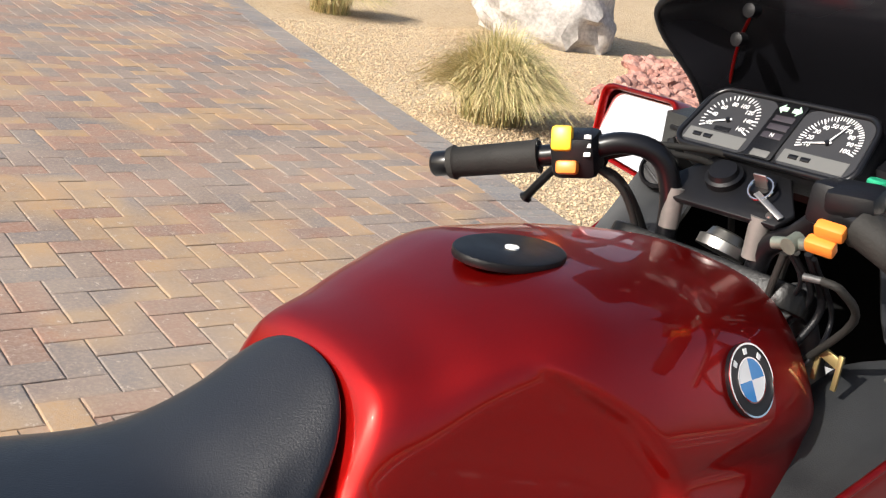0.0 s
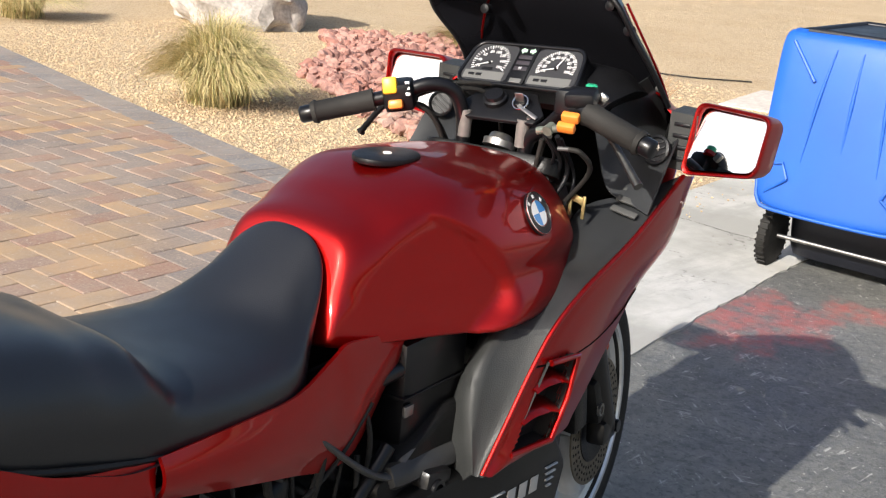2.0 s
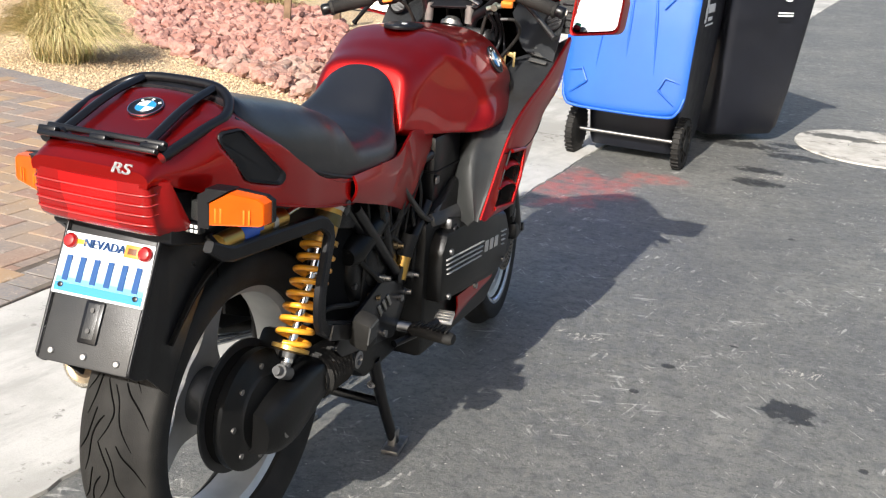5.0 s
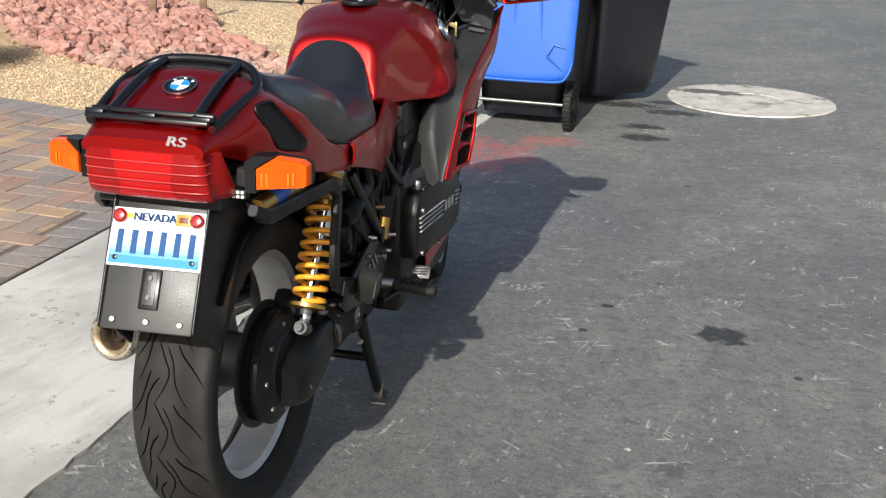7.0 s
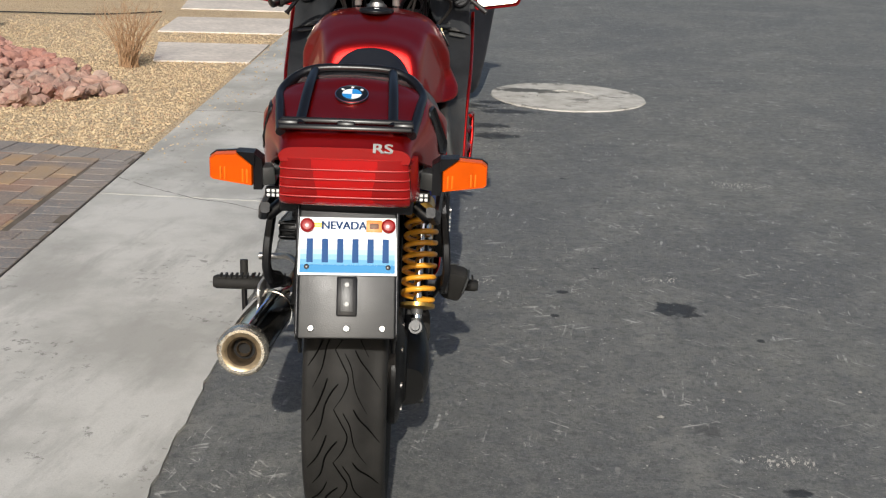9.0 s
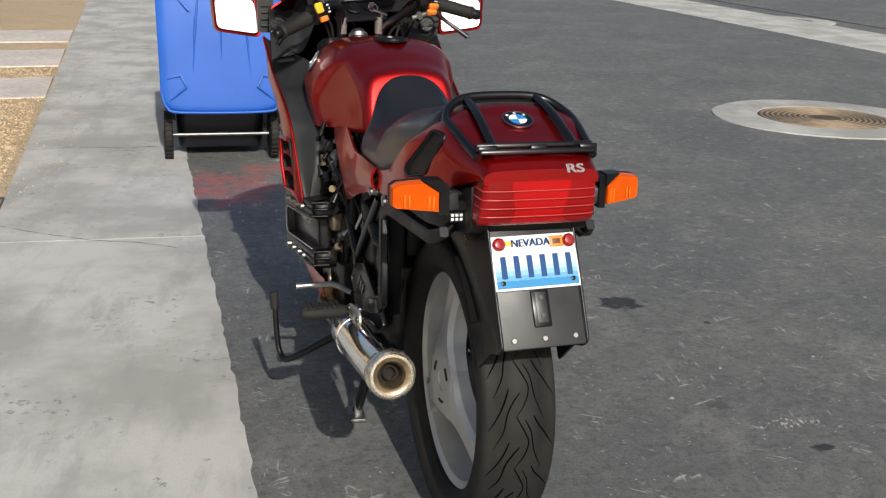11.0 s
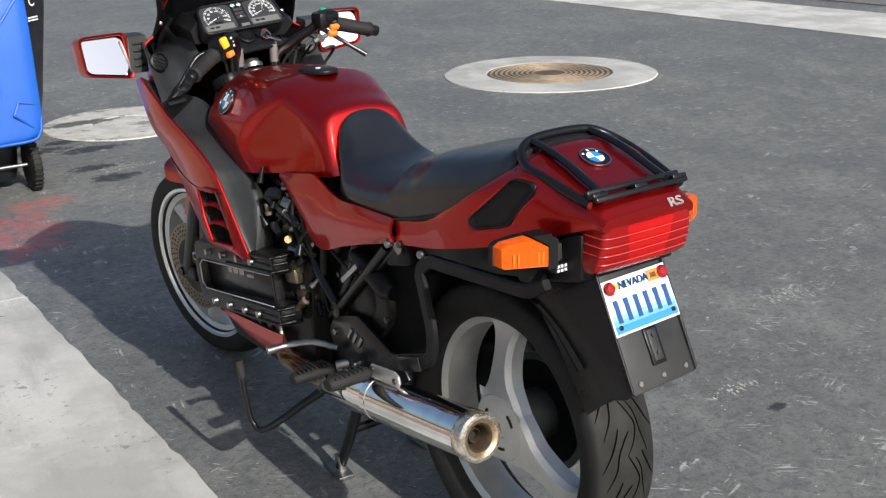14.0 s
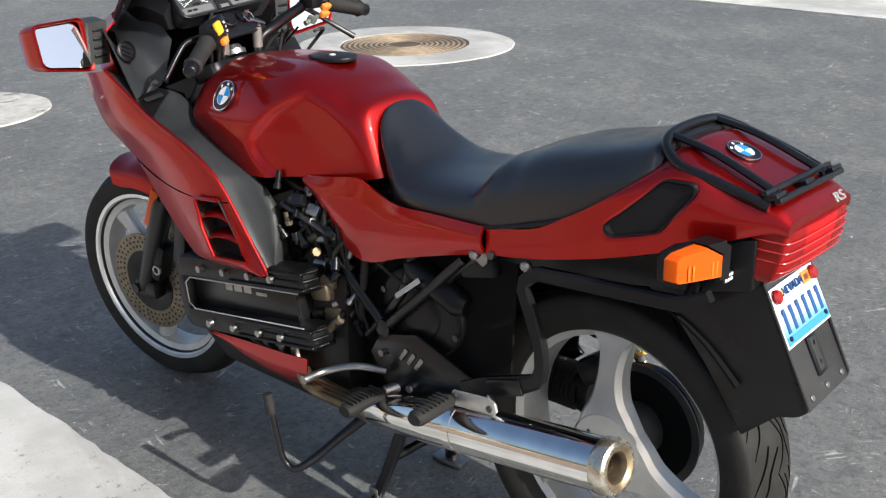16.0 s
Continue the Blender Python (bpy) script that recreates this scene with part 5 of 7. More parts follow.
OILY = mat("oily_brown_casting", (.10, .078, .05), .45, .4, bump=.5, bump_scale=120, vary=.5, vary_scale=25)
BRASS = mat("tarnished_brass", (.19, .14, .075), .45, .8, vary=.3, vary_scale=30)
# engine -------------------------------------------------------------
engine = part("engine_block", prism([(.62, .24), (.62, .58), (.80, .66), (1.05, .60), (1.18, .52), (1.18, .30), (1.08, .24)], -.165, .172, "x", .015), ENGINE, bike, "black flat four engine block")
# head cover on the left side
hc = Matrix.Translation((-.198, .925, .468)) @ pose(0, 0, 0, -9, 0, 0)
head = part("head_cover", moved(prism([(-.20, -.085), (-.20, .085), (.20, .085), (.235, .05), (.235, -.05), (.20, -.085)], -.012, .040, "x", .008), hc), ENGINE, bike, "black ribbed cylinder head cover")
for s in (1, -1):
    rows = []
    for y, k in ((-.262, .55), (-.255, .85), (-.235, 1.0), (.15, 1.0), (.205, .95), (.232, .7)):
        c = s * (.066 if y < .16 else .060 if y < .21 else .045)
        rows.append([(x, y, c + dz) for x, dz in ((.02, -.026 * k), (-.020 * k - .012, -.026 * k), (-.034 * k - .008, -.016 * k), (-.034 * k - .008, .016 * k), (-.020 * k - .012, .026 * k), (.02, .026 * k))])
    bar_ = part("cover_bar", moved(loft(rows, 3, 2, True, True, 40), hc), ENGINE, head)
    for d in (-.018, 0, .018):
        part("cover_rib", moved(tube([(.0, -.268, s * .066 + d), (-.030, -.262, s * .066 + d), (-.0435, -.24, s * .066 + d), (-.0435, -.10 + .10 * abs(d) / .018, s * .066 + d)], .0042, 8, 3), hc), ENGINE, bar_)
    for y in (-.165, -.085, .01, .105):
        part("cover_bolt", moved(revolve([(-.056, .004), (-.055, .0085), (-.046, .0085), (-.040, .010)], 16, "x", (0, y, s * .068)), hc), ALU, head)
part("cover_front", moved(prism([(.19, -.055), (.19, .055), (.226, .035), (.232, 0), (.226, -.035)], -.040, .02, "x", .008), hc), ENGINE, head)
part("cover_panel", moved(prism([(-.20, -.038), (-.20, .038), (.17, .038), (.188, .02), (.188, -.02), (.17, -.038)], -.0165, -.011, "x", .002), hc), BLACKPAINT, head)
part("panel_line", moved(tube([(-.0425, y, z) for y, z in ((-.245, .040), (.165, .040), (.186, .025), (.186, -.025), (.165, -.040), (-.245, -.040))], .0017, 6, 1), hc), PRINT, head)
for k, (y, w) in enumerate(((.045, .026), (.010, .030), (-.027, .028), (-.078, .040))):
    part("maker_bar", moved(block((-.0172, y, .020 if k < 3 else .014), (.001, w, .017 if k < 3 else .008), .0003), hc), ALU, head)
part("cover_neck", moved(joined(block((.035, -.245, .03), (.05, .06, .05), .012), block((.045, -.262, -.03), (.04, .06, .045), .012), rod((.02, -.25, .06), (.03, -.29, .045), .012), rod((.015, -.26, -.055), (.02, -.30, -.03), .010)), hc), OILY, head)
# crankcase cover on the right side
cc = Matrix.Translation((.188, .880, .440)) @ pose(0, 0, 0, -4.5, 0, 0)
part("case_top", block((.150, .865, .556), (.085, .44, .04), .014, (-4.5, -28, 0)), mat("dark_grey_casting", (.028, .028, .028), .42, bump=.2, bump_scale=300, vary=.3, vary_scale=15), bike, "dark grey cast crankcase top")
case = part("crankcase_cover", moved(prism([(-.235, -.075), (-.245, .05), (-.22, .10), (.02, .105), (.20, .085), (.25, .02), (.23, -.07), (.12, -.085)], -.03, .022, "x", .012), cc), ENGINE, bike, "black crankcase cover with silver stripes")
for k in range(4):
    for y0, y1 in ((-.225, .03), (.165, .205)):
        part("stripe", moved(tube([(.0232, y0 + .004 * k, .034 - .0125 * k), (.0232, y1 - .004 * k, .034 - .0125 * k)], .0036, 6, 1, flat=.5), cc), PRINT, case)
for k in range(3):
    part("maker_bar", moved(block((.0232, .057 + k * .037, .015), (.001, .026, .030), .0003), cc), PRINT, case)
for y, z in ((-.19, -.065), (.0, -.08), (.2, -.05), (-.2, .05)):
    part("case_bolt", moved(revolve([(.020, .008), (.028, .008)], 12, "x", (0, y, z)), cc), STEEL, case)
# belly pan
for s in (1, -1):
    rows = []
    wide, line = (.192, ((.80, .350, .262), (.81, .350, .256), (.84, .350, .262), (.90, .350, .274), (.99, .349, .288), (1.045, .348, .298))) if s > 0 else (.198, ((.725, .362, .285), (.735, .362, .272), (.80, .354, .262), (.90, .346, .262), (.99, .338, .278), (1.09, .328, .318)))
    for y, zt, zb in line:
        rows.append([(s * wide, y, zt), (s * (wide + .002), y, zt * .6 + zb * .4), (s * (wide - .016), y, zb + .015), (s * (wide - .078), y, zb - .012)])
    part("belly_panel", sheet(rows, .004 * (-s), 4, 3, 45), RED, bike, "dark red belly panel")
# gearbox, footrest plates, air box, radiator, injectors
part("gearbox", prism([(.30, .34), (.30, .52), (.45, .62), (.63, .62), (.63, .25), (.45, .24)], -.115, .115, "x", .02), ENGINE, bike)
part("air_box", joined(block((.0, .77, .70), (.22, .16, .17), .015), block((.105, .775, .675), (.095, .165, .205), .016)), BLACKPAINT, bike, "black plastic air box")
part("air_box_seam", block((.126, .775, .690), (.060, .172, .006), .002), PLASTIC, bike)
part("clip", block((.156, .700, .672), (.006, .022, .018), .002), STEEL, bike)
part("radiator", block((0, 1.20, .62), (.36, .05, .34), .01, (12, 0, 0)), ENGINE, bike)
part("inner_duct", block((0, 1.05, .74), (.33, .20, .14), .02), PLASTIC, bike)
# added flat black sheets: the bay's deep shade as colour, closing it to light
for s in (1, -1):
    part("inner_panel", prism([(.20, .44), (.18, .74), (.40, .77), (.62, .78), (.64, .60), (.60, .40), (.40, .36)], s * .112 - .004, s * .112 + .004, "x", .003), LINER_AND_SHADE, bike)
part("battery_box", block((0, .33, .66), (.20, .22, .18), .015), PLASTIC, bike)
part("inner_mudguard", sheet([[(x, .335 * math.cos(a) * 1.08, .352 + .372 * math.sin(a)) for x in (-.10, -.09, 0, .09, .10)] for a in np.linspace(radians(15), radians(140), 10)], .004, 2, 2), LINER_AND_SHADE, bike)
for k in range(4):
    part("throttle_body", joined(rod((-.10, .66 + .04 * k, .60), (-.155, .655 + .04 * k, .655), .017), rod((-.155, .655 + .04 * k, .655), (-.18, .652 + .04 * k, .685), .009)), ENGINE if k % 2 else DARKSTEEL, bike)
part("fuel_rail", tube([(-.172, .63, .668), (-.178, .72, .695), (-.176, .80, .712)], .008, 10, 3), DARKSTEEL, bike)
for y, z, m_ in ((.67, .725, BLACKPAINT), (.705, .712, ALU), (.735, .735, BLACKPAINT), (.69, .652, ALU), (.655, .60, BURNT), (.70, .585, ALU), (.66, .545, BURNT), (.655, .47, BURNT), (.66, .44, ALU)):
    part("injector_fitting", block((-.165 + .02 * math.sin(40 * y), y, z), (.03, .034, .026), .006, (20 * math.sin(90 * y), 30, 15)), m_, bike)
for pts, r in ((((-.15, .62, .73), (-.17, .66, .70), (-.165, .72, .66), (-.15, .70, .58)), .004), (((-.16, .60, .68), (-.175, .64, .63), (-.16, .66, .56)), .005), (((-.14, .56, .72), (-.15, .57, .62), (-.14, .60, .48)), .009), (((-.16, .70, .70), (-.18, .735, .665), (-.17, .78, .63)), .004), (((.13, .62, .62), (.15, .60, .55), (.14, .62, .44)), .005), (((.12, .45, .62), (.15, .52, .56), (.14, .60, .50)), .005), (((.13, .30, .60), (.15, .42, .50), (.14, .55, .40)), .006)):
    part("hose", tube(pts, r, 8, 5), RUBBER, bike)
part("fluid_bottle", joined(rod((.150, .520, .475), (.151, .542, .528), .017), ), GOLD, bike, "gold brake cylinder")
part("bottle_cap", tube([(.151, .540, .524), (.152, .560, .572)], [.020, .019], 14, 1), RUBBER, bike)
crng = random.Random(31)
for k in range(46):
    y, z = crng.uniform(.60, .80), crng.uniform(.44, .76)
    if z < .55 and y > .70:
        continue
    x = -.150 - crng.uniform(0, .045) + .25 * max(0, .66 - y)
    m_ = crng.choice((ENGINE, ENGINE, BLACKPAINT, BLACKPAINT, ENGINE, OILY, BRASS, STEEL))
    a_ = Vector((x, y, z))
    d_ = Vector((crng.uniform(-.4, .4), crng.uniform(-1, 1), crng.uniform(-1, 1))).normalized() * crng.uniform(.018, .045)
    part("fitting", tube([a_, a_ + d_ * .3, a_ + d_ * .32, a_ + d_], [.006, .006, .010, .010] if k % 2 else [.009, .009, .006, .006], 8, 1), m_, bike)
for k in range(7):
    y = .60 + .02 * k
    part("cable", tube([(-.14, y + .03, .78), (-.165 - .006 * (k % 3), y + crng.uniform(-.02, .03), .70), (-.155, y + crng.uniform(-.03, .03), .60), (-.14, y - .02, .46)], .0035 + .001 * (k % 3), 6, 5), RUBBER, bike)
part("label_strip", block((-.166, .430, .605), (.002, .011, .088), .001, (52, 0, 0)), mat("grey_label", (.42, .42, .41), .5), bike)
for y, z in ((.238, .728), (.115, .735)):
    part("lug_bolt", revolve([(-.185, .005), (-.182, .009), (-.168, .009)], 14, "x", (0, y, z)), STEEL, bike)
for k in range(4):
    part("header_pipe", tube([(-.150 - .016 * k, .45, .300), (-.165 - .014 * k, .60, .298), (-.170 - .012 * k, .72, .302), (-.165, .80, .33)], .0105, 10, 4), BRASS, bike, "heat-tinted header pipe")
# castings that stand before the black sheets painted in for the bay's shade
for s in (1, -1):
    gear = part("gearbox_cover", loft([[(s * x, .43 + r * math.cos(a) * 1.15, .54 + r * math.sin(a)) for a in np.linspace(0, 2 * math.pi, 17)[:-1]] for x, r in ((.108, .105), (.128, .100), (.134, .090), (.135, .055), (.140, .050), (.141, .002))], 2, 2, True, True, 40), ENGINE, bike, "black cast gearbox cover")
    for k in range(6):
        a = 1.047 * k + .3
        part("cover_screw", revolve([(s * .128, .007), (s * .137, .007), (s * .138, .004)], 10, "x", (0, .43 + .107 * math.cos(a), .54 + .092 * math.sin(a))), DARKSTEEL, gear)
    part("starter", tube([(s * .125, .30, .585), (s * .126, .32, .588), (s * .128, .44, .640), (s * .128, .46, .648)], [.020, .030, .030, .018], 16, 1), ENGINE, bike)
    part("relay_box", block((s * .126, .27, .690), (.030, .090, .060), .008, (-14, 0, 0)), PLASTIC, bike)
    part("bracket_plate", prism([(.225, .735), (.262, .735), (.258, .705), (.240, .695), (.228, .705)], s * .150 - .002, s * .150 + .002, "x", .001), STEEL if s < 0 else BLACKPAINT, bike)
    part("trellis_tube", tube([(s * .150, .665, .625), (s * .150, .590, .555), (s * .148, .515, .488)], .0125, 10, 3), BLACKPAINT, bike)
    part("trellis_tube", tube([(s * .148, .515, .488), (s * .148, .41, .585), (s * .146, .29, .700)], .0125, 10, 3), BLACKPAINT, bike)
    part("trellis_boss", revolve([(s * .140, .020), (s * .160, .020), (s * .162, .012)], 18, "x", (0, .515, .488)), BLACKPAINT, bike)
    part("clutch_cable", tube([(s * .150, .62, .71), (s * .152, .54, .64), (s * .146, .45, .60), (s * .140, .36, .60)], .004, 8, 5), RUBBER, bike)
# frame tubes
for s in (1, -1):
    for pts in (((s * .11, .62, .56), (s * .13, .50, .66), (s * .13, .34, .75)), ((s * .12, .60, .44), (s * .135, .47, .58), (s * .135, .42, .74)), ((s * .13, .44, .56), (s * .13, .20, .745), (s * .11, -.1, .80)), ((s * .06, 1.05, .90), (s * .13, .85, .76), (s * .13, .55, .72))):
        part("frame_tube", tube(pts, .014, 10, 4), BLACKPAINT, bike)
    # foot plate
    fp = part("foot_plate", prism([(.50, .34), (.56, .42), (.53, .47), (.42, .50), (.24, .44), (.21, .41), (.24, .385), (.38, .36)], s * .150 - .006, s * .150 + .006, "x", .004), BLACKPAINT, bike, "black alloy footrest plate")
    for k in range(3):
        part("plate_stripe", block((s * .158, .455 - .022 * k, .445 - .005 * k), (.003, .010, .034), .001, (35, 0, 0)), ALU, fp)
    for y, z in ((.52, .43), (.44, .37)):
        part("plate_bolt", revolve([(s * .155, .008), (s * .163, .008)], 12, "x", (0, y, z)), STEEL, fp)
    py = .540 if s > 0 else .495
    peg = part("rider_peg", tube([(s * .175, py, .352), (s * .185, py, .352), (s * .280, py, .346), (s * .288, py, .346)] if s > 0 else [(s * .19, py, .355), (s * .20, py, .355), (s * .29, py, .352), (s * .297, py, .352)], [.014, .020, .020, .016], 12, 1, flat=.75), RUBBER, bike, "black ribbed rubber rider footpeg")
    for k in range(8):
        part("peg_rib", block((s * ((.196 if s > 0 else .207) + .011 * k), py, .3665 if s > 0 else .371), (.005, .036, .005), .0015), RUBBER, peg)
    part("peg_mount", rod((s * .14, py - .02, .36), (s * .178, py, .353), .013), STEEL, peg)
BRACKET = mat("pale_alloy_bracket", (.50, .48, .45), .38, .7, vary=.12, vary_scale=30)
# pillion pegs: left folded down, right folded up
pl = part("pillion_peg", tube([(-.232, .256, .438), (-.244, .256, .438), (-.332, .250, .440), (-.341, .249, .440)], [.014, .020, .020, .015], 14, 1, flat=.8), RUBBER, bike, "black ribbed rubber pillion footpeg")
for k in range(7):
    part("peg_rib", block((-.252 - .012 * k, .2555 - .0008 * k, .4545), (.006, .034, .005), .0015), RUBBER, pl)
part("peg_bracket", prism([(.262, .440), (.255, .456), (.165, .468), (.148, .462), (.143, .446), (.152, .434), (.250, .424), (.262, .430)], -.226, -.219, "x", .002), BRACKET, pl)
for y, z in ((.160, .448), (.250, .446)):
    part("bracket_bolt", revolve([(-.231, .004), (-.229, .007), (-.222, .007)], 12, "x", (0, y, z)), DARKSTEEL, pl)
prg = part("pillion_peg", block((.215, .215, .468), (.050, .046, .080), .014, (18, 14, 0)), RUBBER, bike, "black pillion footpeg folded up")
part("peg_face", block((.240, .205, .474), (.006, .036, .05), .003, (18, 14, 0)), FADED, prg)
part("gear_lever", tube([(-.165, .50, .395), (-.20, .56, .40), (-.235, .62, .382), (-.29, .63, .378)], [.008, .008, .008, .010], 10, 5), ALU, bike, "bare alloy gear lever")
bp_ = part("brake_pedal", tube([(.165, .48, .33), (.19, .56, .335), (.215, .615, .35)], .009, 10, 4), BLACKPAINT, bike)
pad = part("pedal_pad", block((.222, .640, .352), (.046, .040, .008), .003, (22, 0, 10)), BRACKET, bp_, "bare alloy brake pedal pad")
for k in range(4):
    part("pad_rib", block((.222, .626 + .009 * k, .3525 + .0037 * k), (.040, .004, .008), .001, (22, 0, 10)), ALU, pad)
# pannier frames
PANNIER = [(.150, -.245, .765), (.160, -.205, .742), (.172, .095, .726), (.178, .122, .700), (.190, .066, .590), (.192, .062, .540), (.186, .085, .512), (.180, .25, .448)]
for s in (1, -1):
    path = []
    for p, q in zip(PANNIER, PANNIER[1:]):
        p, q = np.array(p), np.array(q)
        u = (q - p) / np.linalg.norm(q - p)
        path += [p + u * .010, q - u * .010]
    path = [tuple(np.array(PANNIER[0]))] + path[1:-1] + [tuple(np.array(PANNIER[-1]))]
    pf = part("pannier_frame", strap([(s * x, y, z) for x, y, z in path], [.020] + [.028] * (len(path) - 2) + [.022], .017), PLASTIC, bike, "black bent pannier frame")
    part("frame_plate", prism([(.07, .505), (.075, .535), (.21, .485), (.27, .455), (.26, .43), (.12, .475)], s * .186 - .006, s * .186 + .006, "x", .003), PLASTIC, pf)
    # a solid dark plug paints the shade of the opening
    part("frame_hole", prism([(.125, .486), (.128, .506), (.165, .493), (.162, .474)], s * .186 - .007, s * .186 + .0072, "x", .001), SOOT_AND_SHADE, pf)
    part("frame_lug", block((s * .192, .150, .484), (.012, .085, .034), .004, (-18, 0, 0)), BLACKPAINT, pf)
    part("frame_stub", rod((s * .12, -.20, .765), (s * .152, -.205, .738), .012), BLACKPAINT, pf)
    part("frame_bolt", revolve([(s * .165, .008), (s * .177, .008), (s * .178, .005)], 14, "x", (0, .20, .735)), DARKSTEEL, pf)

# exhaust -------------------------------------------------------------
MUF = [(-.216, -.118, .427), (-.214, .05, .402), (-.208, .25, .370)]
muf = part("silencer", tube(MUF, [.050, .0505, .050], 40, 6, False), CHROME, bike, "polished chrome exhaust silencer")
dy = (Vector(MUF[0]) - Vector(MUF[2])).normalized()
MQ = dy.to_track_quat("Z", "X").to_matrix().to_4x4()
MT = Matrix.Translation(MUF[0]) @ MQ
CREAM = mat("heat_bleached_chrome", (.60, .55, .46), .24, .9, vary=.2, vary_scale=40, rough_vary=.08)
TAN = mat("heat_browned_chrome", (.34, .26, .16), .38, .8, vary=.35, vary_scale=60)
SOOTY = mat("sooty_brown_steel", (.075, .052, .030), .6, .4, vary=.4, vary_scale=70)
part("silencer_tip", moved(revolve([(-.022, .0506), (-.019, .0524), (.000, .0526), (.0075, .0505), (.0115, .0455), (.0118, .0400), (.0060, .0390), (-.022, .0480)], 48, "z", closed=True), MT), CREAM, muf, "heat-bleached rounded silencer end")
part("tip_stain", moved(revolve([(.0118, .0400), (.0100, .0340), (.0060, .0300), (.0040, .0310), (.0060, .0390)], 48, "z", closed=True), MT), TAN, muf)
part("tip_soot", moved(revolve([(.0060, .0300), (.0015, .0262), (-.006, .0240), (-.030, .0235), (-.030, .0250), (.0040, .0310)], 48, "z", closed=True), MT), SOOTY, muf)
part("tip_bore", moved(revolve([(-.028, .0005), (-.028, .0240), (-.030, .0240), (-.030, .0005)], 32, "z"), MT), SOOT_AND_SHADE, muf)
part("inner_pipe", moved(revolve([(-.028, .0130), (-.014, .0130), (-.012, .0140), (-.014, .0152), (-.028, .0155)], 32, "z", closed=True), MT), SOOTY, muf)
part("silencer_cone", tube([(-.208, .25, .370), (-.205, .33, .352), (-.195, .44, .325), (-.18, .52, .300)], [.050, .047, .040, .034], 30, 5), CHROME, muf)
part("silencer_band", tube([(-.2085, .238, .372), (-.208, .258, .369)], .0514, 36, 1), CHROME, muf)
part("collector", tube([(-.18, .52, .300), (-.15, .62, .275), (-.12, .75, .27), (-.10, .90, .275)], [.034, .034, .032, .03], 20, 5), BURNT, bike, "heat-tinted exhaust collector")
for k in range(4):
    part("header_pipe", tube([(-.170 + .006 * k, .62 + .01 * k, .288), (-.168, .72 + .03 * k, .298 + .006 * k), (-.165, .80 + .05 * k, .33), (-.15, .80 + .06 * k, .40)], .015, 12, 5), BURNT, bike)

# rear wheel and final drive -------------------------------------------------------------
RA = (.0, 0, .352)
rw = part("rear_wheel", revolve(rim_profile(.135, .254), 80, "x", RA, 35, True), SILVER, bike, "silver three-spoke cast rear wheel")
part("rear_tyre", revolve(smooth_profile(tyre_profile(.160, .335, .252)), 112, "x", RA, 40, True), RUBBER, rw, "black radial rear tyre with curved grooves")
hub = part("rear_hub", revolve([(-.068, .001), (-.068, .022), (-.0715, .024), (-.0715, .072), (-.069, .076), (-.044, .078), (-.040, .060)], 56, "x", RA, 25), SILVER, rw)
part("hub_barrel", revolve([(-.0405, .060), (.05, .056), (.06, .04)], 40, "x", RA, 25), CASTING, hub)
for k in range(3):
    a = radians(97 + 120 * k)
    rows = []
    for r, w, x0, x1, tw in ((.030, .074, -.0695, -.03, 0), (.070, .056, -.0695, -.03, .01), (.10, .038, -.067, -.024, .03), (.14, .029, -.062, -.016, .05), (.18, .029, -.055, -.008, .07), (.212, .038, -.048, .000, .08), (.236, .064, -.041, .008, .085)):
        c, sn = math.cos(a - tw), math.sin(a - tw)
        ring = []
        for t, x in ((-w, x0 + .012), (-w + .009, x0), (0, x0 - .0005), (w - .009, x0), (w, x0 + .012), (w - .004, x1), (-w + .004, x1)):
            y, z = -(r * c) - t * sn * -1, r * sn + t * c
            ring.append((RA[0] + x, RA[1] + y, RA[2] + z))
        rows.append(ring)
    part("rear_spoke", loft(rows, 4, 1, True, True, 28), SILVER, rw)
    a2 = a + radians(60)
    # slot drawn as a dark bar in place of its shade
    part("hub_slot", tube([(RA[0] - .0715, RA[1] - .048 * math.cos(a2 + t), RA[2] + .048 * math.sin(a2 + t)) for t in np.linspace(-.28, .28, 6)], .0035, 6, 2), SOOT_AND_SHADE, hub)
# tread grooves on the tyre: near-black strips paint the shade inside the cuts
prof = catmull(tyre_profile(.160, .335, .252), 4)
px, pr = prof[:, 0], prof[:, 1]


def on_tyre(x, a, lift=.0006):
    i = np.argsort(px[12:37])
    r = float(np.interp(x, px[12:37][i], pr[12:37][i]))
    return (RA[0] + x, RA[1] + (r + lift) * math.cos(a), RA[2] + (r + lift) * math.sin(a))


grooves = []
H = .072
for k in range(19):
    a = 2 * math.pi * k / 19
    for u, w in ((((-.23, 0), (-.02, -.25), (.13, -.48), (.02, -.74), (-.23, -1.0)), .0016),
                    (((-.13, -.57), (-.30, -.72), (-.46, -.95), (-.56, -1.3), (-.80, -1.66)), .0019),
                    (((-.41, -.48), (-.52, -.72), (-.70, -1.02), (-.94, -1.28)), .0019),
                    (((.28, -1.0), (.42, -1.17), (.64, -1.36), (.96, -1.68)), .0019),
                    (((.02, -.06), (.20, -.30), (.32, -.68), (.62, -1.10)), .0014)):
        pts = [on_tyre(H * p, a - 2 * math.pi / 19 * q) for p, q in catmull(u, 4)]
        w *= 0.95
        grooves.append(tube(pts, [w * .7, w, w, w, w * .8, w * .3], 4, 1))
tagged(part("tread_groove", joined(*grooves), GROOVE_SHADE, rw), kind="stuff")
DARKDISC = mat("dark_brake_disc", (.05, .05, .05), .5, .6, vary=.2, vary_scale=20)
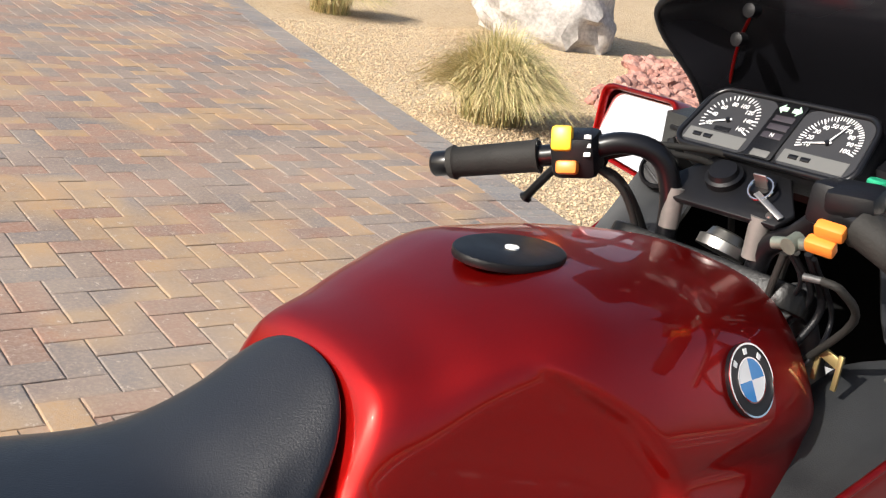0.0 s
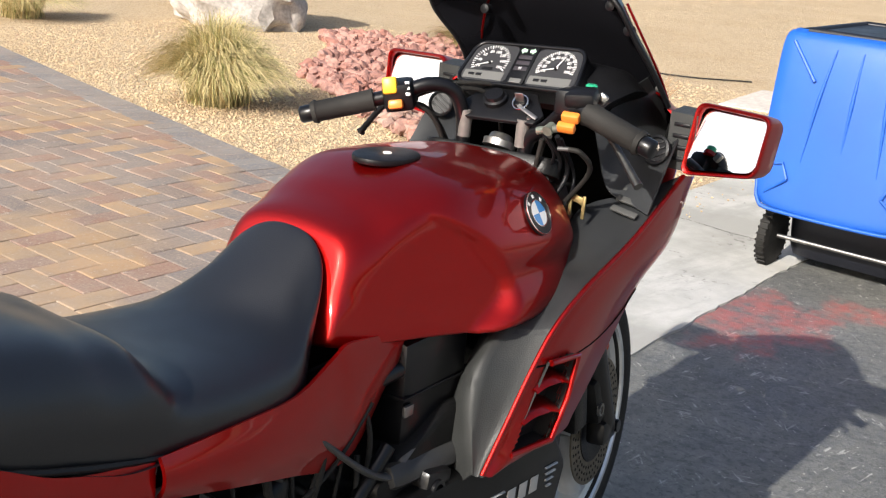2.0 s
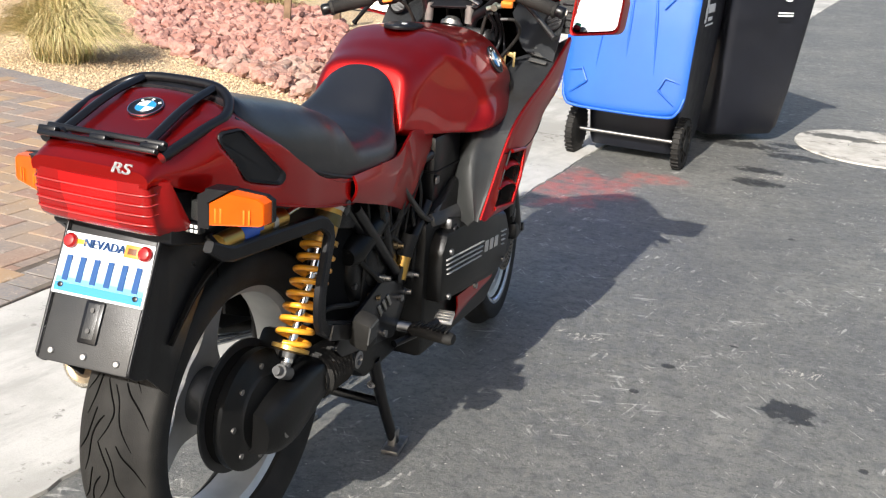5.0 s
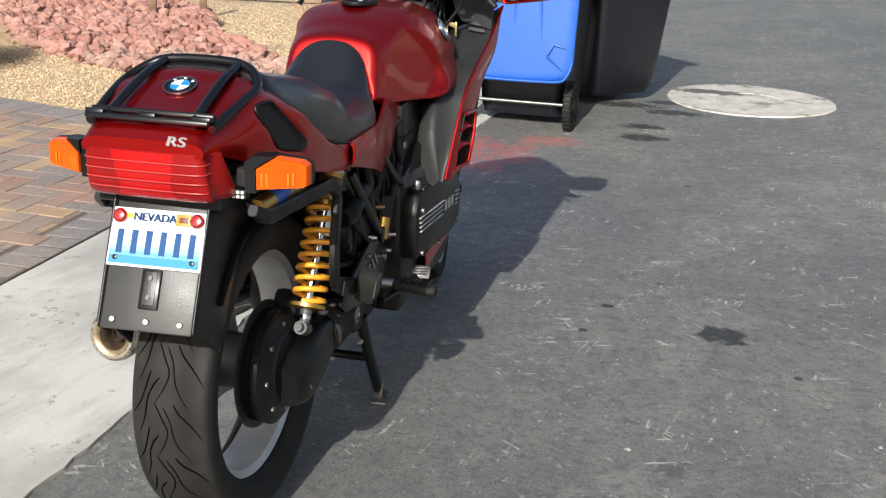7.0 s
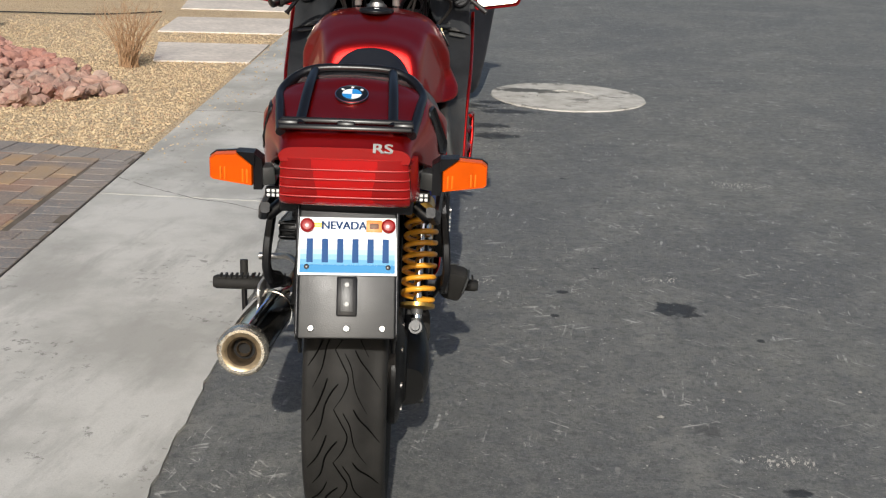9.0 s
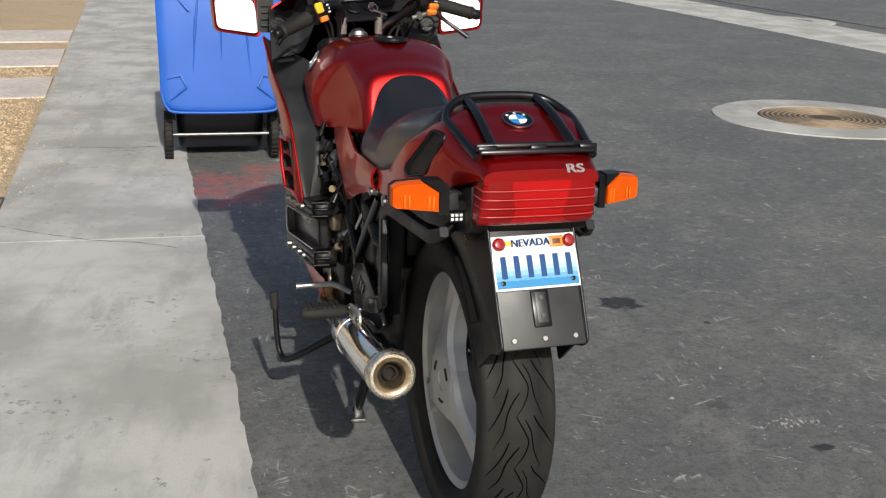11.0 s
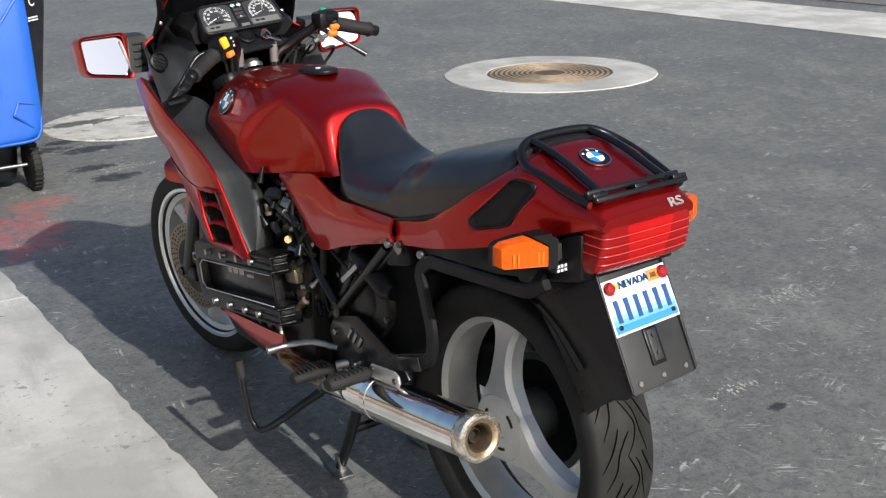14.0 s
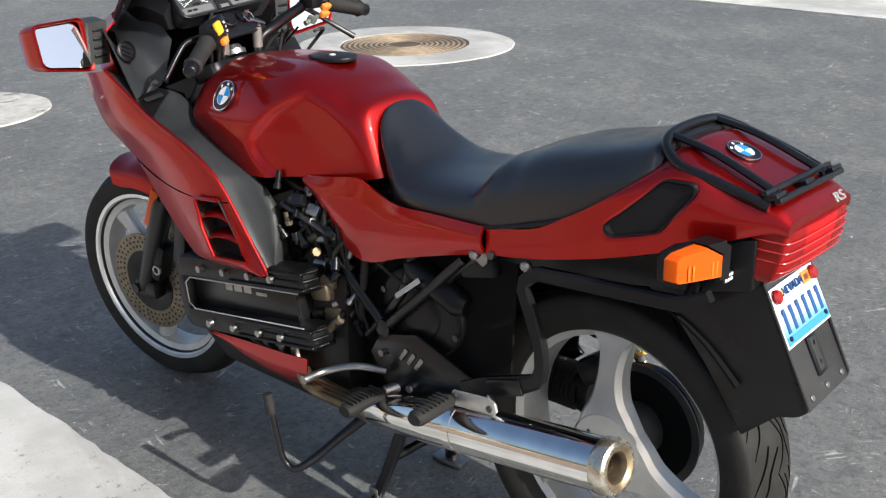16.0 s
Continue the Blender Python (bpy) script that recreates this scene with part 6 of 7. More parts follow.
part("rear_disc", revolve([(.050, .06), (.055, .06), (.055, .135), (.050, .135)], 56, "x", RA, 35, True), DARKDISC, rw, "rear brake disc")
# added matte black ring fills the gap beside the disc so it reads as shade
part("drive_flange", revolve([(.048, .05), (.048, .118), (.072, .118), (.072, .05)], 56, "x", (0, 0, .352), 35, True), LINER_AND_SHADE, bike)
drive = part("final_drive", revolve([(.070, .02), (.070, .112), (.076, .122), (.092, .122), (.100, .110), (.106, .080), (.112, .074), (.116, .03), (.116, .001)], 56, "x", (0, 0, .352)), ENGINE, bike, "black final drive housing")
for k in range(8):
    a = 2 * math.pi * k / 8
    part("drive_bolt", revolve([(.096, .006), (.106, .006)], 10, "x", (0, .095 * math.cos(a), .352 + .095 * math.sin(a))), STEEL, drive)
part("drive_plug", revolve([(.150, .016), (.160, .014), (.160, .008), (.156, .007)], 16, "x", (0, .012, .318)), ALU, drive)
part("swing_arm", loft([[(x0 + dx, y, z + dz) for dx, dz in ((-w, -h * .6), (-w, h * .6), (-w * .5, h), (w * .5, h), (w, h * .6), (w, -h * .6), (w * .5, -h), (-w * .5, -h))] for y, x0, z, w, h in ((-.045, .112, .325, .036, .040), (.0, .116, .328, .042, .058), (.06, .118, .335, .042, .062), (.13, .114, .345, .040, .055), (.19, .112, .352, .036, .042))], 3, 2, True, True, 50), ENGINE, drive)
for y in np.arange(.185, .275, .0125):
    part("boot_rib", revolve([(y, .040), (y + .006, .052), (y + .012, .040)], 28, "y", (.112, 0, .352)), RUBBER, drive)
part("drive_boot", tube([(.112, .175, .352), (.112, .30, .352)], .0435, 28, 1), RUBBER, drive, "ribbed black rubber drive shaft boot")
part("pivot_bolt", revolve([(.140, .020), (.158, .020), (.160, .012), (.150, .010)], 20, "x", (0, .315, .352)), STEEL, bike)
part("brake_caliper", block((.075, .115, .44), (.06, .09, .06), .014, (-35, 0, 0)), ENGINE, bike)
part("brake_hose", tube([(.10, .10, .46), (.13, .20, .50), (.13, .33, .47), (.12, .45, .45)], .006, 8, 6), RUBBER, bike)
# shock absorber
A, B = Vector((.130, .040, .425)), Vector((.138, .188, .714))
d = (B - A).normalized()
SQ = Matrix.Translation(A) @ d.to_track_quat("Z", "X").to_matrix().to_4x4()
shock = part("shock_absorber", moved(revolve([(.02, .012), (.05, .012), (.05, .009), (.20, .009), (.20, .022), (.33, .022), (.33, .001)], 24, "z"), SQ), CHROME, bike, "shock absorber with yellow coil spring")
part("coil_spring", moved(tube([(.033 * math.cos(t), .033 * math.sin(t), .055 + .205 * t / (2 * math.pi * 8.2)) for t in np.linspace(0, 2 * math.pi * 8.2, 150)], .0058, 8, 1), SQ), SPRING, shock, "yellow painted coil spring")
part("shock_cup", moved(revolve([(.040, .020), (.044, .038), (.052, .038), (.054, .02)], 28, "z"), SQ), GOLD, shock)
part("shock_body", moved(revolve([(.262, .036), (.272, .036), (.274, .027), (.335, .027), (.338, .02)], 28, "z"), SQ), GOLD, shock)
part("shock_collar", moved(revolve([(.300, .0275), (.302, .0285), (.322, .0285), (.324, .0275)], 28, "z"), SQ), mat("olive_collar", (.10, .085, .03), .4, .4), shock)
part("shock_head", moved(joined(revolve([(.334, .0285), (.352, .0285), (.366, .020), (.370, .006)], 24, "z"), revolve([(-.018, .015), (.018, .015)], 20, "x", (0, 0, .380))), SQ), mat("pale_grey_cap", (.50, .49, .46), .45, .2, vary=.15, vary_scale=40), shock)
part("shock_eye", moved(joined(revolve([(-.016, .0145), (.016, .0145)], 20, "x"), revolve([(.010, .010), (.045, .014)], 20, "z"), revolve([(.018, .010), (.030, .009)], 12, "x")), SQ), CASTING, shock)
res = part("shock_reservoir", tube([(.140, -.205, .755), (.142, -.13, .757), (.144, -.005, .754)], .018, 20, 1), GOLD, bike, "gold shock reservoir with blue band")
part("reservoir_band", rod((.1415, -.150, .7567), (.142, -.085, .7565), .0186, 20), mat("blue_band", (.03, .10, .45), .4), res)
part("reservoir_clamp", rod((.1425, -.060, .756), (.143, -.045, .7555), .0215, 20), ALU, res)
part("reservoir_hose", tube([(.144, -.005, .754), (.144, .05, .760), (.140, .13, .765), (.136, .180, .745)], .006, 8, 5), CHROME, res)

part("side_bracket", tube([(.158, .50, .70), (.162, .585, .625), (.164, .635, .592), (.164, .66, .590), (.162, .71, .612)], [.007, .009, .010, .010, .007], 8, 3, flat=.6), CASTING, bike, "bare alloy frame bracket")
part("switch_box", joined(block((.176, .735, .548), (.05, .065, .055), .010, (-12, 0, 0)), revolve([(.198, .016), (.206, .016), (.206, .010), (.200, .009)], 20, "x", (0, .728, .548))), BLACKPAINT, bike)
for k, (y, z) in enumerate(((.60, .46), (.63, .52), (.50, .56), (.44, .50), (.56, .43), (.39, .47))):
    part("fitting", tube([(.135, y, z), (.150, y + .004, z), (.151, y + .005, z), (.163, y + .008, z)], [.009, .009, .006, .006], 10, 1), (ALU, STEEL, BRASS)[k % 3], bike)
for k in range(8):
    y = .36 + .035 * k
    part("cable", tube([(.128, y, .745), (.145 + .004 * (k % 3), y + .02 * math.sin(k * 2.1), .66), (.14, y + .03 * math.sin(k), .56), (.130, y + .05 * math.sin(k * 1.3), .45)], .003 + .0012 * (k % 3), 6, 5), RUBBER, bike)
# stands -------------------------------------------------------------
for s in (1, -1):
    part("centre_stand_leg", tube([(s * .105, .50, .27), (s * .115, .545, .14), (s * .130, .59, .02)], [.016, .014, .014], 12, 3), BLACKPAINT, bike, "black centre stand leg")
    part("stand_foot", joined(block((s * .132, .592, .008), (.045, .085, .014), .004, (4, 0, s * 6)), block((s * .130, .588, .032), (.022, .03, .05), .005)), STEEL, bike, "rusty centre stand foot")
part("stand_bridge", rod((-.115, .545, .14), (.115, .545, .14), .012), BLACKPAINT, bike)
part("stand_spring", tube([(.10 + .008 * math.cos(t), .50 + .010 * t / 6.28, .20 + .008 * math.sin(t)) for t in np.linspace(0, 40, 60)], .0025, 6, 1), STEEL, bike)
ss = part("side_stand", tube([(-.165, .555, .275), (-.22, .585, .235), (-.312, .632, .172), (-.332, .66, .185), (-.338, .672, .24), (-.340, .688, .325)], [.014, .011, .009, .008, .008, .008], 12, 6), BLACKPAINT, bike, "black side stand swung out")
part("stand_rubber", tube([(-.340, .684, .300), (-.341, .692, .345)], [.011, .011], 12, 1), RUBBER, ss)

# ---------------------------------------------------------------- bins
def cart(at, lid_open, label, lid_mat):
    """A two-wheeled bin, its wheels towards -y."""
    c = thing("wheelie_bin", label, "bin", "wheelie bins at the kerb", at=at)
    rows = []
    for z, w, d0, d1, r in ((.05, .225, .10, .62, .05), (.10, .235, .07, .66, .06), (.30, .25, .05, .70, .06), (.90, .285, .0, .78, .06), (.98, .295, -.01, .80, .06), (.985, .31, -.02, .82, .06)):
        ring = []
        for cx, cy, a0 in ((w - r, d1 - r, 0), (-w + r, d1 - r, 90), (-w + r, d0 + r, 180), (w - r, d0 + r, 270)):
            for a in (0, 30, 60, 90):
                ring.append((cx + r * math.cos(radians(a0 + a)), cy + r * math.sin(radians(a0 + a)), z))
        rows.append(ring)
    body = part("body", loft(rows, 1, 1, True, True, 40), BLACKBIN, c)
    part("rim", tube([(-.315, -.02, .985), (-.315, .82, .985), (.315, .82, .985), (.315, -.02, .985), (-.315, -.02, .985)], .014, 8, 1), BLACKBIN, c)
    part("axle", rod((-.30, .03, .135), (.30, .03, .135), .010), STEEL, c)
    for s in (1, -1):
        w = part("wheel", revolve([(s * .262, .06), (s * .262, .118), (s * .27, .130), (s * .30, .130), (s * .308, .118), (s * .308, .098), (s * .296, .092), (s * .296, .045), (s * .31, .04), (s * .31, .001)], 40, "x", (0, .03, .132)), RUBBER, c, "black plastic bin wheel")
        tr = [block((s * .285, .03 + .131 * math.cos(a), .132 + .131 * math.sin(a)), (.044, .010, .010), .002, (math.degrees(a), 0, 0)) for a in np.linspace(0, 2 * math.pi, 31)[:-1]]
        part("tread_lug", joined(*tr), RUBBER, w)
        for k in range(8):
            a = k * math.pi / 4
            part("spoke", block((s * .300, .03 + .066 * math.cos(a), .132 + .066 * math.sin(a)), (.012, .016, .058), .003, (math.degrees(a) - 90, 0, 0)), RUBBER, w)
    part("handle", tube([(-.25, -.06, 1.0), (.25, -.06, 1.0)], .014, 8, 1), BLACKBIN, c)
    if lid_open:
        # the lid hangs open down the wheel side
        rows = []
        for u, z, y, hw in ((0, 1.005, -.05, .30), (.08, .97, -.10, .325), (.3, .80, -.135, .325), (.6, .55, -.165, .32), (.85, .37, -.185, .315), (.95, .315, -.19, .285), (1, .295, -.185, .22)):
            rows.append([(-hw, y + .035, z), (-hw + .012, y, z), (-hw * .5, y - .012, z), (0, y - .016, z), (hw * .5, y - .012, z), (hw - .012, y, z), (hw, y + .035, z)])
        lid = part("lid", sheet(rows, .006, 4, 3, 50), lid_mat, c, "bright blue lid hanging open")
        for x in (-.13, 0.0, .13):
            part("lid_rib", tube([(x * .8, -.125, .95), (x, -.158, .75), (x * 1.15, -.182, .50)], [.003, .008, .002], 8, 5), lid_mat, lid)
        for s in (1, -1):
            part("lid_catch", joined(tube([(s * .285, -.175, .47), (s * .215, -.19, .49), (s * .185, -.20, .43)], .006, 6, 1), tube([(s * .185, -.20, .43), (s * .27, -.19, .36)], .006, 6, 1)), lid_mat, lid)
            part("lid_brace", tube([(s * .28, -.115, .96), (s * .16, -.155, .82)], .007, 6, 1), lid_mat, lid)
        part("lid_edge", tube([(-.315, -.17, .40), (-.29, -.197, .325), (-.21, -.203, .297), (.21, -.203, .297), (.29, -.197, .325), (.315, -.17, .40)], .008, 8, 4), lid_mat, lid)
    else:
        part("lid", block((0, .39, 1.01), (.66, .90, .05), .02), lid_mat, c, "closed black lid")
    return c


b1 = cart(pose(-.242, 4.02, 0, 0, 0, -1), True, "dark navy plastic wheelie bin with blue lid hanging open", BLUEBIN)
b2 = cart(pose(-.23, 5.40, 0, 0, 0, 224), False, "black plastic wheelie bin standing behind the blue-lidded bin", BLACKBIN)

# ---------------------------------------------------------------- loose ground and planting
rnd = np.random.default_rng(7)


def scatter(points, sizes, squash, seed, jitter=.25):
    """Many small stones as one mesh: rough octahedra with cut corners."""
    r = np.random.default_rng(seed)
    base = np.array([(1, 0, 0), (-1, 0, 0), (0, 1, 0), (0, -1, 0), (0, 0, 1), (0, 0, -1)], float)
    tris = np.array([(0, 2, 4), (2, 1, 4), (1, 3, 4), (3, 0, 4), (2, 0, 5), (1, 2, 5), (3, 1, 5), (0, 3, 5)])
    n = len(points)
    v = base[None] * (1 + r.uniform(-jitter, jitter, (n, 6, 3))) + r.uniform(-jitter, jitter, (n, 6, 3))
    a = r.uniform(0, 2 * math.pi, n)
    c, s = np.cos(a), np.sin(a)
    x, y = v[..., 0] * c[:, None] - v[..., 1] * s[:, None], v[..., 0] * s[:, None] + v[..., 1] * c[:, None]
    v = np.stack([x, y, v[..., 2] * squash], -1) * np.asarray(sizes)[:, None, None] + np.asarray(points)[:, None]
    f = (tris[None] + 6 * np.arange(n)[:, None, None]).reshape(-1, 3)
    me = bpy.data.meshes.new("stones")
    me.from_pydata(v.reshape(-1, 3).tolist(), [], f.tolist())
    return me


def inside(px, py, poly):
    ok = np.zeros(len(px), bool)
    j = len(poly) - 1
    for i in range(len(poly)):
        (xi, yi), (xj, yj) = poly[i], poly[j]
        hit = ((yi > py) != (yj > py)) & (px < (xj - xi) * (py - yi) / (yj - yi + 1e-12) + xi)
        ok ^= hit
        j = i
    return ok


LAVA = [(-1.83, 4.67), (-2.3, 4.15), (-3.0, 4.55), (-3.5, 4.76), (-4.15, 5.17), (-4.66, 5.44), (-5.4, 6.6), (-6.2, 7.25), (-5.2, 8.4), (-4.4, 7.9), (-3.8, 7.4), (-3.0, 6.0), (-2.6, 5.75)]
n = 42000
gx, gy = rnd.uniform(-7.5, -1.34, n), rnd.uniform(2.9, 8.5, n)
keep = (gy > np.array([bed_y(x) for x in gx]) + .01) & (rnd.uniform(0, 1, n) < np.clip(1.35 - (gy - 3) / 6 - (-gx - 1.3) / 12, .15, 1))
gx, gy = gx[keep], gy[keep]
GRAVEL = stones("gravel_stones", (.50, .37, .22), (.60, .47, .30), (.34, .22, .14))
me = scatter(np.stack([gx, gy, np.full(len(gx), .019)], 1), rnd.uniform(.006, .0125, len(gx)), .7, 3)
me.materials.append(GRAVEL)
tagged(new("gravel", me), "loose tan desert gravel stones", "gravel", kind="stuff")
# stray stones on the pavers' edge and the gutter
m_ = 260
sx, sy = rnd.uniform(-1.34, -1.05, m_) - .0, rnd.uniform(3.0, 9.0, m_)
me = scatter(np.stack([sx, sy, np.full(m_, .019)], 1), rnd.uniform(.003, .008, m_), .7, 5)
me.materials.append(GRAVEL)
tagged(new("stray_gravel", me), "stray gravel on the concrete edge", "gravel", kind="stuff")

# pale crumbs and grit on the asphalt
m_ = 5200
sx, sy = rnd.uniform(-.42, 4.5, m_), rnd.uniform(-1.4, 7.0, m_)
me = scatter(np.stack([sx, sy, np.full(m_, .001)], 1), rnd.uniform(.0012, .0038, m_) * (1 + (rnd.uniform(0, 1, m_) > .97) * 1.4), .5, 6)
me.materials.append(stones("asphalt_grit", (.22, .215, .20), (.34, .325, .30), (.08, .075, .07)))
tagged(new("road_grit", me), "pale crumbs of grit on the asphalt", "grit", kind="stuff")

# red lava rocks: faceted lumps
n = 5600
lx, ly = rnd.uniform(-6.3, -1.8, n), rnd.uniform(4.1, 8.5, n)
ok = inside(lx, ly, LAVA)
lx, ly = lx[ok], ly[ok]
sz = rnd.uniform(.026, .058, len(lx))
lz = .02 + sz * .40 + (rnd.uniform(0, 1, len(lx)) > .6) * .035
LAVAM = stones("red_lava_stone", (.33, .155, .12), (.43, .245, .20), (.24, .12, .10))
LAVAP = paver_mat("red_lava_piece", [(.34, .155, .12), (.43, .235, .185), (.25, .12, .10), (.45, .28, .23), (.38, .18, .14)])
heap = thing("rock_bed", "heap of broken dusky red lava rocks", "rocks", kind="structure")
near = np.argsort(ly - .35 * lx)[:298]
far = np.setdiff1d(np.arange(len(lx)), near)


def lump(seed):
    """A rough porous stone, one unit across its half."""
    bm = bmesh.new()
    bmesh.ops.create_icosphere(bm, subdivisions=2, radius=1)
    o = Vector((seed * 3.1, seed * 1.7, 0))
    for v in bm.verts:
        v.co *= 1 + .50 * noise.noise(v.co * 1.2 + o) + .45 * noise.noise(v.co * 2.9 + o)
        v.co = Vector((v.co.x * 1.15, v.co.y * .9, v.co.z * .7))
    me = bpy.data.meshes.new("rock")
    bm.to_mesh(me)
    bm.free()
    return me


kinds = [lump(i) for i in range(12)]
for q in kinds:
    q.materials.append(LAVAP)
for i in near:
    o = new("rock", kinds[i % 12])
    o.parent = heap
    o.matrix_basis = pose(float(lx[i]), float(ly[i]), float(lz[i]), rng.uniform(-40, 40), rng.uniform(-40, 40), rng.uniform(0, 360)) @ Matrix.Scale(float(sz[i]), 4)
rv, rf = [], []
for i in far:
    src = kinds[i % 12]
    m4 = pose(float(lx[i]), float(ly[i]), float(lz[i]), rng.uniform(-40, 40), rng.uniform(-40, 40), rng.uniform(0, 360)) @ Matrix.Scale(float(sz[i]), 4)
    o = len(rv)
    rv += [tuple(m4 @ v.co) for v in src.vertices]
    rf += [tuple(o + k for k in p.vertices) for p in src.polygons]
me = bpy.data.meshes.new("far_rocks")
me.from_pydata(rv, [], rf)
me.materials.append(LAVAM)
tagged(part("far_rocks", me, None, heap), kind="stuff")

# boulder
bm = bmesh.new()
bmesh.ops.create_icosphere(bm, subdivisions=4, radius=1)
for v in bm.verts:
    p = v.co.copy()
    q = Vector((round(p.x * 2.2) / 2.2, round(p.y * 2.2) / 2.2, round(p.z * 2.2) / 2.2))
    v.co = (p * .7 + q * .3) * (1 + .30 * noise.noise(p * 1.3) + .10 * noise.noise(p * 4) + .03 * noise.noise(p * 11))
    v.co = Vector((v.co.x * .72, v.co.y * .48, v.co.z * .52))
me = finish(bm)
me.materials.append(mat("pale_grey_boulder", (.42, .39, .36), .85, bump=.8, bump_scale=25, vary=.35, vary_scale=3.5, grain=.25, grain_scale=30))
rock = tagged(new("boulder", me), "pale grey landscape boulder in the gravel bed", "boulder")
rock.matrix_world = pose(-7.05, 7.05, .38, 0, 8, 38)


def tuft(x, y, height, radius, count, seed, label, straw=.5):
    """Fountain grass: arching thin blades from one crown."""
    r = np.random.default_rng(seed)
    t = thing("grass_tuft", label, "grass", "ornamental grasses", at=pose(x, y, .016))
    for k, (name, material, share) in enumerate((("green_blade", GRASSG, 1 - straw), ("straw_blade", GRASSY, straw))):
        vs, fs = [], []
        for _ in range(int(count * share)):
            a = r.uniform(0, 2 * math.pi)
            out = radius * r.uniform(.15, 1.0) ** .8
            h = height * r.uniform(.70, 1.08) * (1 - .30 * (out / radius) ** 2)
            root = np.array((r.normal(0, .06), r.normal(0, .06), 0))
            d = np.array((math.cos(a), math.sin(a), 0))
            side = np.array((-d[1], d[0], 0))
            tw = r.normal(0, .15)
            w = r.uniform(.0018, .0034)
            b = len(vs)
            for j, u in enumerate((0, .3, .55, .8, 1.0)):
                droop = h * (u * 1.5 - (.50 + .72 * out / radius) * u ** 2.3)
                p = root + d * out * u ** 1.35 + side * tw * u * u * .3 + np.array((0, 0, droop))
                ww = w * (1 - u * .85)
                vs += [p - side * ww, p + side * ww + np.array((0, 0, ww))]
                if j:
                    fs.append((b + 2 * j - 2, b + 2 * j - 1, b + 2 * j + 1, b + 2 * j))
        me = bpy.data.meshes.new("blades")
        me.from_pydata([tuple(map(float, v)) for v in vs], [], fs)
        tagged(part(name, me, material, t), kind="stuff")
    return t


def blade_mat(name, a, b_, c_):
    m = stones(name, a, b_, c_, .7)
    return m


GRASSG = blade_mat("grass_green", (.22, .22, .07), (.30, .29, .10), (.38, .33, .13))
GRASSY = blade_mat("grass_straw", (.58, .45, .20), (.70, .58, .32), (.42, .36, .15))
tuft(-4.22, 4.25, .68, .52, 5200, 1, "clump of green and straw fountain grass", .68)
tuft(-8.0, 5.35, .62, .60, 2600, 2, "dry straw-coloured fountain grass clump", .8)
tuft(-4.9, 7.9, .42, .5, 1200, 3, "low yellow-green grass clump by the lava rocks", .6)
tuft(-8.2, 7.6, .5, .6, 1200, 8, "dry grass clump behind the boulder", .8)

# stepping slabs
SLABCON = mat("warm_pale_slab", (.56, .50, .44), .85, bump=.3, bump_scale=120, vary=.14, vary_scale=2.5, grain=.15, grain_scale=25)
slabs = (((-2.00, 6.05), (-1.31, 6.13), (-1.31, 7.10), (-2.20, 7.00)), ((-2.38, 7.68), (-1.31, 7.80), (-1.31, 8.95), (-2.46, 8.75)), ((-2.60, 9.5), (-1.31, 9.6), (-1.31, 10.7), (-2.75, 10.5)))
for q in slabs:
    s_ = flat("stepping_slab", q, .028, SLABCON, "pale concrete stepping slab set in gravel", .06, kind="", category="slab")
    tagged(s_, group="stepping slabs")
# dry bush
bush = thing("dry_bush", "small dry leafless brown bush in the gravel", "bush", at=pose(-2.10, 5.76, .016))
tw = []
r = np.random.default_rng(12)
for k in range(70):
    a, l = r.uniform(0, 6.28), r.uniform(.15, .42)
    o = r.uniform(.05, .28)
    p0 = np.array((r.normal(0, .03), r.normal(0, .03), 0))
    p1 = p0 + (o * .4 * math.cos(a), o * .4 * math.sin(a), l * .6)
    p2 = p1 + (o * .6 * math.cos(a + r.normal(0, .5)), o * .6 * math.sin(a), l * .5)
    tw.append(tube([p0, p1, p2], [.004, .003, .001], 4, 2))
    for _ in range(2):
        q = p1 + (p2 - p1) * r.uniform(.2, 1)
        tw.append(tube([q, q + r.normal(0, .05, 3) + (0, 0, .04)], [.002, .0008], 4, 1))
part("twig", joined(*tw), mat("dry_twig", (.36, .22, .12), .9, vary=.3, vary_scale=30), bush)["kind"] = "stuff"
# stakes
STAKE = mat("weathered_wood", (.19, .12, .07), .85, bump=.5, bump_scale=90, vary=.3, vary_scale=12)
for x, y, h in ((-4.10, 6.90, .40), (-3.80, 7.25, .40)):
    o = tagged(new("wooden_stake", block((0, 0, h / 2), (.06, .05, h), .006)), "short weathered wooden stake in the gravel", "stake", "wooden stakes")
    o.data.materials.append(STAKE)
    o.matrix_world = pose(x, y, .014, 2, 3, 20)
# small black drip line
line = tagged(new("drip_hose", tube([(-4.6, 8.5, .028), (-3.9, 8.6, .03), (-3.2, 8.7, .028), (-2.7, 9.1, .028)], .007, 6, 6)), "thin black drip hose lying on the gravel", "hose")
line.data.materials.append(RUBBER)

# bin markings
def mark(parent, x, y, z, w, h, turn):
    part("print_bar", moved(block((0, 0, 0), (w, .001, h), .0002), pose(x, y, z, 0, 0, turn)), WHITE, parent)


for k, (z, w, h) in enumerate(((.80, .16, .045), (.745, .10, .020), (.715, .18, .010))):
    mark(b1, .2785 + (z - .75) * .058, .36, z, w, h, 90)
for z, h in ((.83, .05), (.78, .055), (.74, .02)):
    mark(b1, .2800 + (z - .75) * .058, .245, z, .045, h, 90)
part("letter", moved(lettering("C", .09, .0006), pose(-.05, .804, .86, 90, 0, 180)), WHITE, b2)
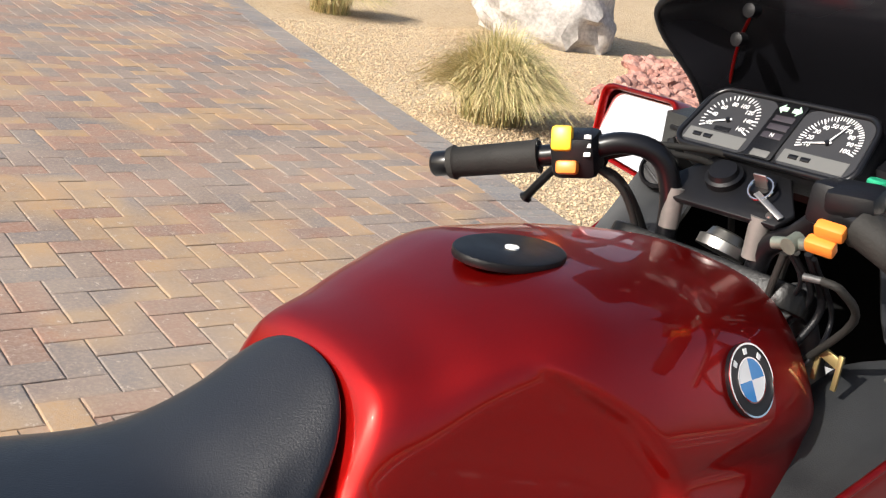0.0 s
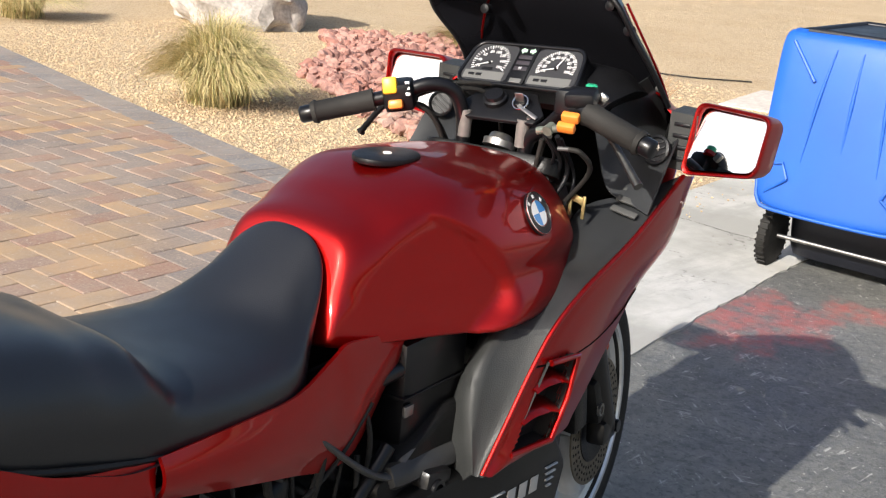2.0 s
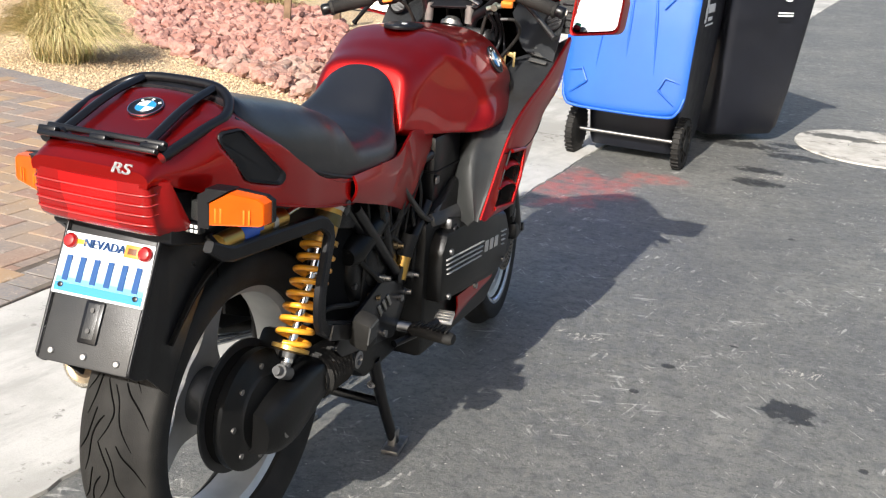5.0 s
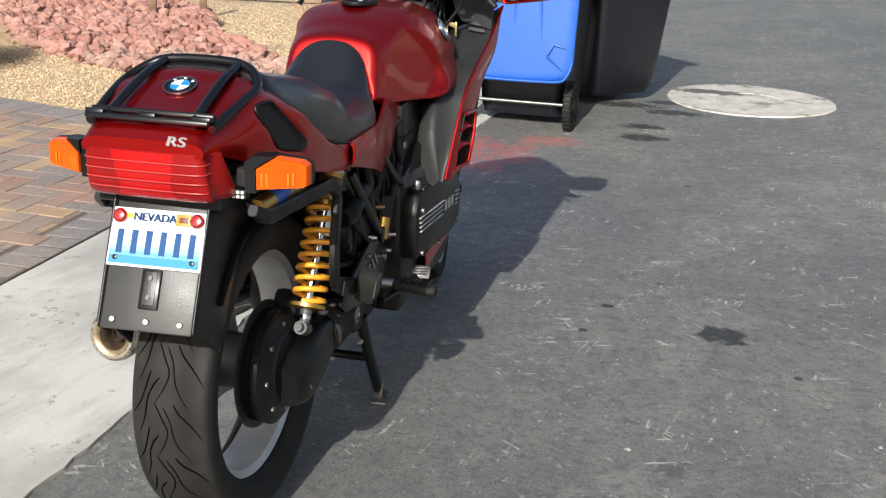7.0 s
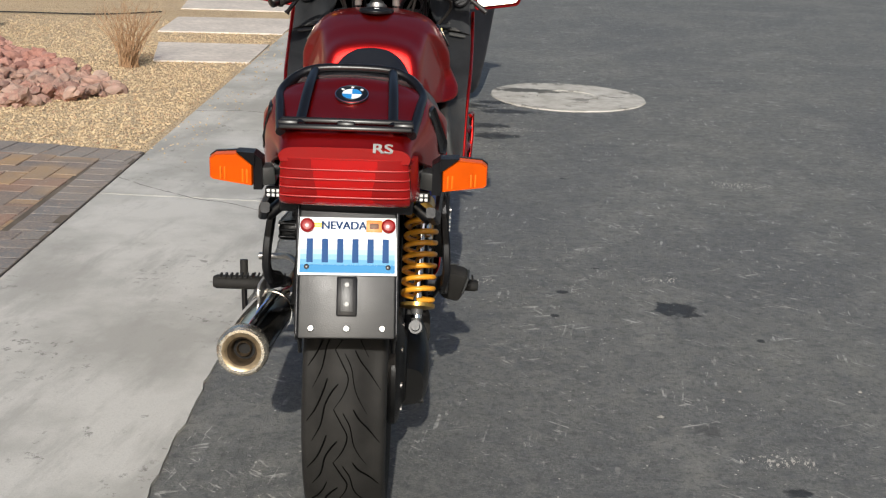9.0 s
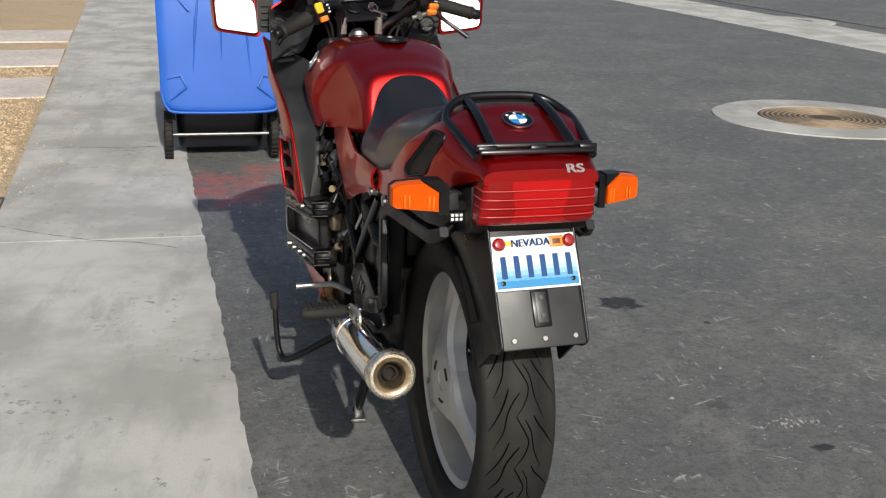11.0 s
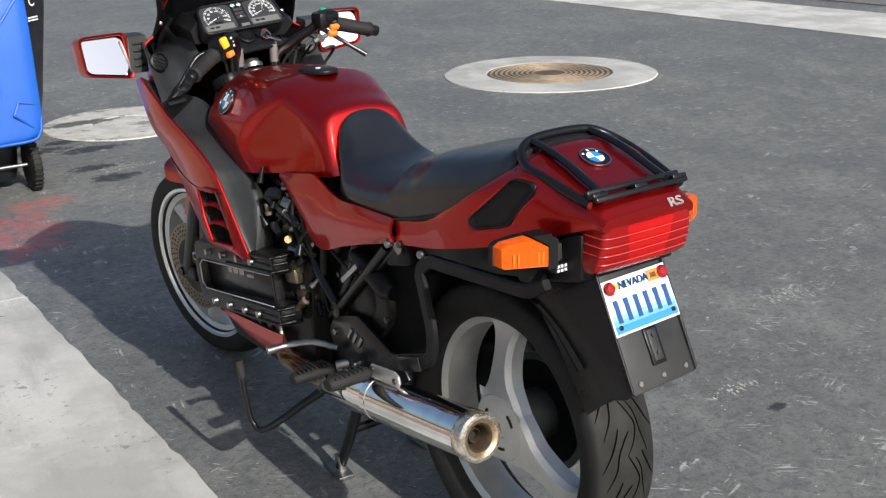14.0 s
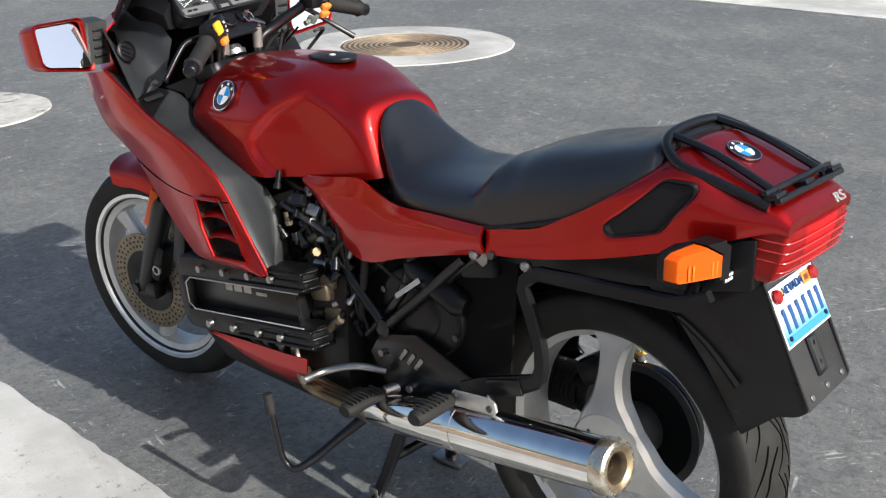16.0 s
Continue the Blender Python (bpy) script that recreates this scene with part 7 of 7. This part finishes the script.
for z, w in ((.77, .10), (.755, .10)):
    mark(b2, -.05, .80, z, w, .008, 0)

# ---------------------------------------------------------------- pavers, last
PCOL = [(.40, .25, .115), (.25, .135, .095), (.29, .158, .11), (.18, .142, .12), (.135, .135, .14), (.205, .165, .145), (.25, .142, .10), (.165, .148, .14)]
PAVER, PAVERS = paver_mat("mixed_clay_paver", PCOL, clay=True), paver_mat("mixed_clay_paver_field", PCOL, True, True)
GCOL = [(.17, .17, .175), (.20, .195, .19), (.15, .155, .165), (.19, .185, .185)]
BORDER, BORDERS = paver_mat("grey_border_paver", GCOL), paver_mat("grey_border_paver_run", GCOL, True)
W, GAP, TOP = .107, .0034, .030


def paver_mesh(l, w):
    a, b, c = l / 2 - GAP / 2, w / 2 - GAP / 2, .0045
    v = [(x * a, y * b, z) for z in (-.03, -.0022) for x, y in ((-1, -1), (1, -1), (1, 1), (-1, 1))] + [(x * (a - c), y * (b - c), 0) for x, y in ((-1, -1), (1, -1), (1, 1), (-1, 1))]
    f = [(8, 9, 10, 11)] + [(i, (i + 1) % 4, 4 + (i + 1) % 4, 4 + i) for i in range(4)] + [(4 + i, 4 + (i + 1) % 4, 8 + (i + 1) % 4, 8 + i) for i in range(4)]
    return v, f


PV, PF_ = paver_mesh(2 * W, W)
shared = bpy.data.meshes.new("paver")
shared.from_pydata(PV, [], PF_)
shared.materials.append(PAVER)
drive_way = thing("driveway", "herringbone driveway of mixed tan, brown and grey pavers", "driveway", kind="structure")
fv, ff = [], []
ca, sa = math.cos(radians(-2)), math.sin(radians(-2))
count = 0
for i in range(-130, 1):
    for j in range(-40, 62):
        t = (i - j) % 4
        if t not in (0, 3):
            continue
        u, v_ = (i + (1 if t == 0 else .5)) * W, (j + (.5 if t == 0 else 1)) * W
        x, y = -1.47 + u * ca - v_ * sa, v_ * ca + u * sa - .2
        if x > -1.50 or y > bed_y(x) - .235 or y < -2.2:
            continue
        m = Matrix.Translation((x, y, TOP + rng.uniform(-.0015, .0015))) @ pose(0, 0, 0, rng.uniform(-.4, .4), rng.uniform(-.4, .4), (0 if t == 0 else 90) - 2)
        if x > -3.35 and y > .55 and count < 298:
            o = new("paver", shared)
            o.parent, o.matrix_basis = drive_way, m
            count += 1
        else:
            b = len(fv)
            fv += [tuple(m @ Vector(p)) for p in PV]
            ff += [tuple(b + q for q in f) for f in PF_]
me = bpy.data.meshes.new("paver_field")
me.from_pydata(fv, [], ff)
tagged(part("paver_field", me, PAVERS, drive_way), kind="stuff")
# cut pieces between the field and the edge course
cv, cf = [], []
x = -1.48
while x > -13:
    b = len(cv)
    w_ = rng.uniform(.07, .19)
    for xx, d0 in ((x, .226), (x, .40), (x - w_ + .004, .40), (x - w_ + .004, .226)):
        cv.append((xx, bed_y(xx) - d0, TOP - .0035 + rng.uniform(-.0008, .0008)))
    cf.append((b, b + 1, b + 2, b + 3))
    x -= w_
for j in range(46):
    b = len(cv)
    yy = 2.84 - .107 * j
    cv += [(-1.487, yy, TOP - .004), (-1.487, yy - .103, TOP - .004), (-1.64, yy - .103, TOP - .004), (-1.64, yy, TOP - .004)]
    cf.append((b, b + 1, b + 2, b + 3))
me = bpy.data.meshes.new("cut_paver")
me.from_pydata(cv, [], cf)
tagged(part("cut_paver", me, PAVERS, drive_way), kind="stuff")
# soldier courses round the edge
SV, SF = paver_mesh(.16, .107)
sold = bpy.data.meshes.new("border_paver")
sold.from_pydata(SV, [], SF)
sold.materials.append(BORDER)
LV, LF = paver_mesh(.215, .107)
lold = bpy.data.meshes.new("edge_paver")
lold.from_pydata(LV, [], LF)
lold.materials.append(BORDER)
y = 3.10
while y > -2.2:
    o = new("border_paver", sold)
    o.parent, o.matrix_basis = drive_way, Matrix.Translation((-1.381, y, TOP - .004 + rng.uniform(-.0015, .0015))) @ pose(0, 0, 0, 0, 1.2, rng.uniform(-.6, .6))
    y -= .108
x = -1.38
while x > -13:
    y0, y1 = bed_y(x - .05), bed_y(x + .05)
    ang = math.atan2(y1 - y0, .1)
    o = new("edge_paver", lold)
    o.parent, o.matrix_basis = drive_way, Matrix.Translation((x, bed_y(x) - .118, TOP + rng.uniform(-.0015, .0015))) @ pose(0, 0, 0, rng.uniform(-.4, .4), 0, 90 + math.degrees(ang))
    x -= .108 * math.cos(ang)
